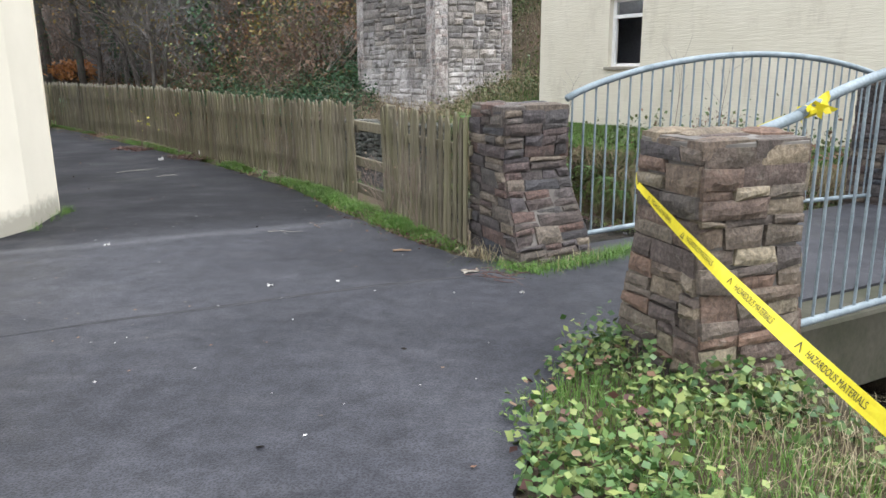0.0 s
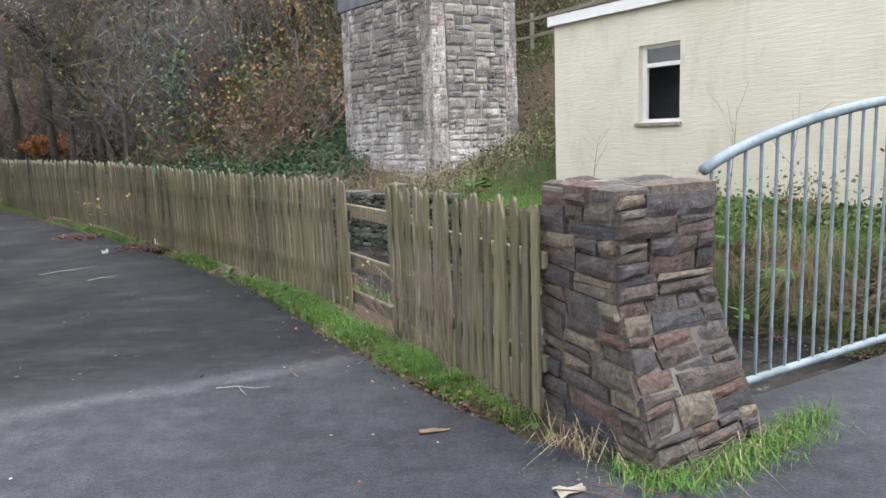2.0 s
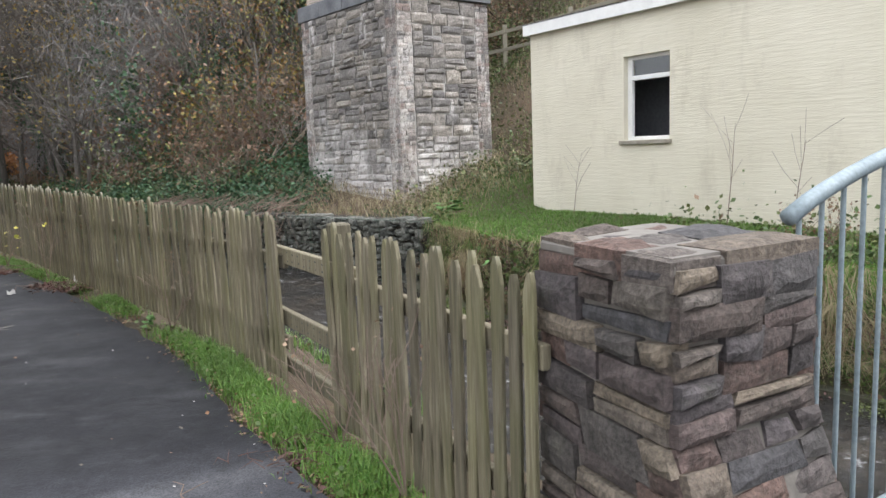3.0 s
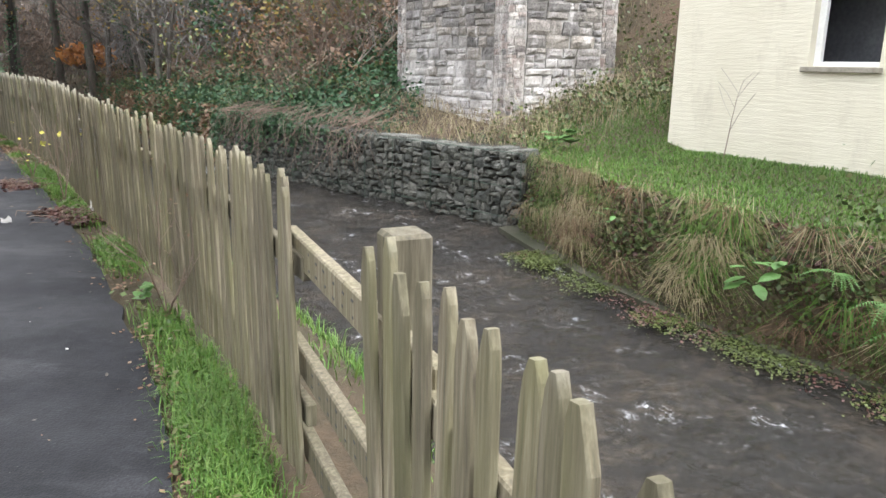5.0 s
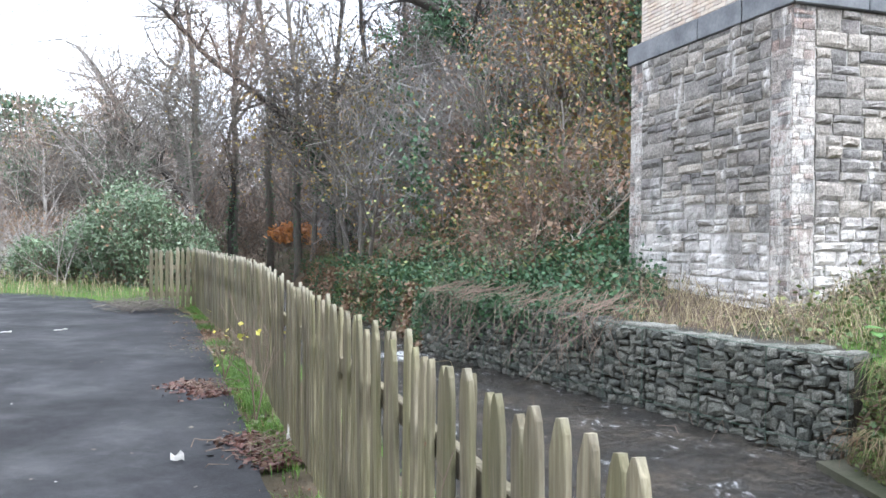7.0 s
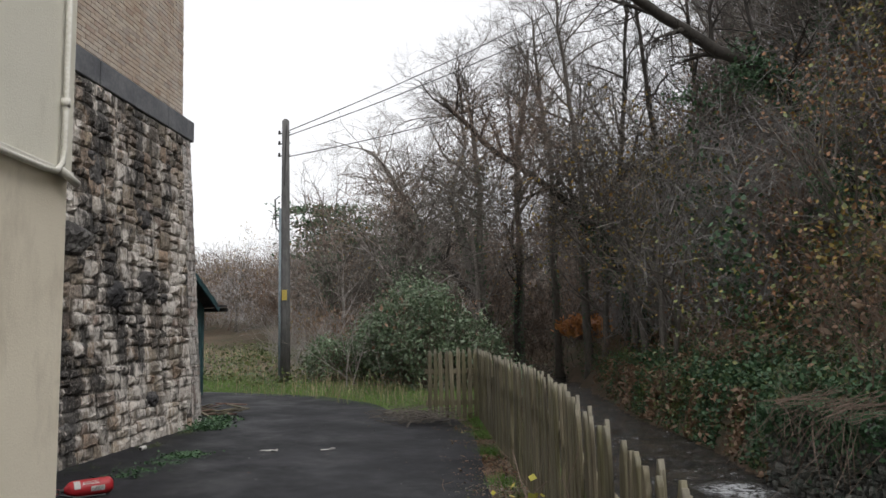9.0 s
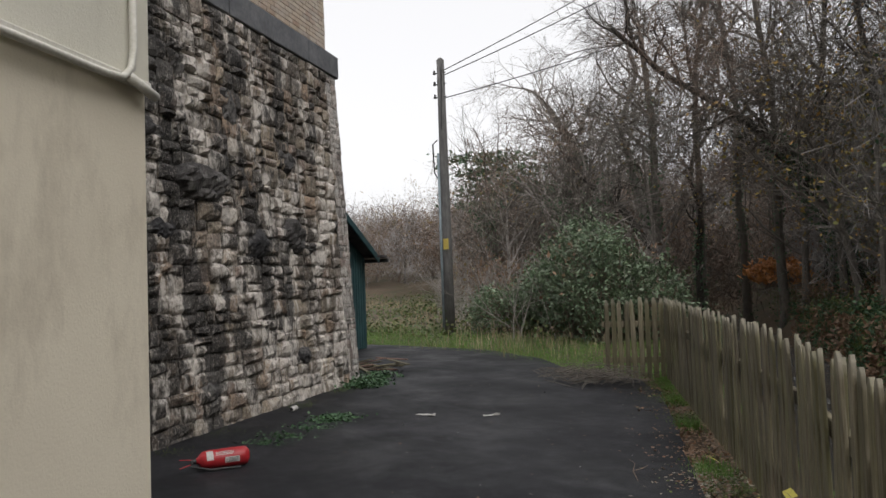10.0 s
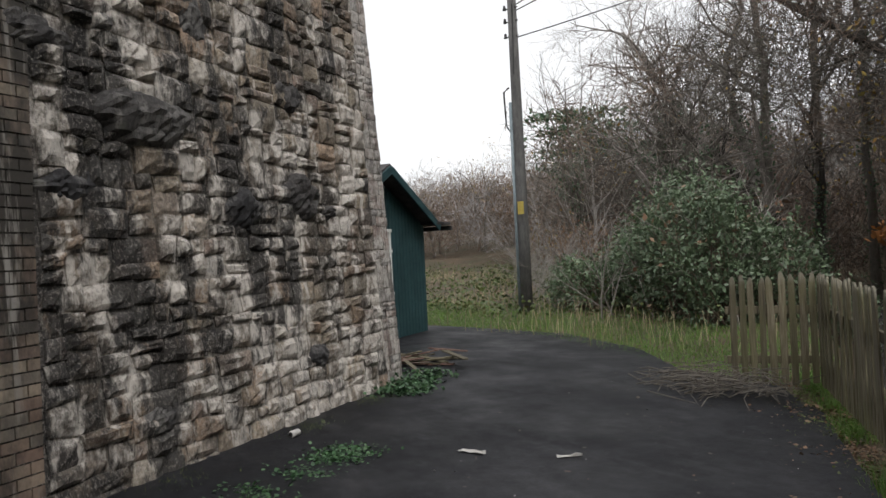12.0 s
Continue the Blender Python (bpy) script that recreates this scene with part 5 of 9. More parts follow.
def grow(seed, height_m, spread, lean=(0, 0), levels=4, kids=(5, 5, 4, 4), r0=0.16, crook=0.22, twig=0.006, up=0.15, first=0.25, slim=False):
    """Limbs of a bare tree: lists of verts and faces, and the tips of the twigs."""
    r = np.random.default_rng(seed)
    V3, F, tips = [], [], []
    count = [0]

    def limb(p, d, length, rad, level):
        steps_n = (4, 2, 1, 1, 1)[level] if slim else (8, 5, 3, 2, 2)[level]
        if level == levels and not slim:
            steps_n = 1
        sides = (4, 3, 3, 3, 3)[level] if slim else (7, 4, 3, 3, 3)[level]
        end_r = max(twig, rad * (0.35 if level else 0.3))
        pts, rr = [p], [rad]
        q, dd = p.copy(), d / np.linalg.norm(d)
        for i in range(steps_n):
            dd = dd + r.normal(0, crook * (0.5 if level == 0 else 1), 3) * 0.55
            dd[2] += up * (0.5 if level else 0.12)
            dd /= np.linalg.norm(dd)
            q = q + dd * length / steps_n
            pts.append(q.copy())
            rr.append(rad + (end_r - rad) * (i + 1) / steps_n)
        ref = np.array((0.3, 0.5, 0.81))
        ring = []
        for i, pt in enumerate(pts):
            t = pts[min(i + 1, len(pts) - 1)] - pts[max(i - 1, 0)]
            t /= np.linalg.norm(t) + 1e-9
            s = np.cross(t, ref)
            s /= np.linalg.norm(s) + 1e-9
            u = np.cross(s, t)
            ang = np.arange(sides) * 2 * np.pi / sides
            V3.append(pt + (np.outer(np.cos(ang), s) + np.outer(np.sin(ang), u)) * rr[i])
            ring.append(count[0])
            count[0] += sides
        if level == levels and steps_n == 1:
            # a twig runs out to a point
            V3[-1] = V3[-1][:1]
            count[0] -= sides - 1
            a, b = ring
            F.extend((a + j, a + (j + 1) % sides, b) for j in range(sides))
            tips.append(pts[-1])
            tips.append((pts[0] + pts[-1]) / 2)
            return
        for a, b in zip(ring, ring[1:]):
            for j in range(sides):
                k = (j + 1) % sides
                F.append((a + j, a + k, b + k, b + j))
        if level >= levels:
            tips.append(pts[-1])
            tips.append(pts[len(pts) // 2])
            return
        n = kids[min(level, len(kids) - 1)]
        for j in range(n):
            f = first + (1 - first) * (j + r.uniform(0.2, 1.0)) / n if level == 0 else r.uniform(0.25, 1.0)
            f = min(f, 1.0)
            i = min(int(f * steps_n), steps_n - 1)
            base = pts[i] + (pts[i + 1] - pts[i]) * (f * steps_n - i)
            t = pts[i + 1] - pts[i]
            t /= np.linalg.norm(t) + 1e-9
            side = r.normal(0, 1, 3)
            side -= t * side.dot(t)
            side /= np.linalg.norm(side) + 1e-9
            a = r.uniform(0.55, 1.15) * spread
            child = t * math.cos(a) + side * math.sin(a)
            limb(base, child, length * r.uniform(0.42, 0.68) * (1.1 - 0.35 * f if level == 0 else 1), rr[i] * r.uniform(0.45, 0.65), level + 1)

    limb(np.zeros(3), np.array((lean[0], lean[1], 1.0)), height_m * 0.72, r0, 0)
    return np.concatenate(V3), F, np.array(tips)


def leaf_quads(points, size, r, flat=0.0, stretch=1.7):
    """A small folded-flat leaf at each point, turned at random."""
    n = len(points)
    a = r.normal(0, 1, (n, 3))
    a[:, 2] *= 1 - flat
    a /= np.linalg.norm(a, axis=1, keepdims=True)
    b = r.normal(0, 1, (n, 3))
    b[:, 2] *= 1 - flat
    b -= a * (a * b).sum(1, keepdims=True)
    b /= np.linalg.norm(b, axis=1, keepdims=True) + 1e-9
    s = size * r.uniform(0.6, 1.3, (n, 1))
    l, w = a * s * stretch / 2, b * s / 2
    return np.stack([points - l, points - l * 0.1 + w, points + l, points - l * 0.1 - w], 1)


def mesh_from(verts, faces, material, name):
    me = bpy.data.meshes.new(name)
    me.from_pydata(verts.tolist(), [], faces)
    me.materials.append(material)
    return me


def tree_kind(seed, h, spread, bark, leaf=None, leaf_size=0.06, leaf_share=0.3, lean=(0, 0), ivy=0.0, kids=(8, 6, 5, 2), levels=4, crook=0.25, r0=0.16, label="", first=0.25, name="tree"):
    """One tree as a thing with trunk and, where it has them, leaves or ivy."""
    v, f, tips = grow(seed, h, spread, lean, levels, kids, r0, crook, first=first)
    r = np.random.default_rng(seed + 99)
    t = new(name)
    tagged(t, label, "tree", "trees of the valley")
    n0 = 63
    tr = new("trunk", mesh_from(v[:n0], [q for q in f if max(q) < n0], bark, "trunk"))
    tr.parent = t
    br = new("branchwork", mesh_from(v[n0:], [tuple(i - n0 for i in q) for q in f if min(q) >= n0], bark, "branchwork"))
    br.parent = t
    if leaf is not None:
        k = tips[r.random(len(tips)) < leaf_share]
        pts = np.concatenate([k + r.normal(0, 0.12, k.shape) for _ in range(2)])
        bag = Bag()
        bag.quads(leaf_quads(pts, leaf_size, r))
        o = bag.build("crown", leaf)
        o.parent = t
    if ivy:
        # leaves clothing the lower trunk and the first limbs
        low = v[(v[:, 2] < h * ivy)]
        big = low[:min(len(low), 72 + 30 * 6)]
        pts = big[r.integers(0, len(big), 1000)] + r.normal(0, 0.15, (1000, 3))
        bag = Bag()
        bag.quads(leaf_quads(pts, 0.1, r, 0, 1.2))
        o = bag.build("ivy", IVY)
        o.parent = t
    return t


def plant(t, x, y, yaw=0.0, scale=1.0, z=None):
    t.matrix_basis = Matrix.Translation((x, y, (hz(x, y) if z is None else z) - 0.1)) @ Matrix.Rotation(yaw, 4, "Z") @ Matrix.Scale(scale, 4)
    return t


def again(t, x, y, yaw, scale):
    m = Matrix.Translation((x, y, hz(x, y) - 0.15)) @ Matrix.Rotation(yaw, 4, "Z")
    c = copy_thing(t, m)
    c.scale = (scale, scale, scale)
    return c


KINDS = [
    tree_kind(1, 13, 0.95, BARK, None, ivy=0.45, label="tall bare tree with ivy on its trunk"),
    tree_kind(2, 11, 1.0, BARK, AUTUMN, 0.1, 0.25, label="thin tree with a few yellowed leaves"),
    tree_kind(3, 12, 0.9, PALE_BARK, None, label="bare grey tree with a mesh of fine twigs"),
    tree_kind(4, 10, 1.05, BROWN_TWIG, DEAD_LEAF, 0.09, 0.3, label="bare brown tree with a few dead leaves"),
    tree_kind(5, 14, 0.85, BARK, None, ivy=0.7, label="tall ivy-clad tree, otherwise bare"),
]
LITE = [
    tree_kind(11, 10, 1.0, BARK, AUTUMN, 0.1, 0.3, kids=(9, 7, 5), levels=3, label="slender tree with sparse yellow leaves"),
    tree_kind(12, 11, 0.95, PALE_BARK, None, kids=(10, 7, 5), levels=3, label="slender bare grey tree"),
    tree_kind(13, 9, 1.1, BROWN_TWIG, DEAD_LEAF, 0.1, 0.35, kids=(9, 7, 5), levels=3, label="slender brown tree with withered leaves"),
    tree_kind(14, 11, 0.9, BARK, None, ivy=0.6, kids=(9, 7, 5), levels=3, label="slender tree with an ivy-wrapped trunk"),
]
spots = [(-8.3, 36.5), (-3.2, 35.5), (1.5, 33.5), (-11.0, 41), (-5.5, 39.5)]
for t, (x, y) in zip(KINDS, spots):
    plant(t, x, y, 0.7 * x)
for t, (x, y) in zip(LITE, ((-18.5, 40), (-15.0, 41), (-12.0, 42), (-9.0, 43))):
    plant(t, x, y, 0.7 * x)

r = np.random.default_rng(21)
made = 0
tries = 0
placed = list(spots)
while made < 60 and tries < 9000:
    tries += 1
    x, y = r.uniform(-48, 10), 24 + 56 * r.random() ** 1.5
    far = float(side_distance(np.array([x]), np.array([y]), FAR_BANK)[0])
    if far < 7.5 or far > 34:
        continue
    if y < 31 and x > -9:
        continue
    gap = 1.5 + 0.03 * far + 0.02 * max(0, y - 30)
    if any((x - a) ** 2 + (y - b) ** 2 < gap * gap for a, b in placed):
        continue
    placed.append((x, y))
    again(KINDS[int(r.integers(0, 5))] if (far < 9 and y < 42) else LITE[int(r.integers(0, 4))], x, y, r.uniform(0, 6.28), r.uniform(0.7, 1.15))
    made += 1

# close-set tall trees on the steep bank above the stream
made = 0
while made < 30:
    x, y = r.uniform(-16, 0), r.uniform(32, 46)
    far = float(side_distance(np.array([x]), np.array([y]), FAR_BANK)[0])
    if far < 6.5 or any((x - a) ** 2 + (y - b) ** 2 < 2.2 for a, b in placed):
        continue
    placed.append((x, y))
    again(KINDS[int(r.integers(0, 5))], x, y, r.uniform(0, 6.28), r.uniform(0.85, 1.2))
    made += 1
def in_cottage(x, y):
    u = (x - 2.4) * 0.52 - (y - 18.25) * 0.8542
    v = (x - 2.4) * 0.8542 + (y - 18.25) * 0.52
    return (u > 0) & (v > 0) & (v < 6) & (u < 10.5)


def in_field(x, y):
    """The open strip of rough pasture between the shed and the thicket."""
    a = math.degrees(math.atan2(-6.0 - x, y - 13.5))
    return 52.5 < a < 67 and math.hypot(x + 6.0, y - 13.5) < 62


# the trees past the end of the yard, on the near side of the stream
made = 0
while made < 62:
    x, y = r.uniform(-66, -15), 28 + 42 * r.random() ** 1.3
    near = float(side_distance(np.array([x]), np.array([y]), NEAR_BANK)[0])
    if near > -2.6 or (y < 33 and x < -22 and x > -48) or in_field(x, y):
        continue
    if any((x - a) ** 2 + (y - b) ** 2 < 4.5 for a, b in placed):
        continue
    placed.append((x, y))
    again(LITE[(1, 0, 3, 2)[made % 4]], x, y, r.uniform(0, 6.28), r.uniform(0.55, 0.9))
    made += 1

# thin young trees crowding the banks further up the stream
made = 0
while made < 16:
    x, y = r.uniform(-30, -8), r.uniform(26, 56)
    far = float(side_distance(np.array([x]), np.array([y]), FAR_BANK)[0])
    near = float(side_distance(np.array([x]), np.array([y]), NEAR_BANK)[0])
    if not (3.0 < far < 11 or -7 < near < -2.4) or (near < 0 and y < 30):
        continue
    again(LITE[(0, 2, 1, 3, 2)[made % 5]], x, y, r.uniform(0, 6.28), r.uniform(0.38, 0.62))
    made += 1
# trees with a character of their own

def limb_tree(name, label, path, r0, r1, seed, ivy=(), limbs=10, reach=3.0, first=0.35, bark=BARK, kids=(6, 5, 4), up=0.35, leaf=None):
    """A tree whose trunk follows a bent course: trunk, crooked limbs with fine twigs, and ivy on a stretch of the trunk."""
    rr = np.random.default_rng(seed)
    path = [Vector(q) for q in path]
    path[0].z = hz(path[0].x, path[0].y) - 0.2
    pts = []
    for i in range(len(path) - 1):
        a, b, c, d = path[max(i - 1, 0)], path[i], path[i + 1], path[min(i + 2, len(path) - 1)]
        for k in range(4):
            t = k / 4
            q = 0.5 * (2 * b + (c - a) * t + (2 * a - 5 * b + 4 * c - d) * t * t + (3 * b - a - 3 * c + d) * t ** 3)
            pts.append(q + Vector(rr.normal(0, 0.035, 3)))
    pts.append(path[-1])
    n = len(pts)
    radii = [r0 + (r1 - r0) * (i / (n - 1)) ** 0.8 + (0.5 * r0 if i == 0 else 0) for i in range(n)]
    t = thing(name, tuple(pts[0]), label, "tree", "trees of the valley")
    v, f = tube(pts, radii, 9)
    solid("trunk", v, f, bark, t, "", True)
    bag, ends = Bag(), []
    for j in range(limbs):
        s = first + (1 - first) * (j + rr.uniform(0.1, 0.9)) / limbs
        i = min(int(s * (n - 1)), n - 2)
        base = pts[i].lerp(pts[i + 1], s * (n - 1) - i)
        tan = (pts[i + 1] - pts[i]).normalized()
        side = Vector(rr.normal(0, 1, 3))
        side = (side - tan * side.dot(tan)).normalized()
        a = rr.uniform(0.6, 1.25)
        way = (tan * math.cos(a) + side * math.sin(a) + Vector((0, 0, up))).normalized()
        v, f, tips = grow(seed * 31 + j, reach * rr.uniform(0.7, 1.3) * (1.15 - 0.4 * s), 1.0, (0, 0), 3, kids, radii[i] * rr.uniform(0.4, 0.6), 0.42, 0.005, 0.08, 0.15, leaf is not None)
        m = np.array(Vector((0, 0, 1)).rotation_difference(way).to_matrix())
        bag.add(v @ m.T + np.array(base), f)
        if leaf:
            ends.append(tips @ m.T + np.array(base))
    bag.build("branchwork", bark, t)
    if leaf:
        material, count, words = leaf
        q = np.concatenate(ends)
        q = q[rr.integers(0, len(q), count)] + rr.normal(0, 0.12, (count, 3))
        lb = Bag()
        lb.quads(leaf_quads(q, 0.1, rr, 0, 1.3))
        lb.build("foliage", material, t, words)
    if ivy:
        lo, hi, count, loose = ivy
        s = rr.uniform(lo, hi, count) * (n - 1)
        i = np.minimum(s.astype(int), n - 2)
        arr = np.array([tuple(q) for q in pts])
        q = arr[i] + (arr[i + 1] - arr[i]) * (s - i)[:, None]
        u = rr.normal(0, 1, (count, 3))
        u /= np.linalg.norm(u, axis=1, keepdims=True)
        lump = 0.75 + 0.45 * np.sin(s * 2.3 + 2 * u[:, 0])
        q = q + u * ((np.array(radii)[i] + loose * lump * rr.random(count) ** 0.5))[:, None]
        lb = Bag()
        lb.quads(leaf_quads(q, 0.1, rr, 0, 1.2))
        lb.build("ivy", IVY, t, "dark glossy ivy")
    return t


limb_tree("tree", "big bare tree leaning far out over the stream", [(-6.16, 33.7, 2.86), (-6.63, 33.62, 4.36), (-7.49, 33.44, 5.86), (-8.95, 32.55, 8.37), (-10.56, 31.48, 9.74), (-12.01, 29.77, 11.08), (-12.87, 28.19, 11.51), (-13.74, 27.08, 11.71)], 0.3, 0.09, 31, (0.0, 0.5, 6500, 0.6), 13, 3.4, 0.38, DARK_BARK, up=0.1)
limb_tree("tree", "straight trunk thickly clad in dark ivy", [(-8.36, 37.35, 1.03), (-8.42, 37.33, 5.09), (-8.32, 37.36, 8.86), (-8.44, 37.33, 13.21), (-8.56, 37.3, 19.59)], 0.26, 0.1, 32, (0.08, 0.95, 9500, 0.85), 9, 3.2, 0.5)
limb_tree("tree", "tall trunk wrapped in dark ivy among bare trees", [(-7.36, 39.58, 0.99), (-7.3, 39.6, 5.33), (-7.41, 39.58, 9.36), (-7.28, 39.6, 14.01), (-7.15, 39.62, 20.83)], 0.24, 0.1, 33, (0.1, 0.95, 7000, 0.7), 12, 3.0, 0.2, leaf=(BRAMBLE, 2600, "sparse green leaves"))
limb_tree("tree", "ivy-wrapped trunk behind the viaduct pier", [(-4.75, 38.92, 1.01), (-4.78, 38.92, 5.21), (-4.73, 38.92, 9.11), (-4.79, 38.92, 13.61), (-4.86, 38.91, 19.61)], 0.24, 0.1, 34, (0.1, 0.9, 5000, 0.6), 14, 3.4, 0.15, leaf=(AUTUMN, 3600, "yellowing leaves"))
limb_tree("tree", "ivy-clad trunk leaning over the stream bend", [(-16.4, 39.86, 0.93), (-16.72, 39.71, 2.29), (-17.35, 38.84, 4.29), (-17.93, 37.96, 5.9), (-19.13, 36.09, 7.59), (-20.34, 34.06, 9.02), (-20.91, 32.36, 10.31)], 0.26, 0.08, 35, (0.0, 0.55, 4500, 0.5), 12, 3.4, 0.4, DARK_BARK)
limb_tree("tree", "crooked dark trunk leaning behind the fence", [(-22.78, 38.46, -0.19), (-23.14, 38.21, 1.61), (-24.05, 37.53, 3.37), (-24.98, 36.78, 4.96), (-25.88, 36.28, 5.77), (-26.74, 35.91, 7.08)], 0.26, 0.08, 36, (), 7, 2.2, 0.45, DARK_BARK)
limb_tree("tree", "thin dark upright trunk behind the fence", [(-22.55, 39.23, -0.22), (-22.5, 39.27, 2.34), (-22.33, 39.26, 3.79), (-22.49, 39.03, 5.96), (-22.07, 39.2, 8.12)], 0.18, 0.05, 40, (0.0, 0.4, 500, 0.2), 6, 1.8, 0.4, DARK_BARK)
limb_tree("tree", "gnarled bare oak with an ivy-thick bole", [(-27.06, 37.64, -0.67), (-27.26, 37.46, 1.61), (-27.46, 37.29, 3.51), (-27.66, 37.11, 5.41), (-27.36, 37.37, 7.31), (-27.68, 36.54, 8.75), (-28.11, 35.58, 10.16)], 0.38, 0.09, 37, (0.2, 0.66, 4200, 0.85), 17, 5.0, 0.4, PALE_BARK, (7, 6, 4), 0.15)
limb_tree("tree", "tall crooked bare oak among the thicket", [(-26.11, 40.99, -0.79), (-26.22, 40.91, 3.61), (-26.66, 40.57, 6.41), (-26.86, 40.03, 8.75), (-26.01, 40.18, 11.04), (-26.26, 39.61, 12.92)], 0.28, 0.07, 39, (0.2, 0.5, 700, 0.3), 14, 4.6, 0.35, PALE_BARK, (7, 6, 4), 0.15)
limb_tree("tree", "tall bare tree with a wide crown of fine twigs", [(-16.39, 42.06, 0.53), (-16.52, 42.0, 4.49), (-16.47, 42.02, 8.09), (-16.82, 41.87, 11.69), (-17.08, 41.75, 15.68), (-17.25, 41.67, 18.17)], 0.22, 0.05, 60, (0.0, 0.25, 300, 0.25), 18, 5.2, 0.3, DARK_BARK, (8, 7, 5), 0.3)
limb_tree("tree", "tall bare tree with a wide crown of fine twigs", [(-19.43, 43.95, 0.44), (-19.32, 44.0, 4.73), (-19.36, 43.98, 8.63), (-19.07, 44.13, 12.53), (-18.85, 44.24, 16.19), (-18.7, 44.31, 18.77)], 0.22, 0.05, 61, (0.0, 0.45, 900, 0.25), 18, 5.2, 0.3, DARK_BARK, (8, 7, 5), 0.3)
limb_tree("tree", "tall bare tree with a wide crown of fine twigs", [(-19.97, 41.41, 0.5), (-20.11, 41.33, 4.57), (-20.06, 41.36, 8.27), (-20.42, 41.15, 11.97), (-20.69, 41.0, 15.13), (-20.87, 40.89, 17.52)], 0.22, 0.05, 62, (0.0, 0.25, 300, 0.25), 18, 5.2, 0.3, BARK, (8, 7, 5), 0.3)
limb_tree("tree", "tall bare tree with a wide crown of fine twigs", [(-23.79, 44.97, 0.35), (-23.9, 44.9, 4.97), (-23.87, 44.93, 9.17), (-24.17, 44.74, 13.37), (-24.39, 44.6, 16.24), (-24.54, 44.51, 18.83)], 0.22, 0.05, 63, (0.0, 0.45, 900, 0.25), 18, 5.2, 0.3, BARK, (8, 7, 5), 0.3)
limb_tree("tree", "tall bare tree with a wide crown of fine twigs", [(-24.4, 42.21, 0.41), (-24.29, 42.28, 4.81), (-24.33, 42.26, 8.81), (-24.02, 42.46, 12.81), (-23.8, 42.61, 13.85), (-23.64, 42.71, 16.01)], 0.22, 0.05, 64, (0.0, 0.25, 300, 0.25), 18, 5.2, 0.3, BARK, (8, 7, 5), 0.3)
limb_tree("tree", "tall bare tree with a wide crown of fine twigs", [(-24.04, 38.79, 0.5), (-24.16, 38.7, 4.57), (-24.12, 38.73, 8.27), (-24.43, 38.5, 11.97), (-24.66, 38.32, 11.99), (-24.81, 38.2, 13.82)], 0.22, 0.05, 65, (0.0, 0.45, 900, 0.25), 18, 5.2, 0.3, BARK, (8, 7, 5), 0.3)
limb_tree("tree", "tall bare tree with a wide crown of fine twigs", [(-16.04, 46.51, 0.41), (-16.12, 46.48, 4.81), (-16.09, 46.49, 8.81), (-16.3, 46.41, 12.81), (-16.46, 46.35, 18.61), (-16.56, 46.31, 21.61)], 0.22, 0.05, 66, (0.0, 0.25, 300, 0.25), 18, 5.2, 0.3, DARK_BARK, (8, 7, 5), 0.3)
limb_tree("tree", "tall bare tree with a wide crown of fine twigs", [(-13.46, 45.29, 0.47), (-13.57, 45.25, 4.65), (-13.54, 45.26, 8.45), (-13.84, 45.17, 12.25), (-14.07, 45.09, 18.4), (-14.22, 45.04, 21.37)], 0.22, 0.05, 67, (0.0, 0.45, 900, 0.25), 18, 5.2, 0.3, DARK_BARK, (8, 7, 5), 0.3)
plant(tree_kind(38, 9.5, 1.1, PALE_BARK, None, lean=(0.1, 0.0), r0=0.17, crook=0.35, first=0.2, label="spreading bare tree with pale twigs"), -25.5, 35.0)


def pine(x, y, h):
    """Flat-topped pine: bare trunk, layered plates of needles."""
    rr = np.random.default_rng(8)
    g = hz(x, y)
    t = thing("pine_tree", (x, y, g), "dark flat-topped pine rising above the wood", "tree")
    v, f = tube([(x, y, g), (x + 0.3, y, g + h * 0.5), (x + 0.1, y, g + h)], [0.3, 0.22, 0.06], 8)
    solid("trunk", v, f, BARK, t)
    bag, sb = Bag(), Bag()
    for j in range(26):
        z = g + h * rr.uniform(0.6, 1.0)
        a = rr.uniform(0, 6.28)
        L = rr.uniform(1.2, 3.2)
        e = np.array((x + math.cos(a) * L, y + math.sin(a) * L, z + 0.3))
        v, f = tube([(x + 0.15, y, z - 0.4), e], [0.07, 0.02], 4, False)
        sb.add([tuple(p) for p in v], f)
        pts = e + rr.normal(0, 1, (130, 3)) * np.array((0.9, 0.9, 0.16))
        bag.quads(leaf_quads(pts, 0.16, rr, 0.4, 2.5))
    sb.build("limb_frame", BARK, t)
    bag.build("needle_crown", IVY, t)


pine(-42.0, 46.0, 9.6)

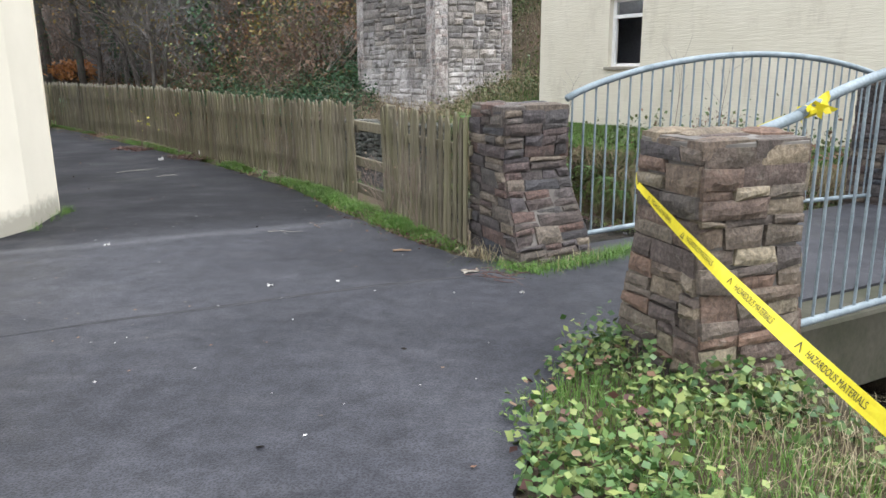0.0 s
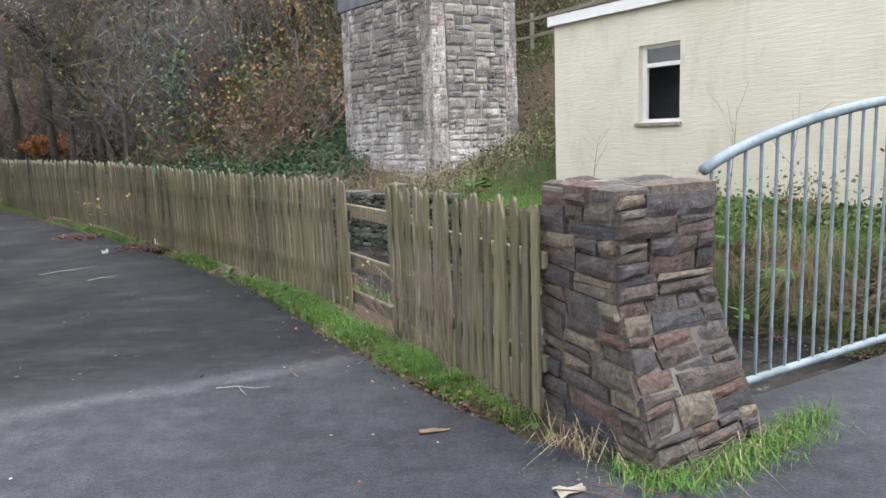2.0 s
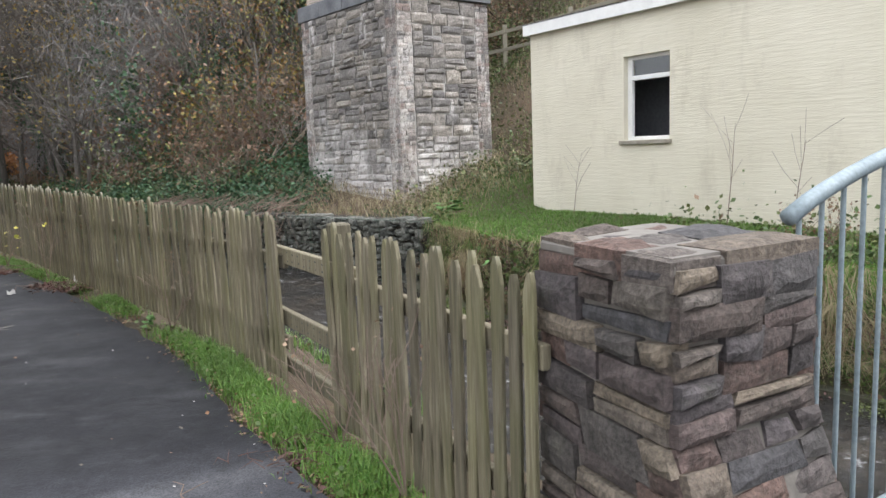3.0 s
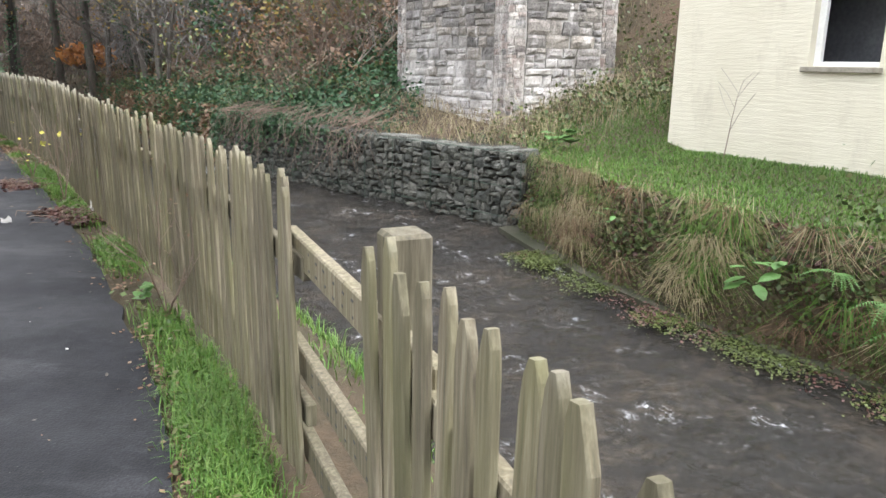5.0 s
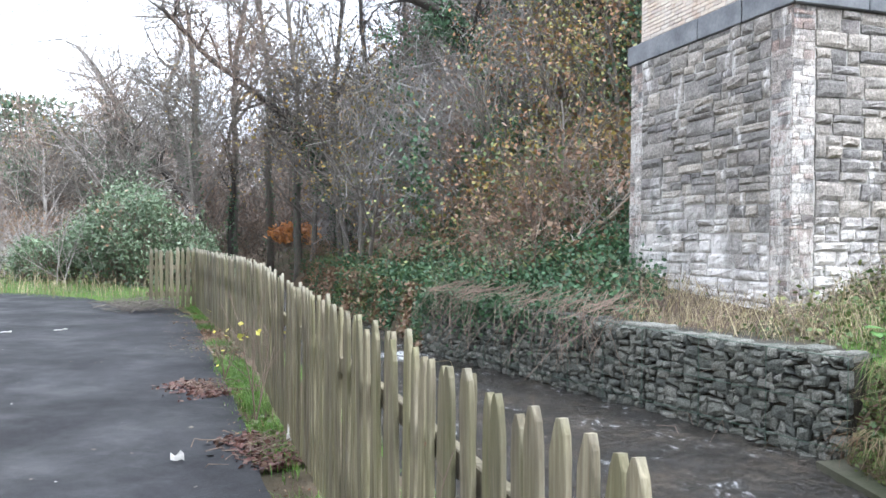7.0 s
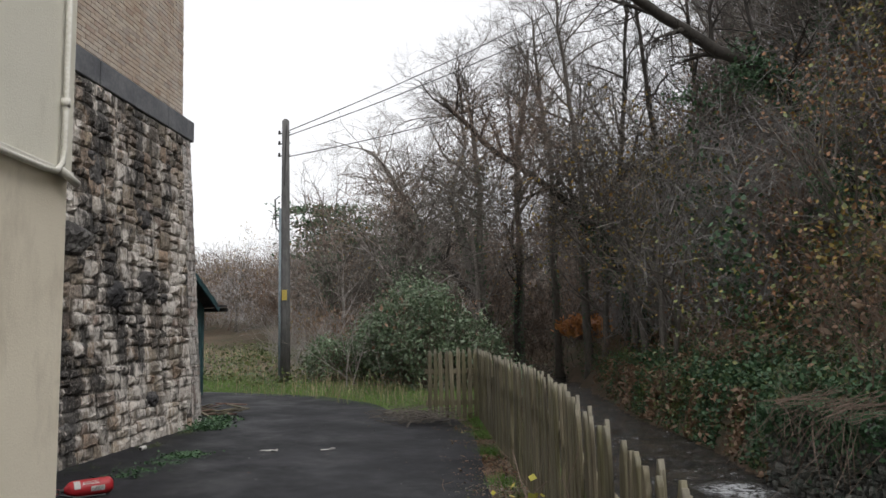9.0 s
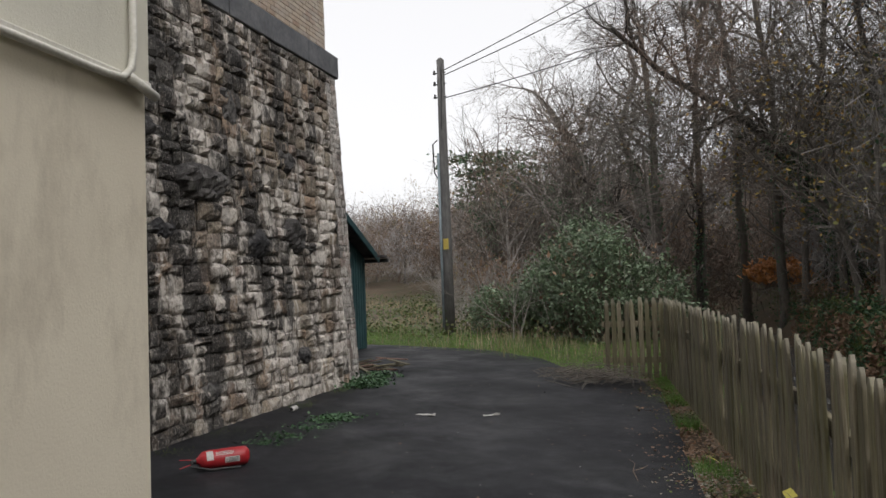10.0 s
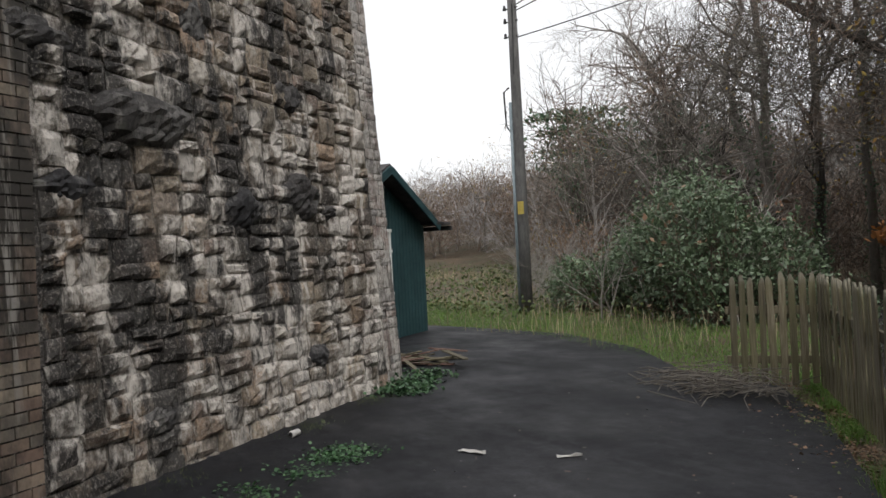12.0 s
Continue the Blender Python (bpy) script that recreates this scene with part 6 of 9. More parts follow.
# brushy thicket shrubs
SHRUBS = []
for k, (bark, leaf, share, label) in enumerate(((BROWN_TWIG, BRAMBLE, 0.5, "brown twiggy shrub with a few green leaves"), (PALE_BARK, None, 0, "leafless grey thicket of thin stems"), (BROWN_TWIG, DEAD_LEAF, 0.6, "brown bush with withered leaves"), (BARK, AUTUMN, 0.9, "shrub with yellowing autumn leaves"))):
    t = new("shrub")
    tagged(t, label, "shrub", "shrubs of the valley")
    bag, lb = Bag(), Bag()
    rr = np.random.default_rng(k + 50)
    for j in range(6):
        v, f, tips = grow(k * 20 + j, rr.uniform(1.6, 2.8), 0.8, (rr.normal(0, 0.5), rr.normal(0, 0.5)), 2, (8, 4), 0.018, 0.3, 0.004, 0.05, 0.15, True)
        off = np.array((rr.normal(0, 0.4), rr.normal(0, 0.4), 0))
        bag.add(v + off, f)
        if leaf is not None:
            q = tips[rr.random(len(tips)) < share] + off
            lb.quads(leaf_quads(q + rr.normal(0, 0.05, q.shape), 0.07, rr))
    o = bag.build("brushwood", bark)
    o.parent = t
    if leaf is not None:
        o = lb.build("foliage", leaf)
        o.parent = t
    SHRUBS.append(t)
first_spots = [(-9.5, 29), (-4.0, 26.5), (-7.0, 27.5), (-2.5, 28.5)]
for t, (x, y) in zip(SHRUBS, first_spots):
    plant(t, x, y)


def set_shrubs(n, x0, x1, y0, y1, ok, weights, s0, s1, gap):
    made, tries, seen = 0, 0, []
    while made < n and tries < 6000:
        tries += 1
        x, y = r.uniform(x0, x1), r.uniform(y0, y1)
        if not ok(x, y) or any((x - a) ** 2 + (y - b) ** 2 < gap for a, b in seen):
            continue
        seen.append((x, y))
        again(SHRUBS[int(r.choice(4, p=weights))], x, y, r.uniform(0, 6.28), r.uniform(s0, s1))
        made += 1


def slope_ok(x, y):
    far = float(side_distance(np.array([x]), np.array([y]), FAR_BANK)[0])
    return 0.5 < far < 20 and not (y < 28 and x > -4.2) and not (x > -5.5 and y < 25)


set_shrubs(75, -34, 8, 24, 60, slope_ok, (0.3, 0.2, 0.4, 0.1), 0.4, 0.95, 1.2)
# young yellowing growth by the pier
set_shrubs(12, -6.5, -2.9, 25.5, 30, lambda x, y: True, (0.5, 0.1, 0.2, 0.2), 0.7, 1.3, 0.4)
for k, (x, y, sc) in enumerate(((-4.6, 27.6, 0.5), (-6.6, 29.4, 0.6), (-5.2, 30.6, 0.62), (-3.4, 29.6, 0.6), (-7.9, 31.6, 0.55), (-3.0, 32.0, 0.75), (-4.4, 33.0, 0.8), (-8.8, 33.4, 0.6))):
    again(LITE[(0, 3, 0, 0, 2, 3, 0, 2)[k]], x, y, 0.8 * k, sc)
# thicket between the yard's end and the wood
set_shrubs(70, -46, -13.5, 25.5, 42, lambda x, y: float(side_distance(np.array([x]), np.array([y]), NEAR_BANK)[0]) < -0.6 and y > 26 - 0.05 * (x + 20) and not in_field(x, y), (0.3, 0.45, 0.2, 0.05), 0.7, 1.3, 1.6)
set_shrubs(26, -30, -8, 24, 52, lambda x, y: (0.2 < float(side_distance(np.array([x]), np.array([y]), FAR_BANK)[0]) < 7) or (-3 < float(side_distance(np.array([x]), np.array([y]), NEAR_BANK)[0]) < -0.2 and y > 27.5), (0.45, 0.1, 0.35, 0.1), 0.35, 0.65, 0.9)
# leafier young trees at the bend, olive and yellow
for k, (x, y, sc) in enumerate(((-13.1, 33.6, 0.85), (-15.0, 36.4, 0.9), (-16.4, 38.8, 0.95), (-12.2, 32.4, 0.6), (-18.3, 41.6, 0.9))):
    again(KINDS[1] if k % 2 else LITE[0], x, y, 1.1 * k, sc)
# and behind the cottage, up the bank
set_shrubs(14, 3, 14, 26, 36, lambda x, y: not in_cottage(np.array([x]), np.array([y]))[0], (0.3, 0.2, 0.3, 0.2), 0.7, 1.2, 1.0)


def leafy_bush(name, x, y, rx, ry, h, count, size, material, label, seed, stems=BROWN_TWIG, z=None):
    """A dense evergreen bush: many leaves in clumps on a frame of stems, with an uneven outline."""
    rr = np.random.default_rng(seed)
    g = hz(x, y) if z is None else z
    t = thing(name, (x, y, g), label, "bush", "bushes")
    clumps = 90
    u = rr.normal(0, 1, (clumps, 3))
    u /= np.linalg.norm(u, axis=1, keepdims=True)
    rad = rr.uniform(0.4, 1.0, (clumps, 1)) ** 0.5
    c = u * rad * np.array((rx, ry, h * 0.5)) + np.array((x, y, g + h * 0.5))
    c[:, 2] = np.maximum(c[:, 2], g + 0.15)
    n = count // clumps
    pts = (c[:, None] + rr.normal(0, 0.17, (clumps, n, 3)) * np.array((rx, ry, h * 0.6))).reshape(-1, 3)
    pts[:, 2] = np.maximum(pts[:, 2], g + 0.03)
    bag = Bag()
    bag.quads(leaf_quads(pts, size, rr, 0, 2.4))
    bag.build("foliage", material, t)
    sb = Bag()
    for j in range(clumps):
        base = np.array((x + rr.normal(0, rx * 0.2), y + rr.normal(0, ry * 0.2), g - 0.1))
        mid = (base + c[j]) / 2 + rr.normal(0, 0.1, 3)
        v, f = tube([base, mid, c[j]], [0.03, 0.02, 0.008], 4, False)
        sb.add([tuple(p) for p in v], f)
    sb.build("brushwood", stems, t)
    return t


for k, (x, y, rx, ry, h, n) in enumerate(((-16.2, 26.0, 1.0, 0.9, 2.5, 6500), (-17.3, 26.6, 1.2, 1.0, 3.0, 8000), (-18.6, 27.0, 1.3, 1.0, 2.3, 7000), (-19.9, 27.6, 1.2, 1.0, 1.8, 5000), (-15.6, 26.9, 0.9, 0.8, 1.9, 4000), (-20.9, 26.6, 1.1, 0.8, 1.3, 3500), (-14.9, 27.6, 0.8, 0.7, 1.6, 2500))):
    leafy_bush("laurel_bush", x, y, rx, ry, h, n, 0.05, LAUREL, "spreading grey-green laurel bush at the yard's end", 1 + k)
leafy_bush("beech_bush", -21.9, 44.2, 1.25, 1.0, 1.15, 800, 0.13, ORANGE, "small beech with bright orange leaves", 3, z=1.0)


def scatter_pts(name, material, x, y, size, label, rr, lift=0.05, flat=0.5, stretch=1.5, base=None):
    z = np.maximum(height(x, y), -0.03) if base == "yard" else height(x, y)
    z = z + np.abs(rr.normal(0, lift, len(x))) + 0.01
    bag = Bag()
    bag.quads(leaf_quads(np.stack([x, y, z], 1), size, rr, flat, stretch))
    ob = bag.build(name, material)
    return tagged(ob, label, name.replace("_", " "), "", "stuff")


def scatter(name, material, n, area, size, label, seed, lift=0.05, flat=0.5, stretch=1.5, where=None):
    """Fallen or low leaves strewn over the ground."""
    rr = np.random.default_rng(seed)
    x, y = rr.uniform(area[0], area[1], n), rr.uniform(area[2], area[3], n)
    if where is not None:
        m = where(x, y, rr)
        x, y = x[m], y[m]
    return scatter_pts(name, material, x, y, size, label, rr, lift, flat, stretch)


def blade_arrays(p, hh, width, bend, droop, rr):
    k = len(p)
    ang = rr.uniform(0, 2 * np.pi, k)
    d = np.stack([np.cos(ang), np.sin(ang), np.zeros(k)], 1)
    s = np.stack([-np.sin(ang), np.cos(ang), np.zeros(k)], 1) * width / 2
    up = np.array((0, 0, 1.0))
    b = rr.uniform(0.1, bend, k)
    m1 = p + up * (hh * 0.6)[:, None] + d * (hh * b * 0.4)[:, None]
    tip = p + up * (hh * (1 - b * 0.4 - droop))[:, None] + d * (hh * b)[:, None]
    return np.stack([p - s, p + s, m1 + s * 0.7, m1 - s * 0.7], 1), np.stack([m1 - s * 0.7, m1 + s * 0.7, tip], 1)


def blades_at(name, material, x, y, h, label, rr, width=0.008, bend=0.5, droop=0.0, base=None):
    z = np.maximum(height(x, y), -0.03) if base == "yard" else height(x, y)
    hh = h * rr.uniform(0.4, 1.2, len(x))
    q, t = blade_arrays(np.stack([x, y, z - 0.01], 1), hh, width, bend, droop, rr)
    bag = Bag()
    bag.quads(q)
    bag.tris(t)
    ob = bag.build(name, material)
    return tagged(ob, label, "grass", "", "stuff")


def blades(name, material, n, area, h, label, seed, where=None, width=0.008, bend=0.5, droop=0.0, base=None):
    """Grass blades, each bent once."""
    rr = np.random.default_rng(seed)
    x, y = rr.uniform(area[0], area[1], n), rr.uniform(area[2], area[3], n)
    if where is not None:
        m = where(x, y, rr)
        x, y = x[m], y[m]
    return blades_at(name, material, x, y, h, label, rr, width, bend, droop, base)


def along(line, n, off, spread, rr, tuft=0.0):
    """Points strewn along a line, off to its left by so much."""
    line = np.array(line, float)
    seg = np.hypot(*np.diff(line, axis=0).T)
    cum = np.concatenate([[0], np.cumsum(seg)])
    if tuft:
        centres = rr.uniform(0, cum[-1], max(2, int(cum[-1] / tuft)))
        s = centres[rr.integers(0, len(centres), n)] + rr.normal(0, tuft * 0.3, n)
        s = np.clip(s, 0, cum[-1] - 1e-6)
    else:
        s = rr.uniform(0, cum[-1] - 1e-6, n)
    i = np.searchsorted(cum, s, side="right") - 1
    t = (s - cum[i]) / seg[i]
    d = (line[i + 1] - line[i]) / seg[i][:, None]
    p = line[i] + (line[i + 1] - line[i]) * t[:, None]
    o = off + rr.normal(0, spread, n)
    return p[:, 0] - d[:, 1] * o, p[:, 1] + d[:, 0] * o


def far_side(lo, hi):
    def test(x, y, rr):
        f = side_distance(x, y, FAR_BANK)
        return (f > lo) & (f < hi) & ~in_cottage(x, y)
    return test


def clumpy(x, y, rr, f, cut):
    return ripple(x, y, f) + rr.normal(0, 0.35, len(x)) > cut


scatter("hillside_ivy", IVY, 90000, (-24, 0, 21, 38), 0.07, "dark ivy and undergrowth over the hillside", 1, 0.25, 0.3, 1.3, lambda x, y, rr: far_side(0.1, 11)(x, y, rr) & clumpy(x, y, rr, 0.8, 0.05) & ((x < -2.6) | (y > 25)))
scatter("fallen_leaves", DEAD_LEAF, 125000, (-30, 4, 21, 46), 0.095, "carpet of brown fallen leaves on the wooded slope", 2, 0.1, 0.5, 1.4, lambda x, y, rr: far_side(1.5, 24)(x, y, rr) & ((x < -3) | (y > 26)))
scatter("bramble_leaves", BRAMBLE, 90000, (-20, 10, 14, 32), 0.05, "green bramble and weeds on the stream bank", 3, 0.12, 0.4, 1.4, lambda x, y, rr: far_side(0.5, 9)(x, y, rr) & clumpy(x, y, rr, 1.1, 0.0) & ((x < 0.7) | (y > 18.9)))
blades("bank_grass", GRASS, 150000, (0.2, 8.5, 9, 20.5), 0.07, "short green grass on the bank below the cream building", 4, lambda x, y, rr: far_side(0.25, 4.5)(x, y, rr), 0.012, 0.9)
blades("dry_bank_grass", STRAW, 50000, (-8, 9, 10, 27), 0.28, "dry straw-coloured grass along the bank's edge", 5, lambda x, y, rr: (far_side(0.05, 0.75)(x, y, rr) | (far_side(0.75, 5)(x, y, rr) & ((x < 0.6) | (y > 19)))) & clumpy(x, y, rr, 1.3, 0.1), 0.006, 1.0, 0.3)

rr = np.random.default_rng(60)
EDGE = [(0.25, 5.75), (-0.3, 6.6), (-0.75, 7.4), (-1.15, 8.1), (-1.85, 9.35), (-2.55, 10.4), (-3.6, 11.9), (-5.7, 14.5), (-8.3, 17.6), (-12.1, 22.2)]
x, y = along(EDGE[1:], 19000, -0.15, 0.085, rr, 0.6)
blades_at("verge_grass", GRASS, x, y, 0.11, "bright green grass along the foot of the fence", rr, 0.006, 0.9, 0.05, "yard")
x, y = along(EDGE[1:7], 9500, -0.16, 0.075, rr, 0.75)
blades_at("lush_verge_grass", GRASS, x, y, 0.15, "lush grass tufts against the pickets", rr, 0.006, 1.0, 0.1, "yard")
x, y = along(EDGE, 1900, -0.04, 0.11, rr, 0.6)
scatter_pts("verge_leaves", DEAD_LEAF, x, y, 0.02, "dead leaves caught along the verge", rr, 0.02, 0.75, 1.5, "yard")
x, y = along(EDGE[:8], 500, -0.1, 0.1, rr, 0.9)
scatter_pts("verge_weeds", BRAMBLE, x, y, 0.03, "small green weeds along the verge", rr, 0.05, 0.6, 1.3, "yard")
x, y = along([(0.35, 5.85), (0.78, 5.2), (1.5, 5.72), (1.85, 6.08)], 2000, -0.04, 0.06, rr, 0.5)
blades_at("pillar_grass", GRASS, x, y, 0.15, "long grass round the foot of the pillar", rr, 0.005, 1.2, 0.2, "yard")
x, y = along([(0.35, 5.85), (0.78, 5.2), (1.5, 5.72), (2.2, 6.42)], 110, -0.03, 0.06, rr, 0.4)
blades_at("pillar_straw", STRAW, x, y, 0.26, "yellowed grass at the foot of the pillar", rr, 0.005, 1.3, 0.3, "yard")
# near bank below the fence
x, y = along(NEAR_BANK[5:11], 4500, -0.2, 0.16, rr, 0.6)
blades_at("stream_side_grass", GRASS, x, y, 0.17, "grass hanging over the stream's near bank", rr, 0.007, 1.1, 0.1)


def yard_end(x, y, rr):
    line = 22.9 + np.where(x > -17.8, (x + 17.8) * -0.28, (x + 17.8) * 0.18)
    return (y > line) & (side_distance(x, y, NEAR_BANK) < -0.2) & ~((x > -26) & (x < -20.5) & (y < 22.8))


blades("rough_grass", GRASS, 130000, (-32, -12, 20.5, 30), 0.085, "rough green grass at the end of the yard", 8, lambda x, y, rr: yard_end(x, y, rr) & (y < 26 + rr.normal(0, 1, len(x))), 0.01, 0.9)
blades("tall_dry_grass", STRAW, 13000, (-45, -12, 22, 42), 0.6, "tall dry stalks at the field's edge", 9, lambda x, y, rr: yard_end(x, y, rr) & clumpy(x, y, rr, 0.6, 0.1), 0.01, 0.7)
scatter("thicket_leaves", BRAMBLE, 60000, (-48, -12, 24, 50), 0.08, "low bramble thicket beyond the yard", 10, 0.3, 0.3, 1.4, lambda x, y, rr: yard_end(x, y, rr) & (y > 24.4) & clumpy(x, y, rr, 0.5, 0.0))


WEED = make_leaf("fresh_weed_leaves", ((0.03, 0.075, 0.018), (0.06, 0.13, 0.03), (0.13, 0.21, 0.06), (0.24, 0.28, 0.08), (0.045, 0.1, 0.025)))


def verge_patch(x, y, rr):
    edge = np.where(y < 2.85, 0.39, 0.39 + (y - 2.85) * 0.6)
    return (x > edge + np.abs(rr.normal(0, 0.07, len(x)))) & (y < 3.72 - 0.95 * np.clip(x - 1.0, 0, 1.2))


blades("corner_grass", GRASS, 30000, (0.4, 3.2, 0.2, 4.0), 0.11, "rank grass beside the tape-wrapped pillar", 11, lambda x, y, rr: verge_patch(x, y, rr) & (ripple(x, y, 3.0) + rr.normal(0, 0.4, len(x)) > 0.1 - 0.4 * (x - 1)), 0.005, 1.0)
blades("corner_straw", STRAW, 7500, (0.9, 3.2, 0.2, 3.4), 0.2, "pale dry grass beside the pillar", 14, lambda x, y, rr: verge_patch(x, y, rr) & (x + rr.normal(0, 0.3, len(x)) > 1.35), 0.004, 1.1, 0.2)
scatter("corner_weeds", WEED, 30000, (0.4, 3.2, 0.2, 4.0), 0.036, "creeping green weeds at the pillar's foot", 12, 0.09, 0.45, 1.25, lambda x, y, rr: verge_patch(x, y, rr) & (ripple(x, y, 4.0) + rr.normal(0, 0.4, len(x)) > -0.2 + 0.9 * np.clip(x - 1.0, 0, 1)))
scatter("corner_leaves", DEAD_LEAF, 520, (0.4, 2.4, 0.8, 4.0), 0.036, "fallen brown leaves among the weeds", 13, 0.07, 0.7, 1.3, lambda x, y, rr: verge_patch(x, y, rr) & (x + rr.normal(0, 0.2, len(x)) < 1.15))
scatter("corner_red_leaves", RED_LEAF, 120, (0.4, 1.1, 1.0, 3.6), 0.042, "fallen red leaves at the tarmac's edge", 15, 0.06, 0.75, 1.3, verge_patch)


def slope_brush():
    """Countless thin stems, canes and saplings standing on the wooded slope."""
    rr = np.random.default_rng(78)
    for name, material, n, lo, hi, h, label in (("brown_underbrush", BROWN_TWIG, 24000, 2.0, 34, 1.3, "tangle of thin brown stems on the wooded slope"), ("grey_underbrush", BARK, 6500, 6.0, 34, 3.2, "thin grey saplings crowding the wooded slope")):
        x, y = rr.uniform(-42, 6, n * 3), 23 + 45 * rr.random(n * 3) ** 1.2
        far = side_distance(x, y, FAR_BANK)
        m = (far > lo) & (far < hi) & ~((x > -5) & (y < 27)) & ~in_cottage(x, y) & (clumpy(x, y, rr, 0.5, -0.1))
        x, y = x[m][:n], y[m][:n]
        k = len(x)
        p = np.stack([x, y, height(x, y) - 0.05], 1)
        d = np.stack([rr.normal(-0.2, 0.75, k), rr.normal(-0.15, 0.75, k), rr.uniform(0.2, 1, k)], 1)
        L = (h * rr.uniform(0.3, 1.2, k))[:, None]
        mid = p + d * L * 0.5 + rr.normal(0, 0.14, (k, 3)) * L
        tip = mid + (d + rr.normal(0, 0.35, (k, 3))) * L * 0.5
        a = rr.uniform(0, 6.28, k)
        s = np.stack([np.cos(a), np.sin(a), np.zeros(k)], 1) * (0.005 + 0.003 * L)
        bag = Bag()
        bag.quads(np.stack([p - s, p + s, mid + s * 0.6, mid - s * 0.6], 1))
        bag.tris(np.stack([mid - s * 0.6, mid + s * 0.6, tip], 1))
        tagged(bag.build(name, material), label, "underbrush", "", "stuff")


slope_brush()
scatter("dead_bracken_slope", DEAD_LEAF, 70000, (-24, 2, 25, 46), 0.11, "brown dead bracken in drifts over the wooded slope", 36, 0.32, 0.2, 2.2, lambda x, y, rr: far_side(1.5, 16)(x, y, rr) & ((x < -3.5) | (y > 27)) & clumpy(x + 3, y, rr, 0.7, -0.1))


def fallen_canes():
    """Pale dead boughs lying slantwise over the leaf litter."""
    rr = np.random.default_rng(91)
    bag = Bag()
    k = 0
    while k < 170:
        x, y = rr.uniform(-19, -3), rr.uniform(26, 42)
        far = float(side_distance(np.array([x]), np.array([y]), FAR_BANK)[0])
        if far < 2.5 or far > 15:
            continue
        k += 1
        L, a = rr.uniform(1.2, 4.2), rr.normal(0.6, 0.5)
        q = [(x + math.cos(a) * L * u + rr.normal(0, 0.08), y + math.sin(a) * L * u + rr.normal(0, 0.08)) for u in (-0.5, -0.1, 0.25, 0.5)]
        pts = [(px, py, hz(px, py) + h) for (px, py), h in zip(q, (0.1, rr.uniform(0.2, 0.5), rr.uniform(0.3, 0.9), rr.uniform(0.3, 1.2)))]
        v, f = tube(pts, [0.035, 0.03, 0.022, 0.008], 4, False)
        bag.add([tuple(u) for u in v], f)
    tagged(bag.build("fallen_boughs", STRAW_BARK), "pale fallen boughs strewn over the wooded slope", "branches", "", "stuff")


STRAW_BARK = make_bark("bleached_boughs", (0.26, 0.2, 0.15), (0.46, 0.38, 0.3))
fallen_canes()
scatter("stream_brambles", BRAMBLE, 60000, (-30, -3, 22, 48), 0.075, "low green brambles along the wooded stream bank", 31, 0.3, 0.3, 1.4, lambda x, y, rr: far_side(0.0, 3.6)(x, y, rr) & clumpy(x, y, rr, 0.9, -0.15))
scatter("stream_dead_fern", DEAD_LEAF, 50000, (-30, -3, 22, 48), 0.09, "brown withered fern along the stream bank", 32, 0.35, 0.3, 1.8, lambda x, y, rr: far_side(0.0, 4.5)(x, y, rr) & (y > 29) & clumpy(x + 5, y, rr, 0.8, 0.0))

scatter("slope_foot_ivy", IVY, 85000, (-14, -2.0, 21, 34), 0.08, "thick dark ivy at the foot of the wooded slope", 33, 0.28, 0.3, 1.3, lambda x, y, rr: far_side(0.4, 8.5)(x, y, rr) & clumpy(x, y, rr, 0.7, -0.25 + 0.08 * np.clip(side_distance(x, y, FAR_BANK) - 4, 0, 5)))
scatter("bank_bramble_leaves", BRAMBLE, 22000, (-0.5, 7, 19.6, 29), 0.06, "brambles and weeds between pier and cream building", 34, 0.2, 0.4, 1.4, lambda x, y, rr: far_side(0.6, 12)(x, y, rr) & clumpy(x, y, rr, 0.9, -0.1) & ((x < 0.7) | (y > 19.2)))
blades("bank_tussocks", STRAW, 16000, (-0.5, 7, 18, 29), 0.4, "dry tussocks between pier and cream building", 35, lambda x, y, rr: far_side(1.0, 12)(x, y, rr) & clumpy(x + 2, y, rr, 0.8, 0.0) & ((x < 0.7) | (y > 19.4)), 0.007, 1.0, 0.15)


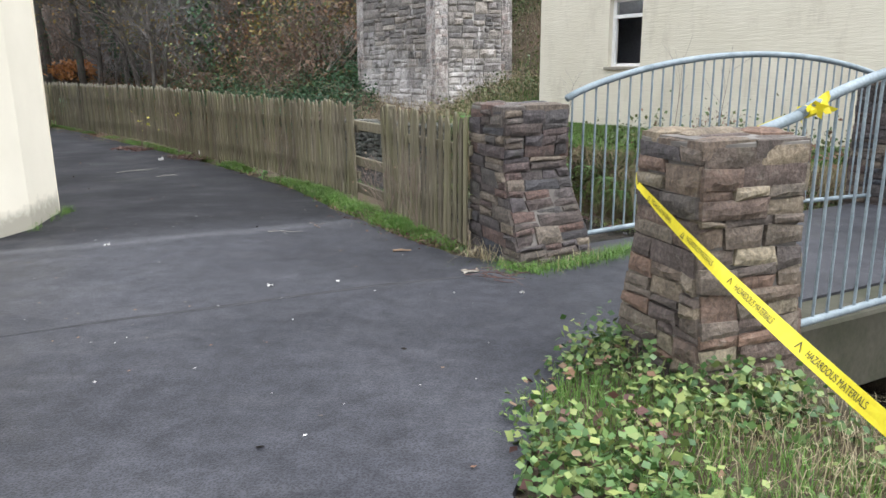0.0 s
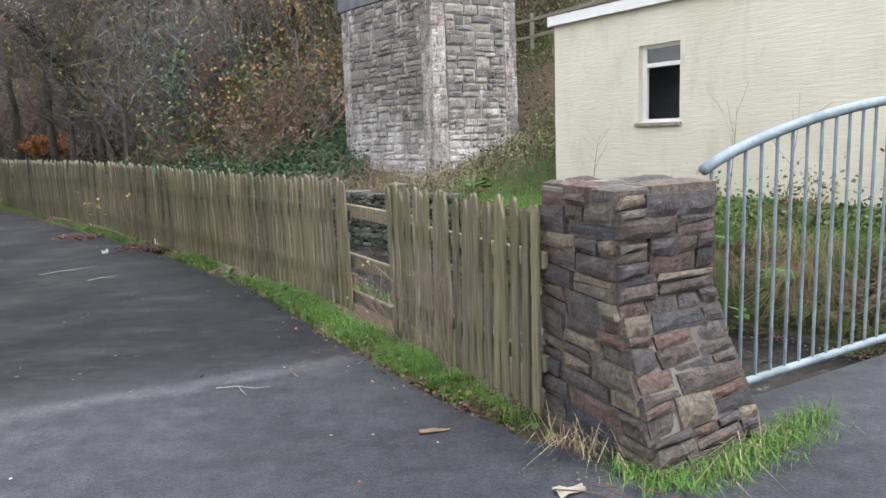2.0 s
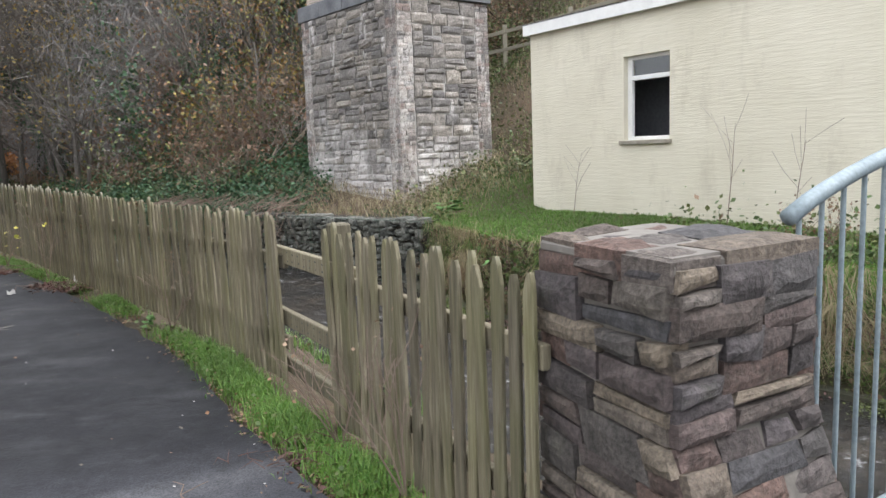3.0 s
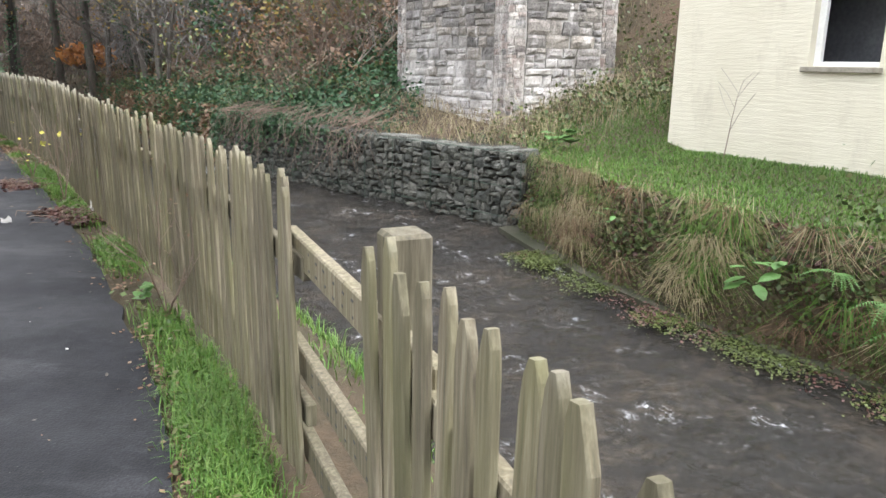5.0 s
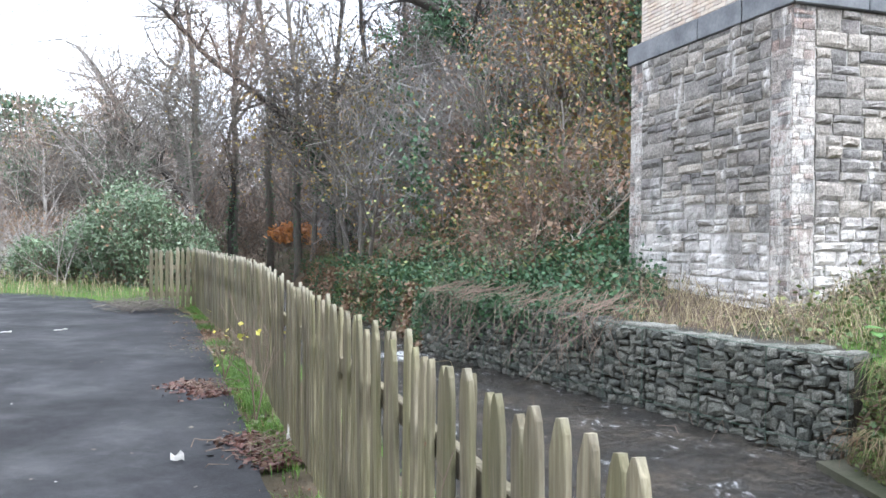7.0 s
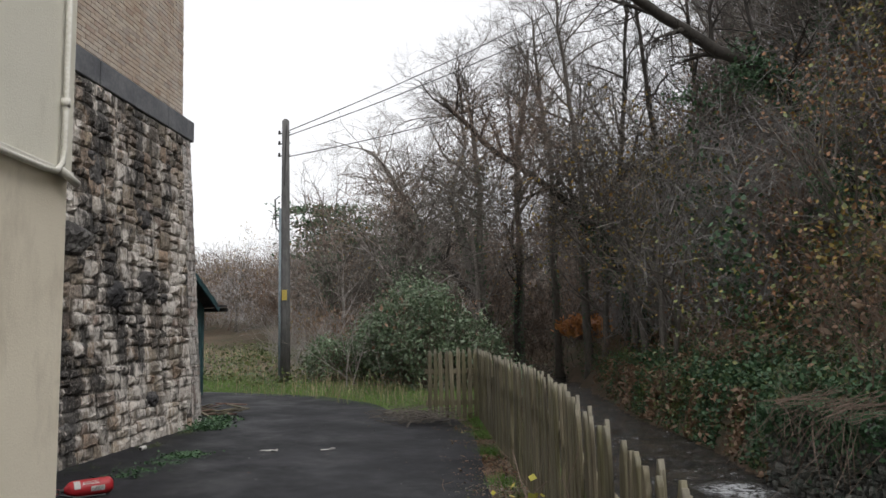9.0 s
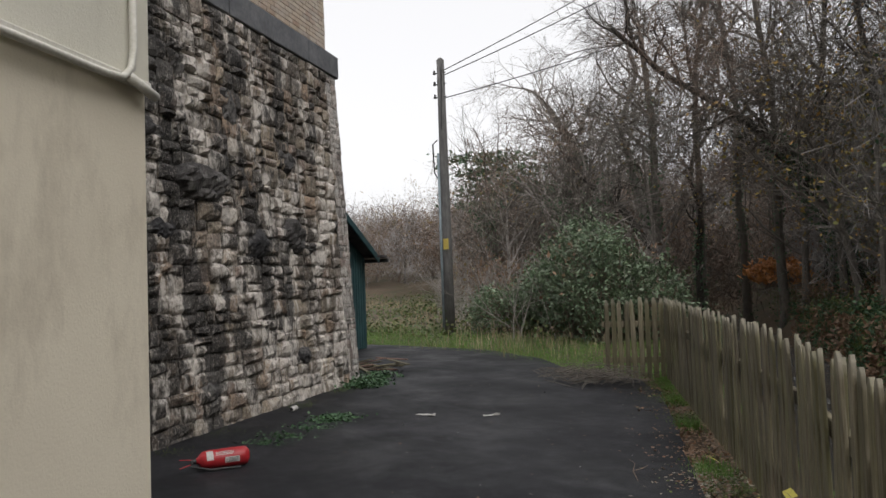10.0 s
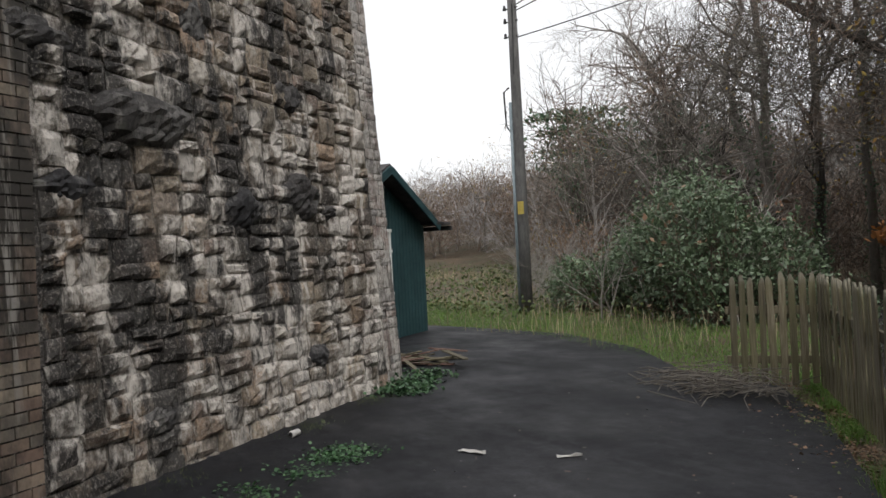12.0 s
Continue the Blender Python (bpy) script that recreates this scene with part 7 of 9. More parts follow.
def twig_crowns():
    """The merged crowns of the wood above the stream: countless fine twigs."""
    rr = np.random.default_rng(79)
    for name, material, n in (("brown_twig_canopy", BROWN_TWIG, 80), ("grey_twig_canopy", PALE_BARK, 8), ("dark_twig_canopy", DARK_BARK, 105)):
        bag = Bag()
        k = 0
        while k < n:
            x, y = rr.uniform(-26, 2), rr.uniform(29, 54)
            far = float(side_distance(np.array([x]), np.array([y]), FAR_BANK)[0])
            if far < 7 or far > 24:
                continue
            k += 1
            c0 = np.array((x, y, hz(x, y) + rr.uniform(4, 17)))
            m = 420
            u = rr.normal(0, 1, (m, 3))
            u /= np.linalg.norm(u, axis=1, keepdims=True)
            c = c0 + u * rr.uniform(0.1, 1, (m, 1)) ** 0.6 * np.array((2.3, 2.3, 1.9))
            v = rr.normal(0, 1, (m, 3)) * 0.7 + u * 0.8 + np.array((0, 0, 0.3))
            v /= np.linalg.norm(v, axis=1, keepdims=True)
            L = rr.uniform(0.4, 1.5, (m, 1))
            s = np.cross(v, rr.normal(0, 1, (m, 3)))
            s /= np.linalg.norm(s, axis=1, keepdims=True) + 1e-9
            w = 0.006 + 0.008 * L
            bag.tris(np.stack([c - s * w - v * L / 2, c + s * w - v * L / 2, c + v * L / 2], 1))
        tagged(bag.build(name, material), "fine bare twigs of the merged crowns above the stream", "woodland", "", "stuff")

    # understorey of fine stems between the trunks, its colour paled to stand for mist
    bag = Bag()
    k = 0
    while k < 190:
        x, y = rr.uniform(-27, -6), rr.uniform(31, 50)
        far = float(side_distance(np.array([x]), np.array([y]), FAR_BANK)[0])
        if far < 2.0 or far > 15:
            continue
        k += 1
        m = 300
        c = np.array((x, y, hz(x, y) + rr.uniform(0.8, 5.5))) + rr.normal(0, 1, (m, 3)) * np.array((1.1, 1.1, 0.9))
        v = rr.normal(0, 1, (m, 3)) * 0.6 + np.array((-0.15, -0.1, 0.6))
        v /= np.linalg.norm(v, axis=1, keepdims=True)
        L = rr.uniform(0.4, 1.6, (m, 1))
        s = np.cross(v, rr.normal(0, 1, (m, 3)))
        s /= np.linalg.norm(s, axis=1, keepdims=True) + 1e-9
        w = 0.005 + 0.006 * L
        bag.tris(np.stack([c - s * w - v * L / 2, c + s * w - v * L / 2, c + v * L / 2], 1))
    tagged(bag.build("pale_understorey", HAZE_TWIG), "fine stems between the trunks of the wood, in a haze-pale colour", "woodland", "", "stuff")

    for name, material, n in (("grey_stream_canopy", BARK, 24), ("brown_stream_canopy", BROWN_TWIG, 10)):
        bag = Bag()
        k = 0
        while k < n:
            x, y = rr.uniform(-27, -9), rr.uniform(29, 43)
            near = float(side_distance(np.array([x]), np.array([y]), NEAR_BANK)[0])
            if near < -7 or in_field(x, y):
                continue
            k += 1
            top = 5.5 if near > -2.5 else 3.0
            c0 = np.array((x, y, max(0.0, hz(x, y)) + rr.uniform(top, 9.0 + min(0.0, 0.25 * (x + 17)))))
            m = 420
            u = rr.normal(0, 1, (m, 3))
            u /= np.linalg.norm(u, axis=1, keepdims=True)
            c = c0 + u * rr.uniform(0.1, 1, (m, 1)) ** 0.6 * np.array((2.0, 2.0, 1.7))
            v = rr.normal(0, 1, (m, 3)) * 0.7 + u * 0.8 + np.array((0, 0, 0.3))
            v /= np.linalg.norm(v, axis=1, keepdims=True)
            L = rr.uniform(0.4, 1.4, (m, 1))
            s = np.cross(v, rr.normal(0, 1, (m, 3)))
            s /= np.linalg.norm(s, axis=1, keepdims=True) + 1e-9
            w = 0.005 + 0.007 * L
            bag.tris(np.stack([c - s * w - v * L / 2, c + s * w - v * L / 2, c + v * L / 2], 1))
        tagged(bag.build(name, material), "tangled bare twigs arching over the stream", "woodland", "", "stuff")


OLIVE_LEAF = make_leaf("olive_late_leaves", ((0.1, 0.13, 0.045), (0.16, 0.175, 0.055), (0.24, 0.21, 0.055), (0.12, 0.16, 0.06), (0.34, 0.28, 0.06)))
RUST_LEAF = make_leaf("rusty_late_leaves", ((0.24, 0.12, 0.06), (0.32, 0.17, 0.08), (0.2, 0.11, 0.07)))


def late_leaves():
    """Leaves that still hang in the wood: olive and yellow over the stream, rusty higher up, ivy round the boles."""
    rr = np.random.default_rng(83)
    for name, material, clumps, size, low, high, lo, hi, label in (
            ("olive_late_foliage", OLIVE_LEAF, 46, 0.08, 1.5, 10, 0.5, 6.5, "olive and yellow late leaves hanging in the wood"),
            ("rusty_late_foliage", RUST_LEAF, 30, 0.08, 2.0, 12, 0.4, 6.0, "rusty dead leaves hanging in the wood"),
            ("wood_ivy", IVY, 34, 0.12, 1.5, 10, 0.2, 5.5, "dark ivy climbing through the wood above the stream")):
        q = []
        while len(q) < clumps:
            x, y = rr.uniform(-24, -2), rr.uniform(28, 45)
            far = float(side_distance(np.array([x]), np.array([y]), FAR_BANK)[0])
            if not low < far < high:
                continue
            m = int(rr.integers(140, 420))
            c = np.array((x, y, hz(x, y) + rr.uniform(lo, hi)))
            spread = np.array((0.9, 0.9, 0.75)) if material is not IVY else np.array((0.4, 0.4, 1.5))
            p = c + rr.normal(0, 1, (m, 3)) * spread * rr.uniform(0.6, 1.4)
            q.append(p[p[:, 2] > height(p[:, 0], p[:, 1]) + 0.1])
        bag = Bag()
        bag.quads(leaf_quads(np.concatenate(q), size, rr, 0.1, 1.4))
        tagged(bag.build(name, material), label, "woodland", "", "stuff")


twig_crowns()
late_leaves()
for k, (x, y, sc) in enumerate(((-22.5, 36.5, 0.9), (-12.4, 41.0, 1.05), (-9.6, 38.5, 0.95))):
    again(KINDS[(1, 4, 2)[k]], x, y, 0.9 * k, sc)


def far_woods():
    """Grey-brown winter woodland on the distant ridges: countless strokes of twig and trunk."""
    rr = np.random.default_rng(77)
    # far_wood gets the haze-paled twigs, the other stands plain bark colours
    for material, n, name, seed in ((HAZE_TWIG, 260, "far_wood", 1), (BROWN_TWIG, 140, "far_brown_wood", 2), (BARK, 300, "hill_wood", 3), (BROWN_TWIG, 300, "hill_brown_wood", 4), (BROWN_TWIG, 60, "field_edge_wood", 5)):
        bag = Bag()
        k = 0
        while k < n:
            near_hill = seed > 2
            if seed == 5:
                a, d = rr.uniform(radians(51), radians(70)), rr.uniform(62, 78)
            else:
                a, d = (rr.uniform(radians(-4), radians(50)), rr.uniform(38, 88)) if near_hill else (rr.uniform(radians(-5), radians(88)), rr.uniform(55, 150))
            x, y = -5 - math.sin(a) * d, 12 + math.cos(a) * d
            if y < 40 and x > -45 and not near_hill:
                continue
            k += 1
            g = hz(x, y)
            h = rr.uniform(4, 7) + 0.01 * d
            m = 320
            u = rr.normal(0, 1, (m, 3))
            u /= np.linalg.norm(u, axis=1, keepdims=True)
            c = np.array((x, y, g + h * 0.55)) + u * rr.uniform(0.3, 1, (m, 1)) ** 0.6 * np.array((h * 0.42, h * 0.42, h * 0.5))
            v = rr.normal(0, 1, (m, 3)) * np.array((0.6, 0.6, 1.0)) + u * 0.6
            v /= np.linalg.norm(v, axis=1, keepdims=True)
            L = rr.uniform(0.5, 1.3, (m, 1))
            s = np.cross(v, rr.normal(0, 1, (m, 3)))
            s /= np.linalg.norm(s, axis=1, keepdims=True) + 1e-9
            bag.tris(np.stack([c - s * 0.025 - v * L / 2, c + s * 0.025 - v * L / 2, c + v * L / 2], 1))
        ob = bag.build(name, material)
        tagged(ob, "distant grey-brown winter woodland on the ridge", "woodland", "", "stuff")


far_woods()

# ---------------------------------------------------------------- bank plants

scatter("bridge_bank_brambles", BRAMBLE, 26000, (2.6, 8.5, 5, 13), 0.05, "green brambles on the bank by the bridge", 37, 0.28, 0.3, 1.4, lambda x, y, rr: far_side(0.0, 1.3)(x, y, rr) & clumpy(x, y, rr, 1.5, -0.1))
scatter("bridge_bank_litter", DEAD_LEAF, 12000, (2.6, 8.5, 5, 13), 0.05, "brown dead growth on the bank by the bridge", 38, 0.25, 0.3, 1.8, lambda x, y, rr: far_side(-0.1, 1.0)(x, y, rr) & clumpy(x + 4, y, rr, 1.5, -0.1))
set_shrubs(12, 3.2, 8.5, 5, 12, lambda x, y: 0.1 < float(side_distance(np.array([x]), np.array([y]), FAR_BANK)[0]) < 0.9, (0.5, 0.2, 0.3, 0.0), 0.25, 0.42, 0.3)


def hanging_grass():
    """Tufts of dead grass that spill down the face of the earth bank."""
    rr = np.random.default_rng(90)
    bag, green, roots = Bag(), Bag(), Bag()
    line = FAR_BANK[2:8]
    seg = np.hypot(*np.diff(line, axis=0).T)
    total = seg.sum()
    cum = np.concatenate([[0], np.cumsum(seg)])
    clumps = rr.uniform(0, total - 0.01, 70)
    for k in range(460):
        s = float(np.clip(clumps[int(rr.integers(0, 70))] + rr.normal(0, 0.14), 0, total - 0.01))
        i = int(np.searchsorted(cum, s, side="right") - 1)
        p = line[i] + (line[i + 1] - line[i]) * (s - cum[i]) / seg[i]
        d = (line[i + 1] - line[i]) / seg[i]
        n = np.array((-d[1], d[0]))            # towards the water
        low = rr.random() < 0.3
        off = rr.uniform(0.0, 0.35)
        root = np.array((*(p - n * off), (rr.uniform(-0.75, -0.1) if low else hz(*(p - n * (off + 0.1))) + 0.02)))
        m = int(rr.integers(12, 40))
        length = rr.uniform(0.15, 0.6) * (0.6 if low else 1.0)
        side = rr.normal(0, 0.26, (m, 1)) * np.array((d[0], d[1], 0))
        base = root + rr.normal(0, 0.035, (m, 3))
        out = np.array((n[0], n[1], 0))
        L = length * rr.uniform(0.5, 1.2, (m, 1))
        mid = base + out * L * rr.uniform(0.15, 0.4, (m, 1)) + np.array((0, 0, 0.3)) * L * rr.uniform(0.0, 0.6, (m, 1)) + side * 0.6
        tip = mid + out * L * rr.uniform(0.0, 0.2, (m, 1)) - np.array((0, 0, 1.0)) * L * rr.uniform(0.6, 1.0, (m, 1)) + side
        w = np.array((d[0], d[1], 0)) * 0.0045
        q = np.stack([base - w, base + w, mid + w, mid - w], 1)
        t = np.stack([mid - w, mid + w, tip], 1)
        b = green if rr.random() < 0.3 else bag
        if rr.random() < 0.12:
            b = roots
        b.quads(q)
        b.tris(t)
    tagged(bag.build("hanging_dry_grass", STRAW), "withered straw-coloured grass hanging down the earth bank", "grass", "", "stuff")
    tagged(green.build("hanging_green_grass", GRASS), "green grass tufts on the earth bank", "grass", "", "stuff")
    tagged(roots.build("red_roots", DEAD_LEAF), "reddish dead stems and roots on the bank", "roots", "", "stuff")


    n = 17000
    s = rr.uniform(0, total - 0.01, n)
    i = np.searchsorted(cum, s, side="right") - 1
    d = (line[i + 1] - line[i]) / seg[i][:, None]
    p = line[i] + d * (s - cum[i])[:, None]
    z = rr.uniform(-0.95, 0.15, n)
    back = (z + 1.3) / 1.4 * 0.4 - 0.1 - np.abs(rr.normal(0, 0.03, n))
    pts = np.stack([p[:, 0] + d[:, 1] * back, p[:, 1] - d[:, 0] * back, z], 1)
    low = z < -0.45 + 0.3 * np.sin(s * 2.2)
    for name, material, m, size, label in (("bank_moss", MOSSY_LEAF, low, 0.028, "bright moss and tiny weeds on the foot of the bank"), ("bank_creepers", BRAMBLE, ~low & (rr.random(n) < 0.7), 0.055, "green creepers on the earth bank"), ("bank_litter", RED_LEAF, ~low & (rr.random(n) < 0.25), 0.05, "red-brown dead leaves caught on the bank")):
        b = Bag()
        b.quads(leaf_quads(pts[m], size, rr, 0.2, 1.4))
        tagged(b.build(name, material), label, "bank plants", "", "stuff")


MOSSY_LEAF = make_leaf("mossy_leaves", ((0.06, 0.085, 0.014), (0.1, 0.125, 0.026), (0.055, 0.075, 0.018)))
hanging_grass()


def ledge_growth():
    """Moss and dead leaves on the concrete toe of the bank."""
    rr = np.random.default_rng(92)
    line = [(0.35, 16.0), (0.95, 14.75), (1.75, 13.35), (3.1, 11.65), (5.1, 9.1)]
    for name, material, n, size, label in (("ledge_moss", MOSSY_LEAF, 7000, 0.022, "moss on the ledge at the stream's edge"), ("ledge_litter", RED_LEAF, 1500, 0.028, "sodden red-brown leaves on the ledge")):
        x, y = along(line, n, -0.28, 0.16, rr, 0.5)
        pts = np.stack([x, y, -0.935 + np.abs(rr.normal(0, 0.02, n))], 1)
        b = Bag()
        b.quads(leaf_quads(pts, size, rr, 0.7, 1.4))
        tagged(b.build(name, material), label, "bank plants", "", "stuff")


ledge_growth()


def fern(x, y, z, size, seed, out):
    rr = np.random.default_rng(seed)
    t = thing("fern", (x, y, z), "green fern growing out of the stream bank", "fern", "bank plants")
    for k in range(7):
        a = math.atan2(out[1], out[0]) + rr.uniform(-1.3, 1.3)
        d = np.array((math.cos(a), math.sin(a), 0))
        L = size * rr.uniform(0.7, 1.1)
        s = np.linspace(0, 1, 15)
        pts = np.array((x, y, z)) + d * (s * L)[:, None] + np.array((0, 0, 1)) * ((s * 0.55 - s ** 2 * 0.75) * L)[:, None]
        side = np.array((-d[1], d[0], 0))
        bag = Bag()
        w = np.sin(s * 2.6 + 0.4) * L * 0.2
        for i in range(1, 15):
            for sg in (-1, 1):
                tip = pts[i] + side * sg * w[i] + d * 0.02 - np.array((0, 0, 0.25 * w[i]))
                e = d * L * 0.028
                bag.tris(np.array([[pts[i] - e, pts[i] + e, tip]]))
        bag.quads(np.stack([pts[:-1] - side * 0.003, pts[:-1] + side * 0.003, pts[1:] + side * 0.003, pts[1:] - side * 0.003], 1))
        bag.build("frond", FERN, t)
    return t


def broadleaf(x, y, z, n, size, seed, out, material=None, label="broad-leaved green weed on the bank"):
    rr = np.random.default_rng(seed)
    t = thing("broadleaf_weed", (x, y, z), label, "weed", "bank plants")
    for k in range(n):
        a = math.atan2(out[1], out[0]) + rr.uniform(-1.4, 1.4)
        d = np.array((math.cos(a), math.sin(a), rr.uniform(-0.1, 0.7)))
        side = np.array((-math.sin(a), math.cos(a), rr.uniform(-0.2, 0.2)))
        L = size * rr.uniform(0.6, 1.2)
        b = np.array((x, y, z)) + rr.normal(0, size * 0.25, 3)
        prof = ((0, 0.02), (0.2, 0.26), (0.5, 0.3), (0.8, 0.18), (1, 0.0))
        v, f = [], []
        for s, w in prof:
            c = b + d * L * s - np.array((0, 0, 0.35 * s * s * L))
            v += [c - side * w * L - np.array((0, 0, 0.04 * L)), c, c + side * w * L - np.array((0, 0, 0.04 * L))]
        for i in range(4):
            q = i * 3
            f += [(q, q + 1, q + 4, q + 3), (q + 1, q + 2, q + 5, q + 4)]
        solid("leaf", v, f, material or FERN, t)
    return t


TO_WATER = (-0.85, -0.5)
for i, (x, y, z, sz) in enumerate(((3.0, 12.05, -0.25, 0.42), (3.2, 11.9, -0.45, 0.4), (2.75, 12.4, -0.1, 0.32), (4.0, 10.75, -0.2, 0.36), (3.6, 11.5, 0.1, 0.35))):
    fern(x - 0.16, y - 0.1, z, sz, 100 + i, TO_WATER)
for i, (x, y, z, n, sz) in enumerate(((2.2, 13.0, -0.35, 7, 0.22), (2.35, 12.75, -0.15, 5, 0.2), (3.7, 11.05, -0.75, 5, 0.2), (1.2, 14.7, -0.1, 4, 0.16), (0.9, 18.4, 0.4, 9, 0.28), (0.6, 18.6, 0.4, 7, 0.24), (-2.62, 10.78, 0.02, 9, 0.1))):
    o = 0.16 if z < 0 else 0.0
    broadleaf(x - o, y - 0.6 * o, z, n, sz, 120 + i, TO_WATER)


def ivy_drape():
    """Ivy and bare trailers over the upstream half of the gabion wall."""
    rr = np.random.default_rng(14)
    n = 4200
    s = rr.beta(2.6, 1.2, n)
    x0, y0 = np.array((-2.5, 20.0)), np.array((-7.25, 24.0))
    p = x0 + (y0 - x0) * s[:, None]
    out = np.array((-0.64, -0.77))
    drop = rr.exponential(0.17, n)
    z = np.clip(0.34 - drop + 0.1 * np.sin(s * 25), -0.95, 0.42)
    back = np.where(z > 0.22, rr.uniform(-0.7, 0.1, n), rr.uniform(0.04, 0.13, n))
    pts = np.concatenate([p + out * back[:, None], z[:, None]], 1)
    bag = Bag()
    bag.quads(leaf_quads(pts, 0.06, rr, 0, 1.3))
    tagged(bag.build("gabion_ivy", IVY), "dark ivy draped over the gabion wall", "ivy", "", "stuff")
    tw = Bag()
    for k in range(170):
        s = rr.uniform(0.0, 0.9)
        q = x0 + (y0 - x0) * s
        a = np.array((*(q - out * rr.uniform(0.1, 0.9)), 0.35 + rr.uniform(0, 0.35)))
        b = np.array((*(q + out * rr.uniform(0.05, 0.3) + rr.normal(0, 0.2, 2)), 0.25 + rr.uniform(-0.05, 0.25)))
        c = np.array((*(q + out * rr.uniform(0.1, 0.35) + rr.normal(0, 0.35, 2)), rr.uniform(-0.75, 0.05)))
        v, f = tube([a, b, (b + c) / 2 + rr.normal(0, 0.04, 3), c], [0.006, 0.006, 0.005, 0.003], 3, False)
        tw.add([tuple(u) for u in v], f)
    tagged(tw.build("bramble_trailers", BROWN_TWIG), "bare bramble trailers hanging over the gabion wall", "brambles", "", "stuff")


ivy_drape()


def bank_face_growth():
    """Ivy, brambles and dead stalks clothing the steep stream bank past the gabions."""
    rr = np.random.default_rng(93)
    line = [(-7.1, 24.2), (-8.9, 26.5), (-13.5, 32.1), (-20.0, 41.4)]
    for name, material, n, size, stretch, label in (("bank_face_ivy", IVY, 7000, 0.07, 1.3, "dark ivy on the steep stream bank"), ("bank_face_brambles", BRAMBLE, 5000, 0.06, 1.4, "brambles hanging over the steep stream bank"), ("bank_face_stalks", DEAD_LEAF, 5000, 0.07, 2.4, "dead brown growth on the steep stream bank")):
        x, y = along(line, n, 0.0, 0.01, rr, 0.6)
        z = rr.uniform(-0.95, 0.35, n)
        back = (z + 1.0) * 0.28 - np.abs(rr.normal(0.06, 0.09, n))
        b = Bag()
        b.quads(leaf_quads(np.stack([x + 0.78 * back, y + 0.62 * back, z], 1), size, rr, 0.1, stretch))
        tagged(b.build(name, material), label, "bank plants", "", "stuff")


bank_face_growth()


def brown_scrub():
    """Low dead bracken and bramble canes round the foot of the pier."""
    rr = np.random.default_rng(15)
    tw, straw = Bag(), Bag()
    for k in range(900):
        u, w = rr.uniform(-1.0, 5.2), abs(rr.normal(0, 0.7)) + 0.1
        if rr.random() < 0.3:
            p = Vector((-0.2, 20.35)) + N2 * rr.uniform(-0.2, 3.0) + (-W) * w
        else:
            p = Vector((-0.2, 20.35)) + W * u - N2 * w
        g = hz(p.x, p.y)
        a = rr.uniform(0, 6.28)
        h = rr.uniform(0.2, 0.6)
        e = np.array((p.x + math.cos(a) * h, p.y + math.sin(a) * h, g + h * rr.uniform(0.2, 0.9)))
        m = np.array((p.x + math.cos(a) * h * 0.4, p.y + math.sin(a) * h * 0.4, g + h * 0.8))
        v, f = tube([(p.x, p.y, g - 0.02), m, e], [0.005, 0.004, 0.002], 3, False)
        (tw if k % 2 else straw).add([tuple(q) for q in v], f)
    tagged(tw.build("dead_bracken", BROWN_TWIG), "brown dead bracken round the foot of the pier", "bracken", "", "stuff")
    tagged(straw.build("dead_stalks", STRAW), "pale dead stalks round the foot of the pier", "stalks", "", "stuff")


brown_scrub()


def rail_fence():
    """Timber post-and-rail fence on the slope behind the cream building."""
    t = thing("post_and_rail_fence", (2.2, 25.5, hz(2.2, 25.5)), "dark timber post-and-rail fence on the slope", "fence")
    pts = [(1.2, 26.6), (2.9, 25.6), (4.6, 24.6), (6.3, 23.6)]
    for i, (x, y) in enumerate(pts):
        g = hz(x, y)
        part("post", box_bm([(x - 0.06, y - 0.06), (x + 0.06, y - 0.06), (x + 0.06, y + 0.06), (x - 0.06, y + 0.06)], g - 0.2, g + 1.15, 0.01), RAIL_WOOD, t)
        if i:
            x0, y0 = pts[i - 1]
            for z in (0.45, 0.95):
                part("rail", beam_bm((x0, y0 - 0.07, hz(x0, y0) + z), (x, y - 0.07, g + z), 0.04, 0.1, 0.006), RAIL_WOOD, t)


rail_fence()


# ---------------------------------------------------------------- yard clutter


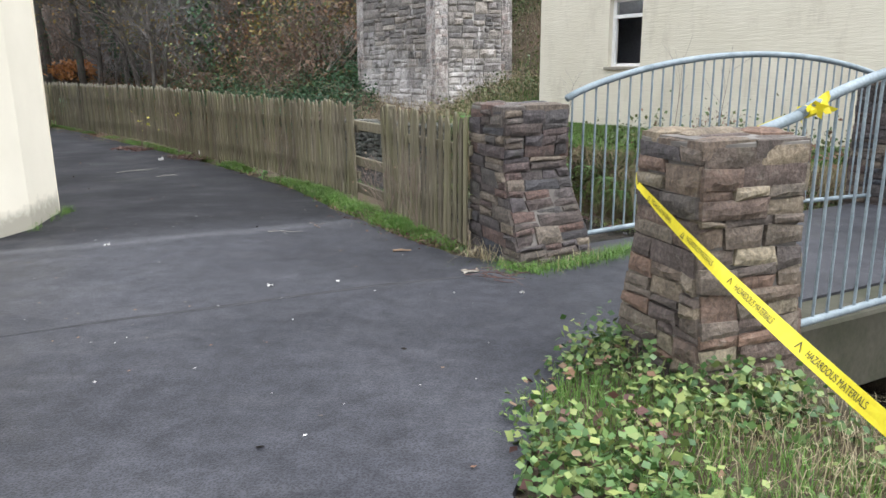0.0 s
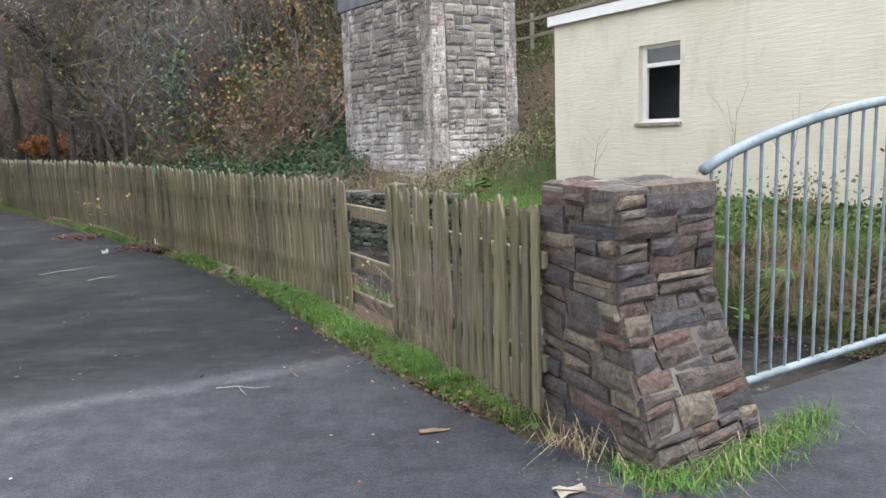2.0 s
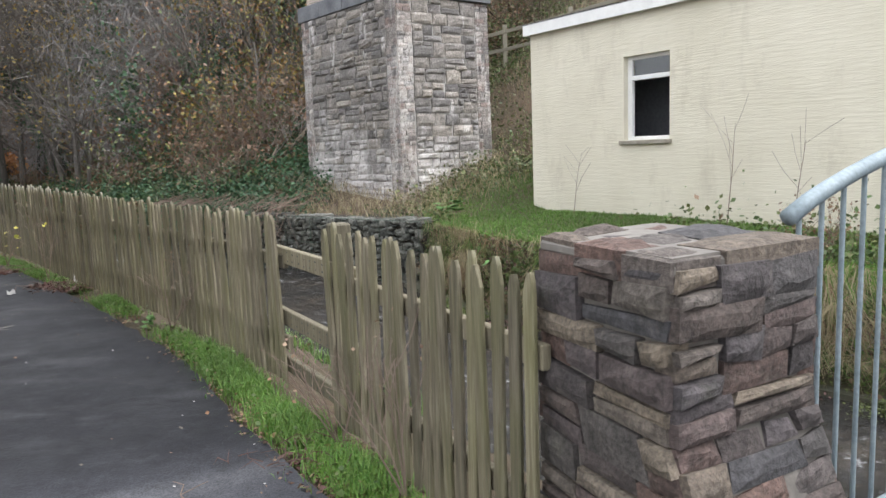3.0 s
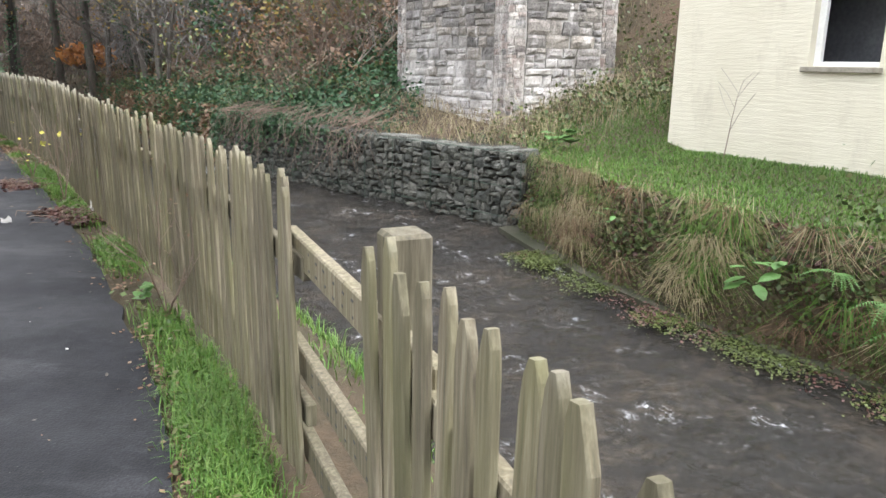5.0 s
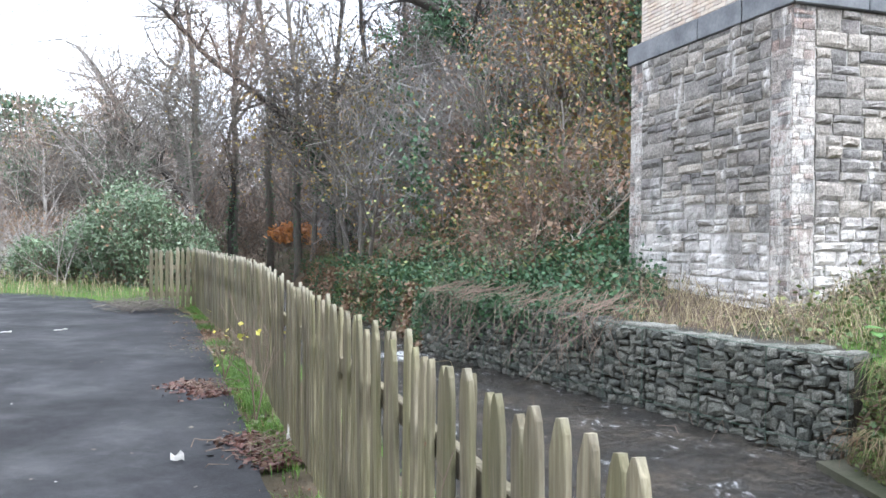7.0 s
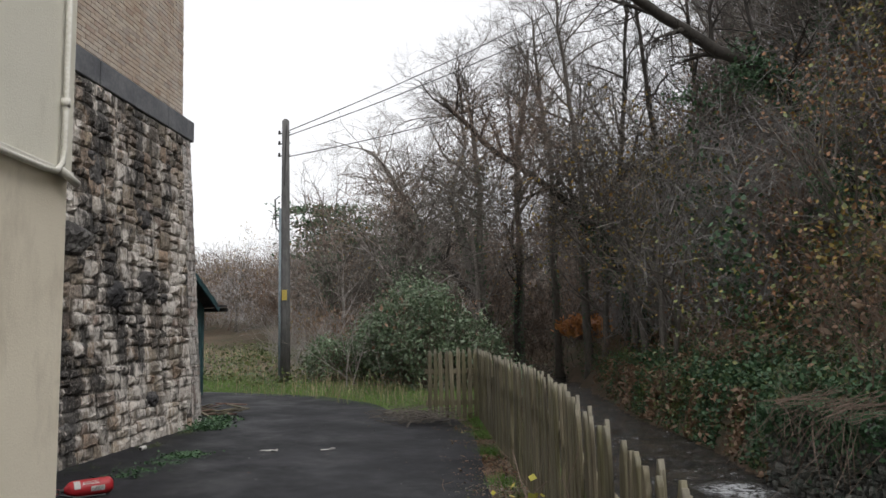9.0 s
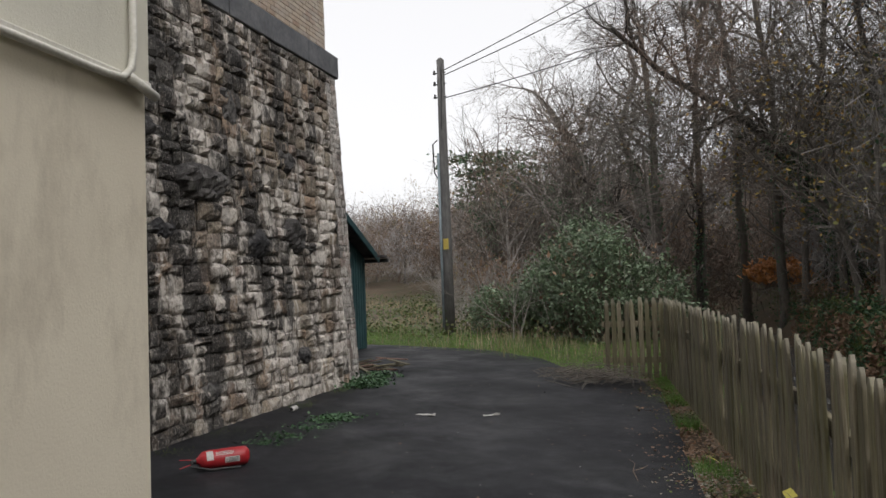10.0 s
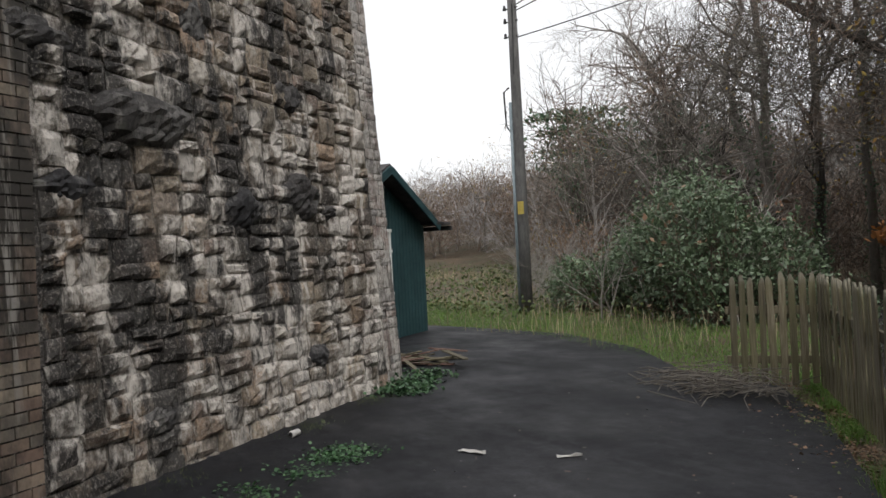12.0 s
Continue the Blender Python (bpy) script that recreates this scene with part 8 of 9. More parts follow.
def hazard_tape():
    """Printed yellow barrier tape, stretched from the pillar and knotted on the railing."""
    t = thing("barrier_tape", (1.18, 3.46, 0.94), "yellow barrier tape printed with black hazard warnings", "barrier tape")
    a = Vector((1.13, 3.36, 0.97))
    b = Vector((1.16, 1.18, 0.797))
    # the free length runs on past the verge to a stake out of sight
    c = a + (b - a) * 1.35
    d = (c - a).normalized()
    across = Vector((0.42, 0.0, 0.9)).normalized()
    across = (across - d * across.dot(d)).normalized()
    nrm = d.cross(across).normalized()
    if nrm.x > 0:
        nrm = -nrm
    L = (c - a).length
    n = 24
    half = 0.025
    top, low = [], []
    for i in range(n + 1):
        s = i / n
        p = a + d * (L * s) + Vector((0, 0, -0.05 * 4 * s * (1 - s)))
        w = half * (0.6 + 0.4 * min(1, s * 7))
        tw = nrm * (0.008 * math.sin(s * 9))
        top.append(p + across * w + tw)
        low.append(p - across * w - tw)
    off = nrm * 0.0008
    verts = [p + off for p in top] + [p + off for p in low] + [p - off for p in top] + [p - off for p in low]
    m = n + 1
    faces = []
    for i in range(n):
        faces += [(i, i + 1, m + i + 1, m + i), (2 * m + i + 1, 2 * m + i, 3 * m + i, 3 * m + i + 1), (i + 1, i, 2 * m + i, 2 * m + i + 1), (m + i, m + i + 1, 3 * m + i + 1, 3 * m + i)]
    band = solid("strip", verts, faces, YELLOW, t, "glossy yellow plastic strip")
    # print
    s = 0.2
    while s < L - 0.3:
        cu = bpy.data.curves.new("print", "FONT")
        cu.body = "HAZARDOUS MATERIALS"
        cu.size = 0.03
        cu.align_y = "CENTER"
        tmp = bpy.data.objects.new("print", cu)
        scene.collection.objects.link(tmp)
        bpy.context.view_layer.update()
        me = bpy.data.meshes.new_from_object(tmp.evaluated_get(bpy.context.evaluated_depsgraph_get()))
        bpy.data.objects.remove(tmp)
        width = max(v.co.x for v in me.vertices)
        squeeze = 0.3 / width
        k = s / L
        p = a + d * s + nrm * 0.0045
        for v in me.vertices:
            f = (s + 0.07 + v.co.x * squeeze) / L
            base = a + d * (L * f) + Vector((0, 0, -0.05 * 4 * f * (1 - f)))
            v.co = base + across * v.co.y + nrm * (0.0025 + 0.008 * math.sin(f * 9) / half * v.co.y)
        me.materials.clear()
        me.materials.append(BLACK)
        o = attach(new("print", me), band)
        tagged(o, "black block capitals")
        f = (s + 0.025) / L
        base = a + d * (L * f) + Vector((0, 0, -0.05 * 4 * f * (1 - f))) + nrm * 0.003
        tri = [base - d * 0.022 - across * 0.015, base + d * 0.022 - across * 0.015, base + across * 0.017]
        cen = (tri[0] + tri[1] + tri[2]) / 3
        ins = [cen + (p - cen) * 0.66 for p in tri]
        solid("warning_triangle", tri + ins, [(0, 1, 4, 3), (1, 2, 5, 4), (2, 0, 3, 5)], BLACK, band)
        s += 0.52
    # band round the pillar and the knot on the rail
    ring = [(1.13, 3.37, 0.97), (1.14, 3.45, 0.99), (1.45, 3.62, 1.05), (1.72, 3.72, 1.15), (1.95, 3.7, 1.25), (2.1, 3.66, 1.31)]
    vs, fs = [], []
    for i, p in enumerate(ring):
        vs += [(p[0], p[1], p[2] - 0.03), (p[0], p[1], p[2] + 0.03)]
        if i:
            fs.append((2 * i - 2, 2 * i, 2 * i + 1, 2 * i - 1))
    solid("wrap", vs, fs, YELLOW, t)
    rr = random.Random(4)
    for k in range(7):
        o = Vector((2.11, 3.65, 1.33))
        e = o + Vector((rr.uniform(-0.09, 0.1), rr.uniform(-0.09, 0.05), rr.uniform(-0.08, 0.1)))
        mid = (o + e) / 2 + Vector((rr.uniform(-0.05, 0.05), rr.uniform(-0.05, 0.05), rr.uniform(0.0, 0.06)))
        w = Vector((rr.uniform(-1, 1), rr.uniform(-1, 1), rr.uniform(-1, 1))).normalized() * 0.028
        solid("knot_loop", [o - w, o + w, mid + w, mid - w, e + w * 0.6, e - w * 0.6], [(0, 1, 2, 3), (3, 2, 4, 5)], YELLOW, t)
    v, f = tube([Vector((2.06, 3.62, 1.315)), Vector((2.15, 3.67, 1.335))], 0.036, 10)
    solid("wrap_on_rail", v, f, YELLOW, t)


hazard_tape()


def extinguisher():
    """A red fire extinguisher lying on its side."""
    a, b = Vector((-11.12, 14.22, 0.085)), Vector((-11.03, 14.73, 0.085))
    d = (b - a).normalized()
    t = thing("fire_extinguisher", (a.x, a.y, 0), "discarded red fire extinguisher lying on the asphalt", "fire extinguisher")
    prof = [(0.0, 0.045), (0.012, 0.065), (0.03, 0.08), (0.06, 0.085), (0.2, 0.085), (0.36, 0.085), (0.41, 0.078), (0.44, 0.055), (0.455, 0.03), (0.47, 0.028)]
    v, f = tube([b - d * s for s, _ in prof], [r_ for _, r_ in prof], 24)
    body = solid("cylinder", v, f, RED, t, "scuffed red cylinder", True)
    v, f = tube([b - d * 0.47, b - d * 0.52], [0.022, 0.02], 12)
    valve = solid("valve", v, f, CABLE, t, "black valve")
    for z in (0.015, -0.02):
        part("lever", beam_bm(b - d * 0.5 + Vector((0, 0, z)), b - d * 0.62 + Vector((0.02, 0, z * 2.2)), 0.02, 0.006, 0.002), RED, valve)
    v, f = tube([b - d * 0.5, b - d * 0.5 + Vector((0.05, -0.03, -0.03)), b - d * 0.35 + Vector((0.1, -0.03, -0.07)), b - d * 0.1 + Vector((0.11, -0.02, -0.075))], 0.011, 8)
    solid("hose", v, f, CABLE, valve)
    # labels: pale panels with unreadable print as bars, wrapped on the side facing the yard
    side = Vector((d.y, -d.x, 0))
    def panel(s0, s1, a0, a1, rad, material, name, parent, label=""):
        vs, fs = [], []
        for i in range(7):
            an = a0 + (a1 - a0) * i / 6
            o = side * math.cos(an) * rad + Vector((0, 0, math.sin(an) * rad))
            vs += [b - d * s0 + o, b - d * s1 + o]
            if i:
                fs.append((2 * i - 2, 2 * i - 1, 2 * i + 1, 2 * i))
        return solid(name, vs, fs, material, parent, label, True)
    lab = panel(0.1, 0.23, -0.35, 0.25, 0.0865, PAPER, "label", body, "faded white instruction panel")
    lab2 = panel(0.33, 0.39, 0.1, 1.2, 0.0865, PAPER, "label", body, "small white panel")
    for k in range(4):
        panel(0.11, 0.22 - 0.02 * (k % 2), -0.28 + 0.13 * k, -0.23 + 0.13 * k, 0.0872, CABLE, "print_bar", lab)
    for k in range(3):
        panel(0.15, 0.31, 0.55 + 0.16 * k, 0.61 + 0.16 * k, 0.0868, PAPER, "print_bar", body)


extinguisher()


def crumpled(name, x, y, w, l, yaw, seed, material, label, category, lift=0.03, z=0.0):
    rr = np.random.default_rng(seed)
    n = 5
    g = np.linspace(-0.5, 0.5, n)
    X, Y = np.meshgrid(g, g)
    Z = np.abs(rr.normal(0, lift, X.shape)) + 0.006 + z
    c, s = math.cos(yaw), math.sin(yaw)
    taper = 1 - 0.6 * (X + 0.5)
    px, py = X * l, Y * w * taper
    verts = np.stack([x + px * c - py * s, y + px * s + py * c, Z], -1).reshape(-1, 3)
    i = np.arange(n * n).reshape(n, n)
    faces = np.stack([i[:-1, :-1], i[:-1, 1:], i[1:, 1:], i[1:, :-1]], -1).reshape(-1, 4)
    under = verts.copy()
    under[:, 2] -= 0.004
    allf = faces.tolist() + (faces[:, ::-1] + n * n).tolist()
    rim = list(i[0]) + list(i[1:, -1]) + list(i[-1, -2::-1]) + list(i[-2:0:-1, 0])
    for a, b in zip(rim, rim[1:] + rim[:1]):
        allf.append([b, a, a + n * n, b + n * n])
    ob = solid(name, np.concatenate([verts, under]), allf, material)
    return tagged(ob, label, category, "litter on the yard")


crumpled("paper_scrap", -11.79, 17.31, 0.09, 0.26, 0.3, 1, PAPER, "torn white paper lying on the asphalt", "litter", 0.012)
crumpled("paper_scrap", -11.17, 17.83, 0.06, 0.2, 1.0, 2, PAPER, "crumpled white paper on the asphalt", "litter", 0.014)
crumpled("paper_scrap", -2.96, 6.15, 0.04, 0.05, 1.0, 3, PAPER, "small white scrap on the asphalt", "litter", 0.01)
crumpled("paper_scrap", -1.155, 4.83, 0.03, 0.045, 0.4, 4, PAPER, "small crumpled wrapper on the asphalt", "litter", 0.01)
crumpled("paper_scrap", -0.67, 4.93, 0.02, 0.025, 0.4, 5, PAPER, "tiny white scrap on the asphalt", "litter", 0.01)
crumpled("paper_scrap", 0.68, 4.62, 0.025, 0.035, 0.4, 6, PAPER, "tiny white scrap beside the fallen branch", "litter", 0.01)
crumpled("plastic_scrap", -4.45, 13.42, 0.08, 0.12, 0.4, 7, PAPER, "crumpled white plastic by the fence", "litter", 0.06)
crumpled("plastic_scrap", -4.25, 13.3, 0.08, 0.1, 2.4, 8, PAPER, "torn white plastic among dead leaves", "litter", 0.06)
crumpled("wrapper", -4.95, 12.7, 0.02, 0.09, 0.5, 9, PAPER, "torn pale wrapper on the asphalt", "litter")
crumpled("wrapper", -0.25, 5.9, 0.04, 0.16, 0.2, 10, DEAD_LEAF, "brown flattened scrap on the asphalt", "litter", 0.01)
crumpled("flat_stone", 0.33, 5.2, 0.09, 0.13, 0.3, 11, SILL_STONE, "flat pale stone beside the pillar", "stone", 0.01)


def drink_can(x, y):
    t = thing("drink_can", (x, y, 0), "white dented drink can at the pier's foot", "can")
    d = Vector((0.5, -0.8, 0)).normalized()
    a = Vector((x, y, 0.034)) - d * 0.06
    prof = [(0, 0.024), (0.006, 0.033), (0.11, 0.033), (0.12, 0.026)]
    v, f = tube([a + d * s for s, _ in prof], [q for _, q in prof], 14)
    body = solid("can_body", v, f, PAPER, t, "", True)
    v, f = tube([a + d * 0.12, a + d * 0.122], [0.024, 0.023], 14)
    solid("can_lid", v, f, CABLE, t)


drink_can(-13.38, 16.32)


def twig(name, pts, rad, material, label, category="twig", group="litter on the yard"):
    n = len(pts)
    v, f = tube(pts, [rad * (1 - 0.6 * i / (n - 1)) for i in range(n)], 5)
    return tagged(solid(name, v, f, material), label, category, group)


def forked(name, x, y, yaw, L, material, label, seed):
    rr = random.Random(seed)
    t = thing(name, (x, y, 0), label, "twig", "litter on the yard")
    c, s = math.cos(yaw), math.sin(yaw)
    at = lambda u, w, z: (x + u * c - w * s, y + u * s + w * c, z)
    v, f = tube([at(-L / 2, 0, 0.01), at(-L * 0.1, 0.02, 0.016), at(L * 0.25, -0.01, 0.014), at(L / 2, 0.03, 0.01)], [0.0042, 0.0036, 0.0028, 0.0015], 5)
    solid("stick", v, f, material, t)
    v, f = tube([at(-L * 0.1, 0.02, 0.014), at(0.02, -0.06, 0.014), at(L * 0.2, -0.12, 0.01)], [0.0028, 0.0022, 0.0012], 5)
    solid("side_twig", v, f, material, t)


RED_TWIG = make_bark("reddish_twigs", (0.06, 0.035, 0.03), (0.14, 0.08, 0.065))
PALE_TWIG = plain("bleached_twig", (0.2, 0.185, 0.165), (0.32, 0.3, 0.265), 20, 0.8, 0.2)
forked("fallen_twig", -1.45, 6.68, -0.1, 0.34, PALE_TWIG, "bleached forked twig on the asphalt", 1)
forked("fallen_twig", -4.1, 10.75, 0.9, 0.4, PALE_TWIG, "pale forked twig on the asphalt", 2)
forked("fallen_twig", -4.8, 11.35, 0.8, 0.7, PALE_TWIG, "long thin pale twig on the asphalt", 3)
forked("fallen_twig", -8.4, 17.0, 2.3, 0.7, BROWN_TWIG, "brown twig at the edge of the yard", 4)
forked("fallen_twig", -3.1, 12.1, 2.7, 0.8, PALE_TWIG, "dry stalk lying from the verge onto the asphalt", 5)
forked("fallen_twig", -1.2, 7.0, 2.0, 0.3, BROWN_TWIG, "short brown twig near the verge", 6)


def branch_heap(name, x, y, rx, ry, n, L, rad, material, label, seed, h=0.12, yaw=0.0, spread=0.6):
    rr = random.Random(seed)
    t = thing(name, (x, y, 0), label, "branches", "heaps of branches")
    for k in range(n):
        px, py = x + rr.gauss(0, rx), y + rr.gauss(0, ry)
        a = yaw + rr.gauss(0, spread)
        l = L * rr.uniform(0.4, 1.1)
        z0, z1 = rr.uniform(0.01, h), rr.uniform(0.01, h)
        m = (px + rr.uniform(-0.05, 0.05), py + rr.uniform(-0.05, 0.05), (z0 + z1) / 2 + rr.uniform(0, 0.04))
        v, f = tube([(px - math.cos(a) * l / 2, py - math.sin(a) * l / 2, z0), m, (px + math.cos(a) * l / 2, py + math.sin(a) * l / 2, z1)], [rad, rad * 0.8, rad * 0.3], 4)
        solid("branch", v, f, material, t)
    return t


branch_heap("fallen_branch", 0.55, 4.98, 0.1, 0.09, 14, 0.3, 0.0035, RED_TWIG, "fallen reddish-brown branch beside the stone pillar", 1, 0.05, -0.75, 0.5)
branch_heap("brushwood_pile", -12.05, 20.72, 0.38, 0.3, 240, 0.55, 0.006, BARK, "low pile of cut brushwood at the fence's end", 2, 0.24, 0.7, 1.2)
branch_heap("twig_drift", -4.55, 13.15, 0.2, 0.14, 40, 0.25, 0.004, BROWN_TWIG, "drift of red-brown twigs and leaves by the fence", 3, 0.05, 0.4, 1.0)
branch_heap("twig_drift", -6.25, 14.85, 0.25, 0.14, 36, 0.25, 0.004, BROWN_TWIG, "drift of dead twigs and leaves on the yard's edge", 4, 0.05, 0.4, 1.0)
branch_heap("twig_drift", -0.75, 7.3, 0.14, 0.12, 26, 0.2, 0.003, RED_TWIG, "dead twigs caught in the grass at the fence foot", 5, 0.06, 2.0, 0.8)


def plank_pile():
    rr = random.Random(9)
    t = thing("plank_pile", (-16.9, 19.7, 0), "broken weathered planks and laths heaped by the pier", "planks")
    for k in range(16):
        x, y = -16.5 + rr.gauss(0, 0.35), 19.4 + rr.gauss(0, 0.3)
        a = rr.uniform(-0.3, 1.6)
        l = rr.uniform(0.5, 1.3)
        z = rr.uniform(0.02, 0.2)
        part("plank", beam_bm((x - math.cos(a) * l / 2, y - math.sin(a) * l / 2, z), (x + math.cos(a) * l / 2, y + math.sin(a) * l / 2, max(0.02, z + rr.uniform(-0.15, 0.15))), rr.uniform(0.04, 0.1), 0.02, 0.003), RAIL_WOOD if k % 3 else DEAD_BOARD, t)


DEAD_BOARD = plain("rotten_red_board", (0.1, 0.05, 0.04), (0.22, 0.15, 0.12), 8, 0.85, 0.3)
plank_pile()

rr = np.random.default_rng(200)
# ivy and weeds creeping out from the foot of the dark pier
x, y = along([(-11.7, 15.15), (-12.45, 16.4), (-13.1, 17.2)], 2600, 0.0, 0.15, rr, 0.3)
scatter_pts("creeping_ivy", IVY, x, y, 0.032, "dark ivy creeping over the asphalt by the pier", rr, 0.02, 0.8, 1.2, "yard")
x, y = along([(-11.95, 14.2), (-13.3, 16.1), (-15.2, 18.6)], 1300, 0.0, 0.12, rr, 0.6)
blades_at("pier_foot_grass", BRAMBLE, x, y, 0.08, "tufts of grass at the foot of the pier", rr, 0.006, 0.9, 0.0, "yard")
x, y = along([(-14.2, 17.7), (-15.8, 19.3)], 1400, 0.0, 0.16, rr, 0.4)
scatter_pts("pier_corner_weeds", IVY, x, y, 0.045, "dark weeds at the corner of the pier", rr, 0.06, 0.4, 1.3, "yard")
x, y = along([(-4.2, 12.9), (-4.9, 13.4)], 1800, 0.0, 0.13, rr)
scatter_pts("red_leaf_drift", RED_LEAF, x, y, 0.035, "drift of red-brown leaves at the verge", rr, 0.02, 0.7, 1.6, "yard")
x, y = along([(-5.9, 14.5), (-6.7, 15.0)], 1500, 0.0, 0.13, rr)
scatter_pts("brown_leaf_drift", RED_LEAF, x, y, 0.035, "drift of brown leaves on the yard's edge", rr, 0.02, 0.7, 1.6, "yard")
x, y = along([(-6.5, 15.7), (-8.6, 18.1), (-11.6, 21.4)], 6500, -0.12, 0.2, rr, 0.5)
scatter_pts("yard_edge_moss", MOSSY_LEAF, x, y, 0.02, "moss and tiny weeds spreading over the asphalt edge", rr, 0.012, 0.8, 1.2, "yard")
x, y = along([(-6.5, 15.7), (-8.6, 18.1), (-11.6, 21.4)], 2600, 0.0, 0.25, rr, 0.7)
scatter_pts("yard_edge_leaves", DEAD_LEAF, x, y, 0.028, "brown dead leaves along the yard's edge", rr, 0.012, 0.8, 1.5, "yard")
x, y = along(EDGE[:3], 1600, -0.12, 0.12, rr, 0.3)
scatter_pts("pillar_litter", RED_LEAF, x, y, 0.026, "brown leaf litter and dirt along the fence foot", rr, 0.012, 0.8, 1.6, "yard")
x, y = along(EDGE[:3], 1400, -0.16, 0.08, rr, 0.5)
blades_at("sparse_verge_grass", GRASS, x, y, 0.09, "sparse grass at the foot of the fence", rr, 0.005, 1.0, 0.1, "yard")
x, y = along([(-4.22, 6.15), (-4.02, 6.92), (-4.2, 7.85)], 260, -0.03, 0.03, rr, 0.25)
blades_at("wall_foot_weeds", GRASS, x, y, 0.14, "thin weeds at the foot of the cream buttress", rr, 0.004, 0.8, 0.0, "yard")
x, y = along([(0.1, 5.65), (0.45, 5.25), (0.85, 5.05)], 2600, 0.0, 0.07, rr)
scatter_pts("pillar_moss", BRAMBLE, x, y, 0.014, "moss at the foot of the pillar", rr, 0.008, 0.8, 1.2, "yard")


def grit():
    """Chips, crumbs and leaf fragments all over the yard."""
    q = np.random.default_rng(33)
    n = 1500
    x, y = q.uniform(-14, 1.0, n), q.uniform(0, 22, n)
    keep = (side_distance(x, y, np.array(EDGE)) < -0.1) | (y < 5.6)
    keep &= (x * 0.7566 + y * 0.6539) > (-4.27 * 0.7566 + 7.87 * 0.6539) - 0.0
    keep |= (y < 7) & (x > -3.8)
    keep &= (x < 0.4)
    x, y = x[keep], y[keep]
    for name, material, part_of, size, label in (("pale_crumbs", PAPER, 0, 0.014, "tiny pale chips scattered over the asphalt"), ("leaf_fragments", DEAD_LEAF, 1, 0.017, "small brown leaf fragments scattered over the asphalt"), ("dark_crumbs", BARK, 2, 0.025, "dark crumbs of bark scattered over the asphalt")):
        m = (np.arange(len(x)) % 3) == part_of
        bag = Bag()
        bag.quads(leaf_quads(np.stack([x[m], y[m], np.full(m.sum(), 0.008)], 1), size, q, 0.93, 1.5))
        tagged(bag.build(name, material), label, "litter", "", "stuff")


grit()
rr = np.random.default_rng(93)
x, y = -8.05 + rr.normal(0, 0.2, 900) + 0.1, 17.15 + rr.normal(0, 0.24, 900)
scatter_pts("pale_grit", SILL_STONE, x, y, 0.03, "pale worn grit at the edge of the verge", rr, 0.01, 0.95, 1.3, "yard")


def seam(name, pts, width, material, label):
    """A strip of different surfacing, a few millimetres proud."""
    vs, fs = [], []
    for i, p in enumerate(pts):
        p = Vector(p)
        d = (Vector(pts[min(i + 1, len(pts) - 1)]) - Vector(pts[max(i - 1, 0)])).normalized()
        n = Vector((-d.y, d.x)) * width * (0.5 if 0 < i < len(pts) - 1 else 0.1)
        vs += [(*(p - n), 0.001), (*(p - n * 0.5), 0.005), (*(p + n * 0.5), 0.005), (*(p + n), 0.001)]
        if i:
            q = (i - 1) * 4
            fs += [(q + k, q + 4 + k, q + 5 + k, q + 1 + k) for k in range(3)]
    ob = solid(name, vs, fs, material)
    return tagged(ob, label, "road", "", "structure")


DARK_SEAM = plain("dark_crumbled_asphalt", (0.02, 0.02, 0.022), (0.042, 0.042, 0.046), 6, 0.9, 0.8, 60)
seam("asphalt_crack", [(-2.6, 3.75), (-1.98, 4.09), (-1.5, 4.3), (-1.06, 4.52), (-0.4, 4.83), (0.14, 5.03), (0.5, 5.1)], 0.05, DARK_SEAM, "dark crumbling joint across the asphalt")


def sapling(x, y, h, seed, leaf, label, n=14, stem=BROWN_TWIG, size=0.07):
    rr = np.random.default_rng(seed)
    t = thing("sapling", (x, y, 0), label, "sapling", "saplings and dead stems along the fence")
    bag, lb = Bag(), Bag()
    for k in range(4):
        v, f, tips = grow(seed * 7 + k, h, 0.7, (rr.normal(0, 0.25), rr.normal(0, 0.25)), 2, (5, 3), 0.006, 0.25, 0.0025, 0.1, 0.3, True)
        bag.add(v + np.array((x, y, 0)), f)
        lb.quads(leaf_quads(tips[rr.integers(0, len(tips), n)] + np.array((x, y, 0)), size, rr, 0.3, 1.2))
    bag.build("brushwood", stem, t)["kind"] = "stuff"
    lb.build("foliage", leaf, t)


sapling(-5.0, 13.75, 1.1, 1, YELLOW_LEAF := make_leaf("yellow_leaves", ((0.4, 0.36, 0.05), (0.5, 0.44, 0.08), (0.35, 0.36, 0.06))), "thin sapling with a few yellow leaves at the fence", 1, size=0.05)
sapling(-6.3, 15.2, 0.7, 2, YELLOW_LEAF, "small sapling with broad yellow leaves", 3, size=0.06)
sapling(-2.3, 10.35, 1.0, 3, DEAD_LEAF, "dead brown seed head against the pickets", 16, size=0.014)
sapling(-0.15, 6.8, 0.9, 4, DEAD_LEAF, "thin dead stems against the pickets", 3, size=0.02)
sapling(-0.5, 7.45, 0.7, 5, DEAD_LEAF, "dry twiggy weed at the fence foot", 6, size=0.02)
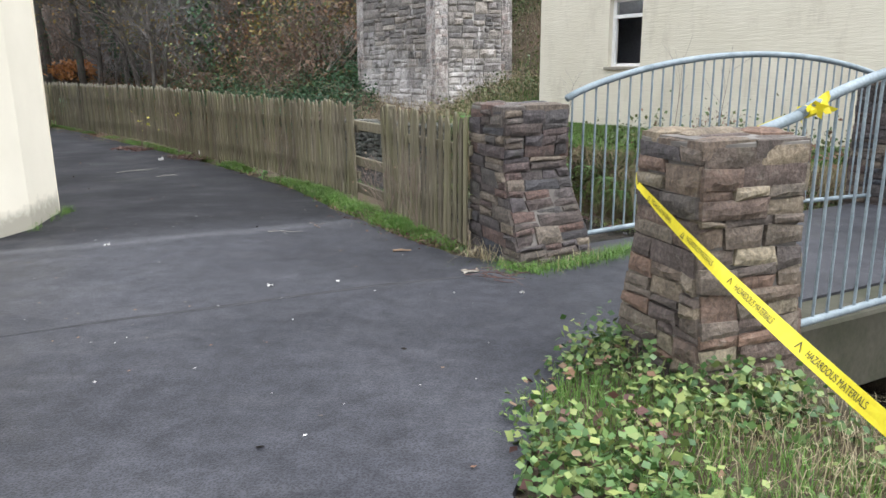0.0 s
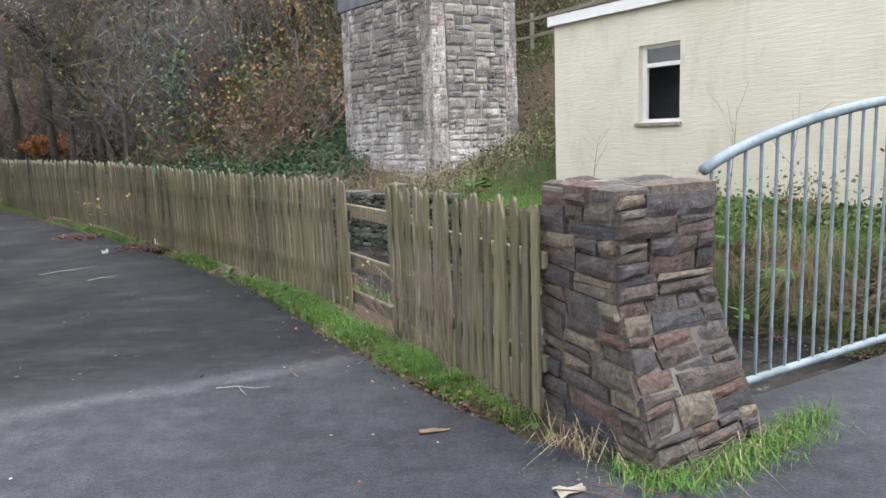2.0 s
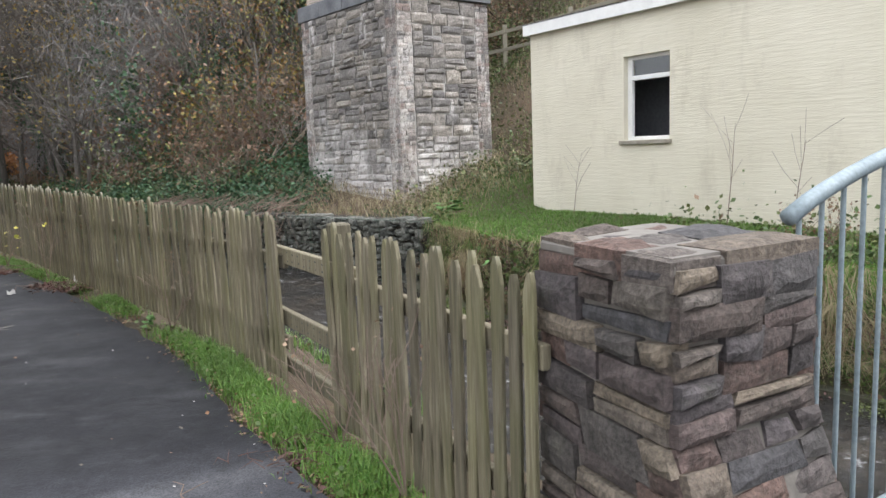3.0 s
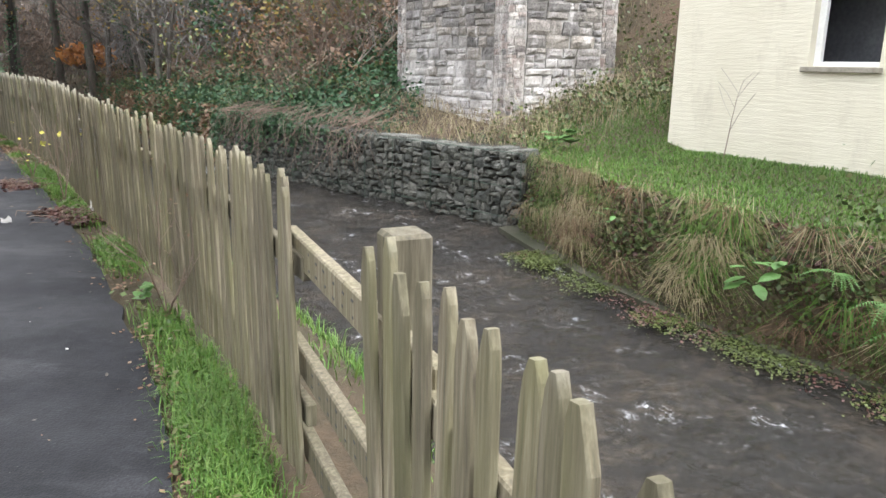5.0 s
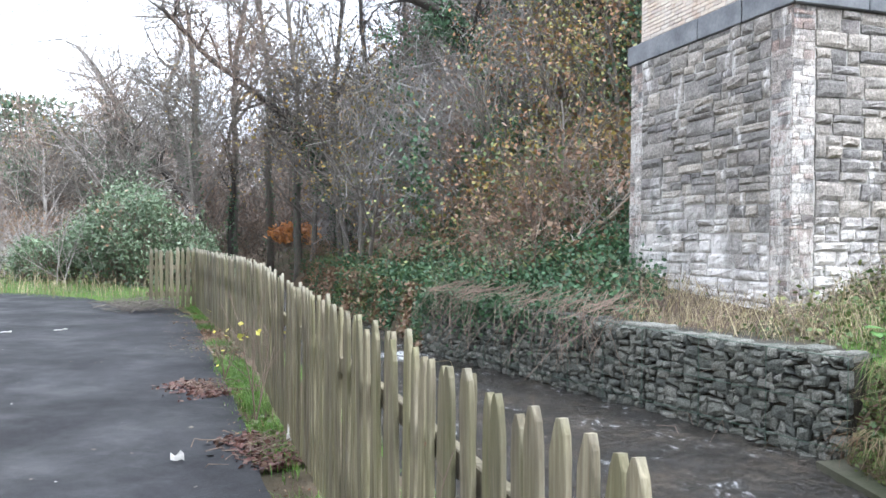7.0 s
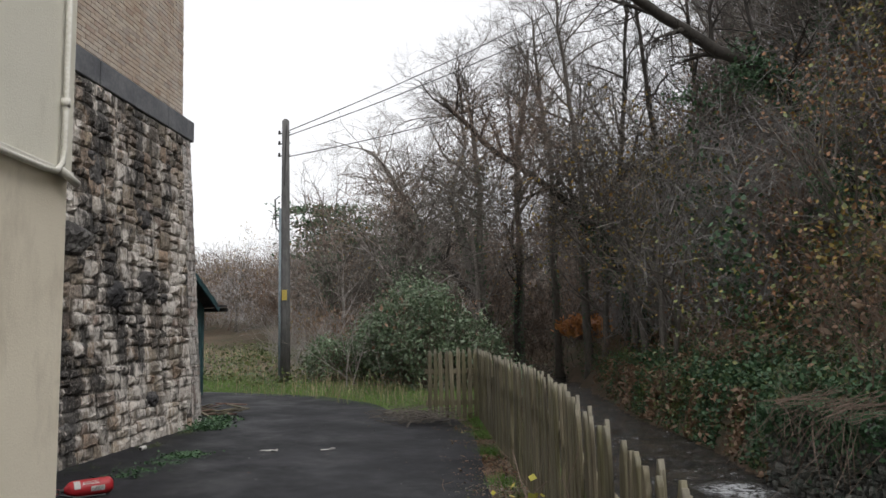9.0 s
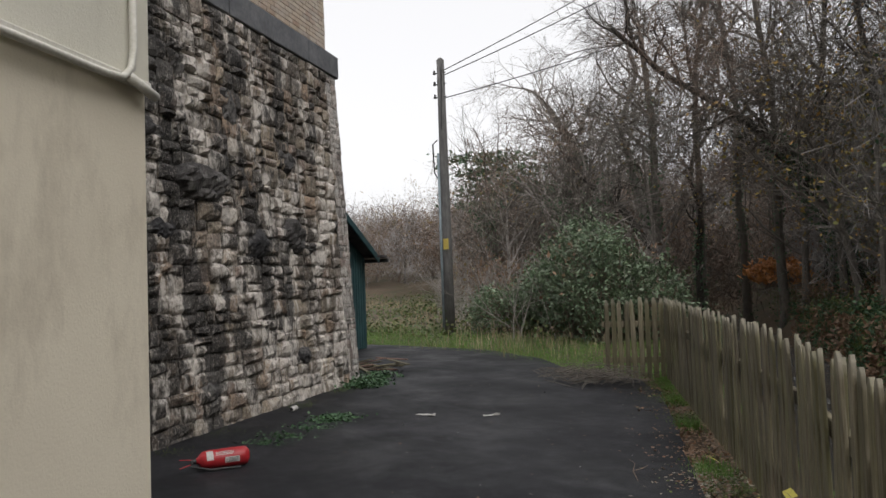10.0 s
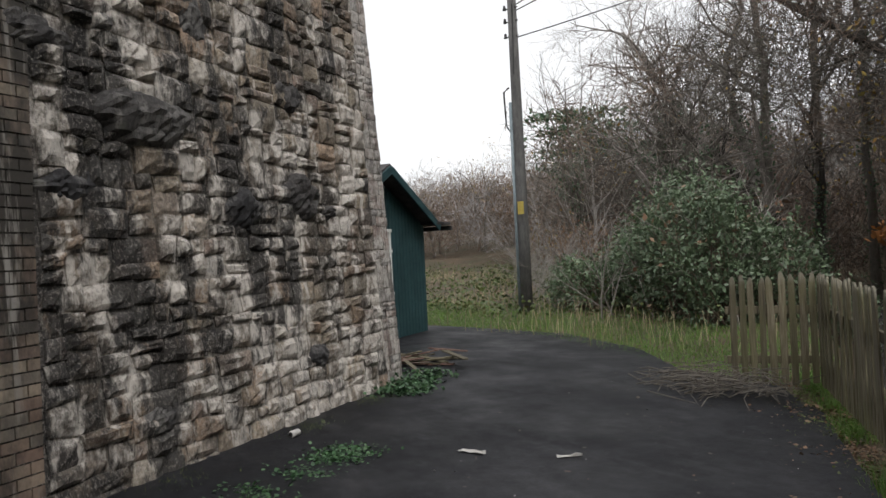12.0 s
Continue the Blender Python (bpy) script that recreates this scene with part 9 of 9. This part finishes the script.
for i, (x, y, h) in enumerate(((4.55, 14.2, 1.6), (5.1, 13.4, 1.3), (2.9, 16.9, 1.2))):
    t = thing("dead_stem", (x, y, hz(x, y)), "tall thin dead stem in front of the cream wall", "weed", "dead stems by the cream wall")
    v, f, tips = grow(300 + i, h * 1.3, 0.7, (0.1, 0.05), 1, (6,), 0.008, 0.2, 0.003, 0.1, 0.3, True)
    b = Bag()
    b.add(v + np.array((x, y, hz(x, y))), f)
    b.build("stem", BROWN_TWIG, t)["kind"] = "stuff"


def boulder_stones():
    """Large dark stones that stand out of the pier's face."""
    n = Vector((0.811, 0.585, 0.05)).normalized()
    along_face = Vector((-0.585, 0.811, 0))
    up = Vector((0, 0, 1))
    for k, (x, y, z, w, h, pr) in enumerate(((-12.92, 15.1, 2.9, 0.95, 0.5, 0.2), (-13.63, 16.06, 2.2, 0.5, 0.42, 0.15), (-14.1, 16.95, 2.38, 0.6, 0.5, 0.15), (-14.4, 17.4, 2.2, 0.3, 0.2, 0.1), (-12.45, 14.5, 2.3, 0.5, 0.3, 0.12), (-13.35, 15.6, 3.95, 0.5, 0.5, 0.12), (-12.4, 14.35, 3.4, 0.55, 0.3, 0.12), (-14.25, 17.0, 0.62, 0.34, 0.26, 0.1), (-12.9, 15.05, 0.45, 0.5, 0.26, 0.1), (-14.05, 16.9, 3.5, 0.45, 0.4, 0.1), (-12.7, 14.8, 4.25, 0.4, 0.35, 0.1))):
        c, w, h = Vector((x, y, z)), w * 1.2, h * 1.15
        # settle on the battered face
        base = Vector((-15.43, 18.55, -0.1))
        face = Vector((0.811, 0.585, 0.05))
        c = c - face * ((c - base).dot(face) / face.dot(face))
        quad = [c - along_face * -w / 2 - up * h / 2, c - along_face * w / 2 - up * h / 2, c - along_face * w / 2 + up * h / 2, c - along_face * -w / 2 + up * h / 2]
        nn = (quad[1] - quad[0]).cross(quad[3] - quad[0]).normalized()
        if nn.dot(n) < 0:
            quad = [quad[1], quad[0], quad[3], quad[2]]
        v, f = [], []
        nx, nz = 15, 11
        rk = random.Random(400 + k)
        planes = [(rk.uniform(0.75, 1.25), rk.uniform(-0.75, 0.75), rk.uniform(-0.75, 0.75)) for _ in range(7)]
        planes += [(rk.uniform(2.2, 3.2), gx, gz) for gx, gz in ((-2.4, 0.3), (2.4, -0.3), (0.4, 2.6), (-0.4, -2.6), (2, 2), (-2, 2), (2, -2), (-2, -2))]
        for j in range(nz + 1):
            for i in range(nx + 1):
                a, e = 2 * i / nx - 1, 2 * j / nz - 1
                edge = i in (0, nx) or j in (0, nz)
                pinch = 1 - 0.13 * abs(a * e) ** 1.2 + 0.12 * noise.noise((a * 1.3 + k * 7, e * 1.3, 2.0))
                q = c + (quad[1] - quad[0]) * (a * pinch / 2) + (quad[3] - quad[0]) * (e * pinch / 2)
                cut = max(0.05, min(g0 + gx * a + gz * e for g0, gx, gz in planes))
                rough = noise.noise((a * 2.6 + k * 5, e * 2.6, 3.0)) + 0.7 * noise.noise((a * 7 + k, e * 7, 6.0))
                v.append(q + n * (-0.06 if edge else pr * (cut + 0.3 * rough)))
                if i and j:
                    w0 = nx + 1
                    f.append(((j - 1) * w0 + i - 1, (j - 1) * w0 + i, j * w0 + i, j * w0 + i - 1))
        solid("stone", v, f, SOOT_STONE, bpy.data.objects["viaduct_pier.001"], "large soot-black projecting stone")


SOOT_STONE = make_stone("soot_black_stone", ((0.026, 0.0255, 0.028), (0.045, 0.042, 0.041), (0.034, 0.032, 0.033)), 0.12, 0.3, 6)
boulder_stones()
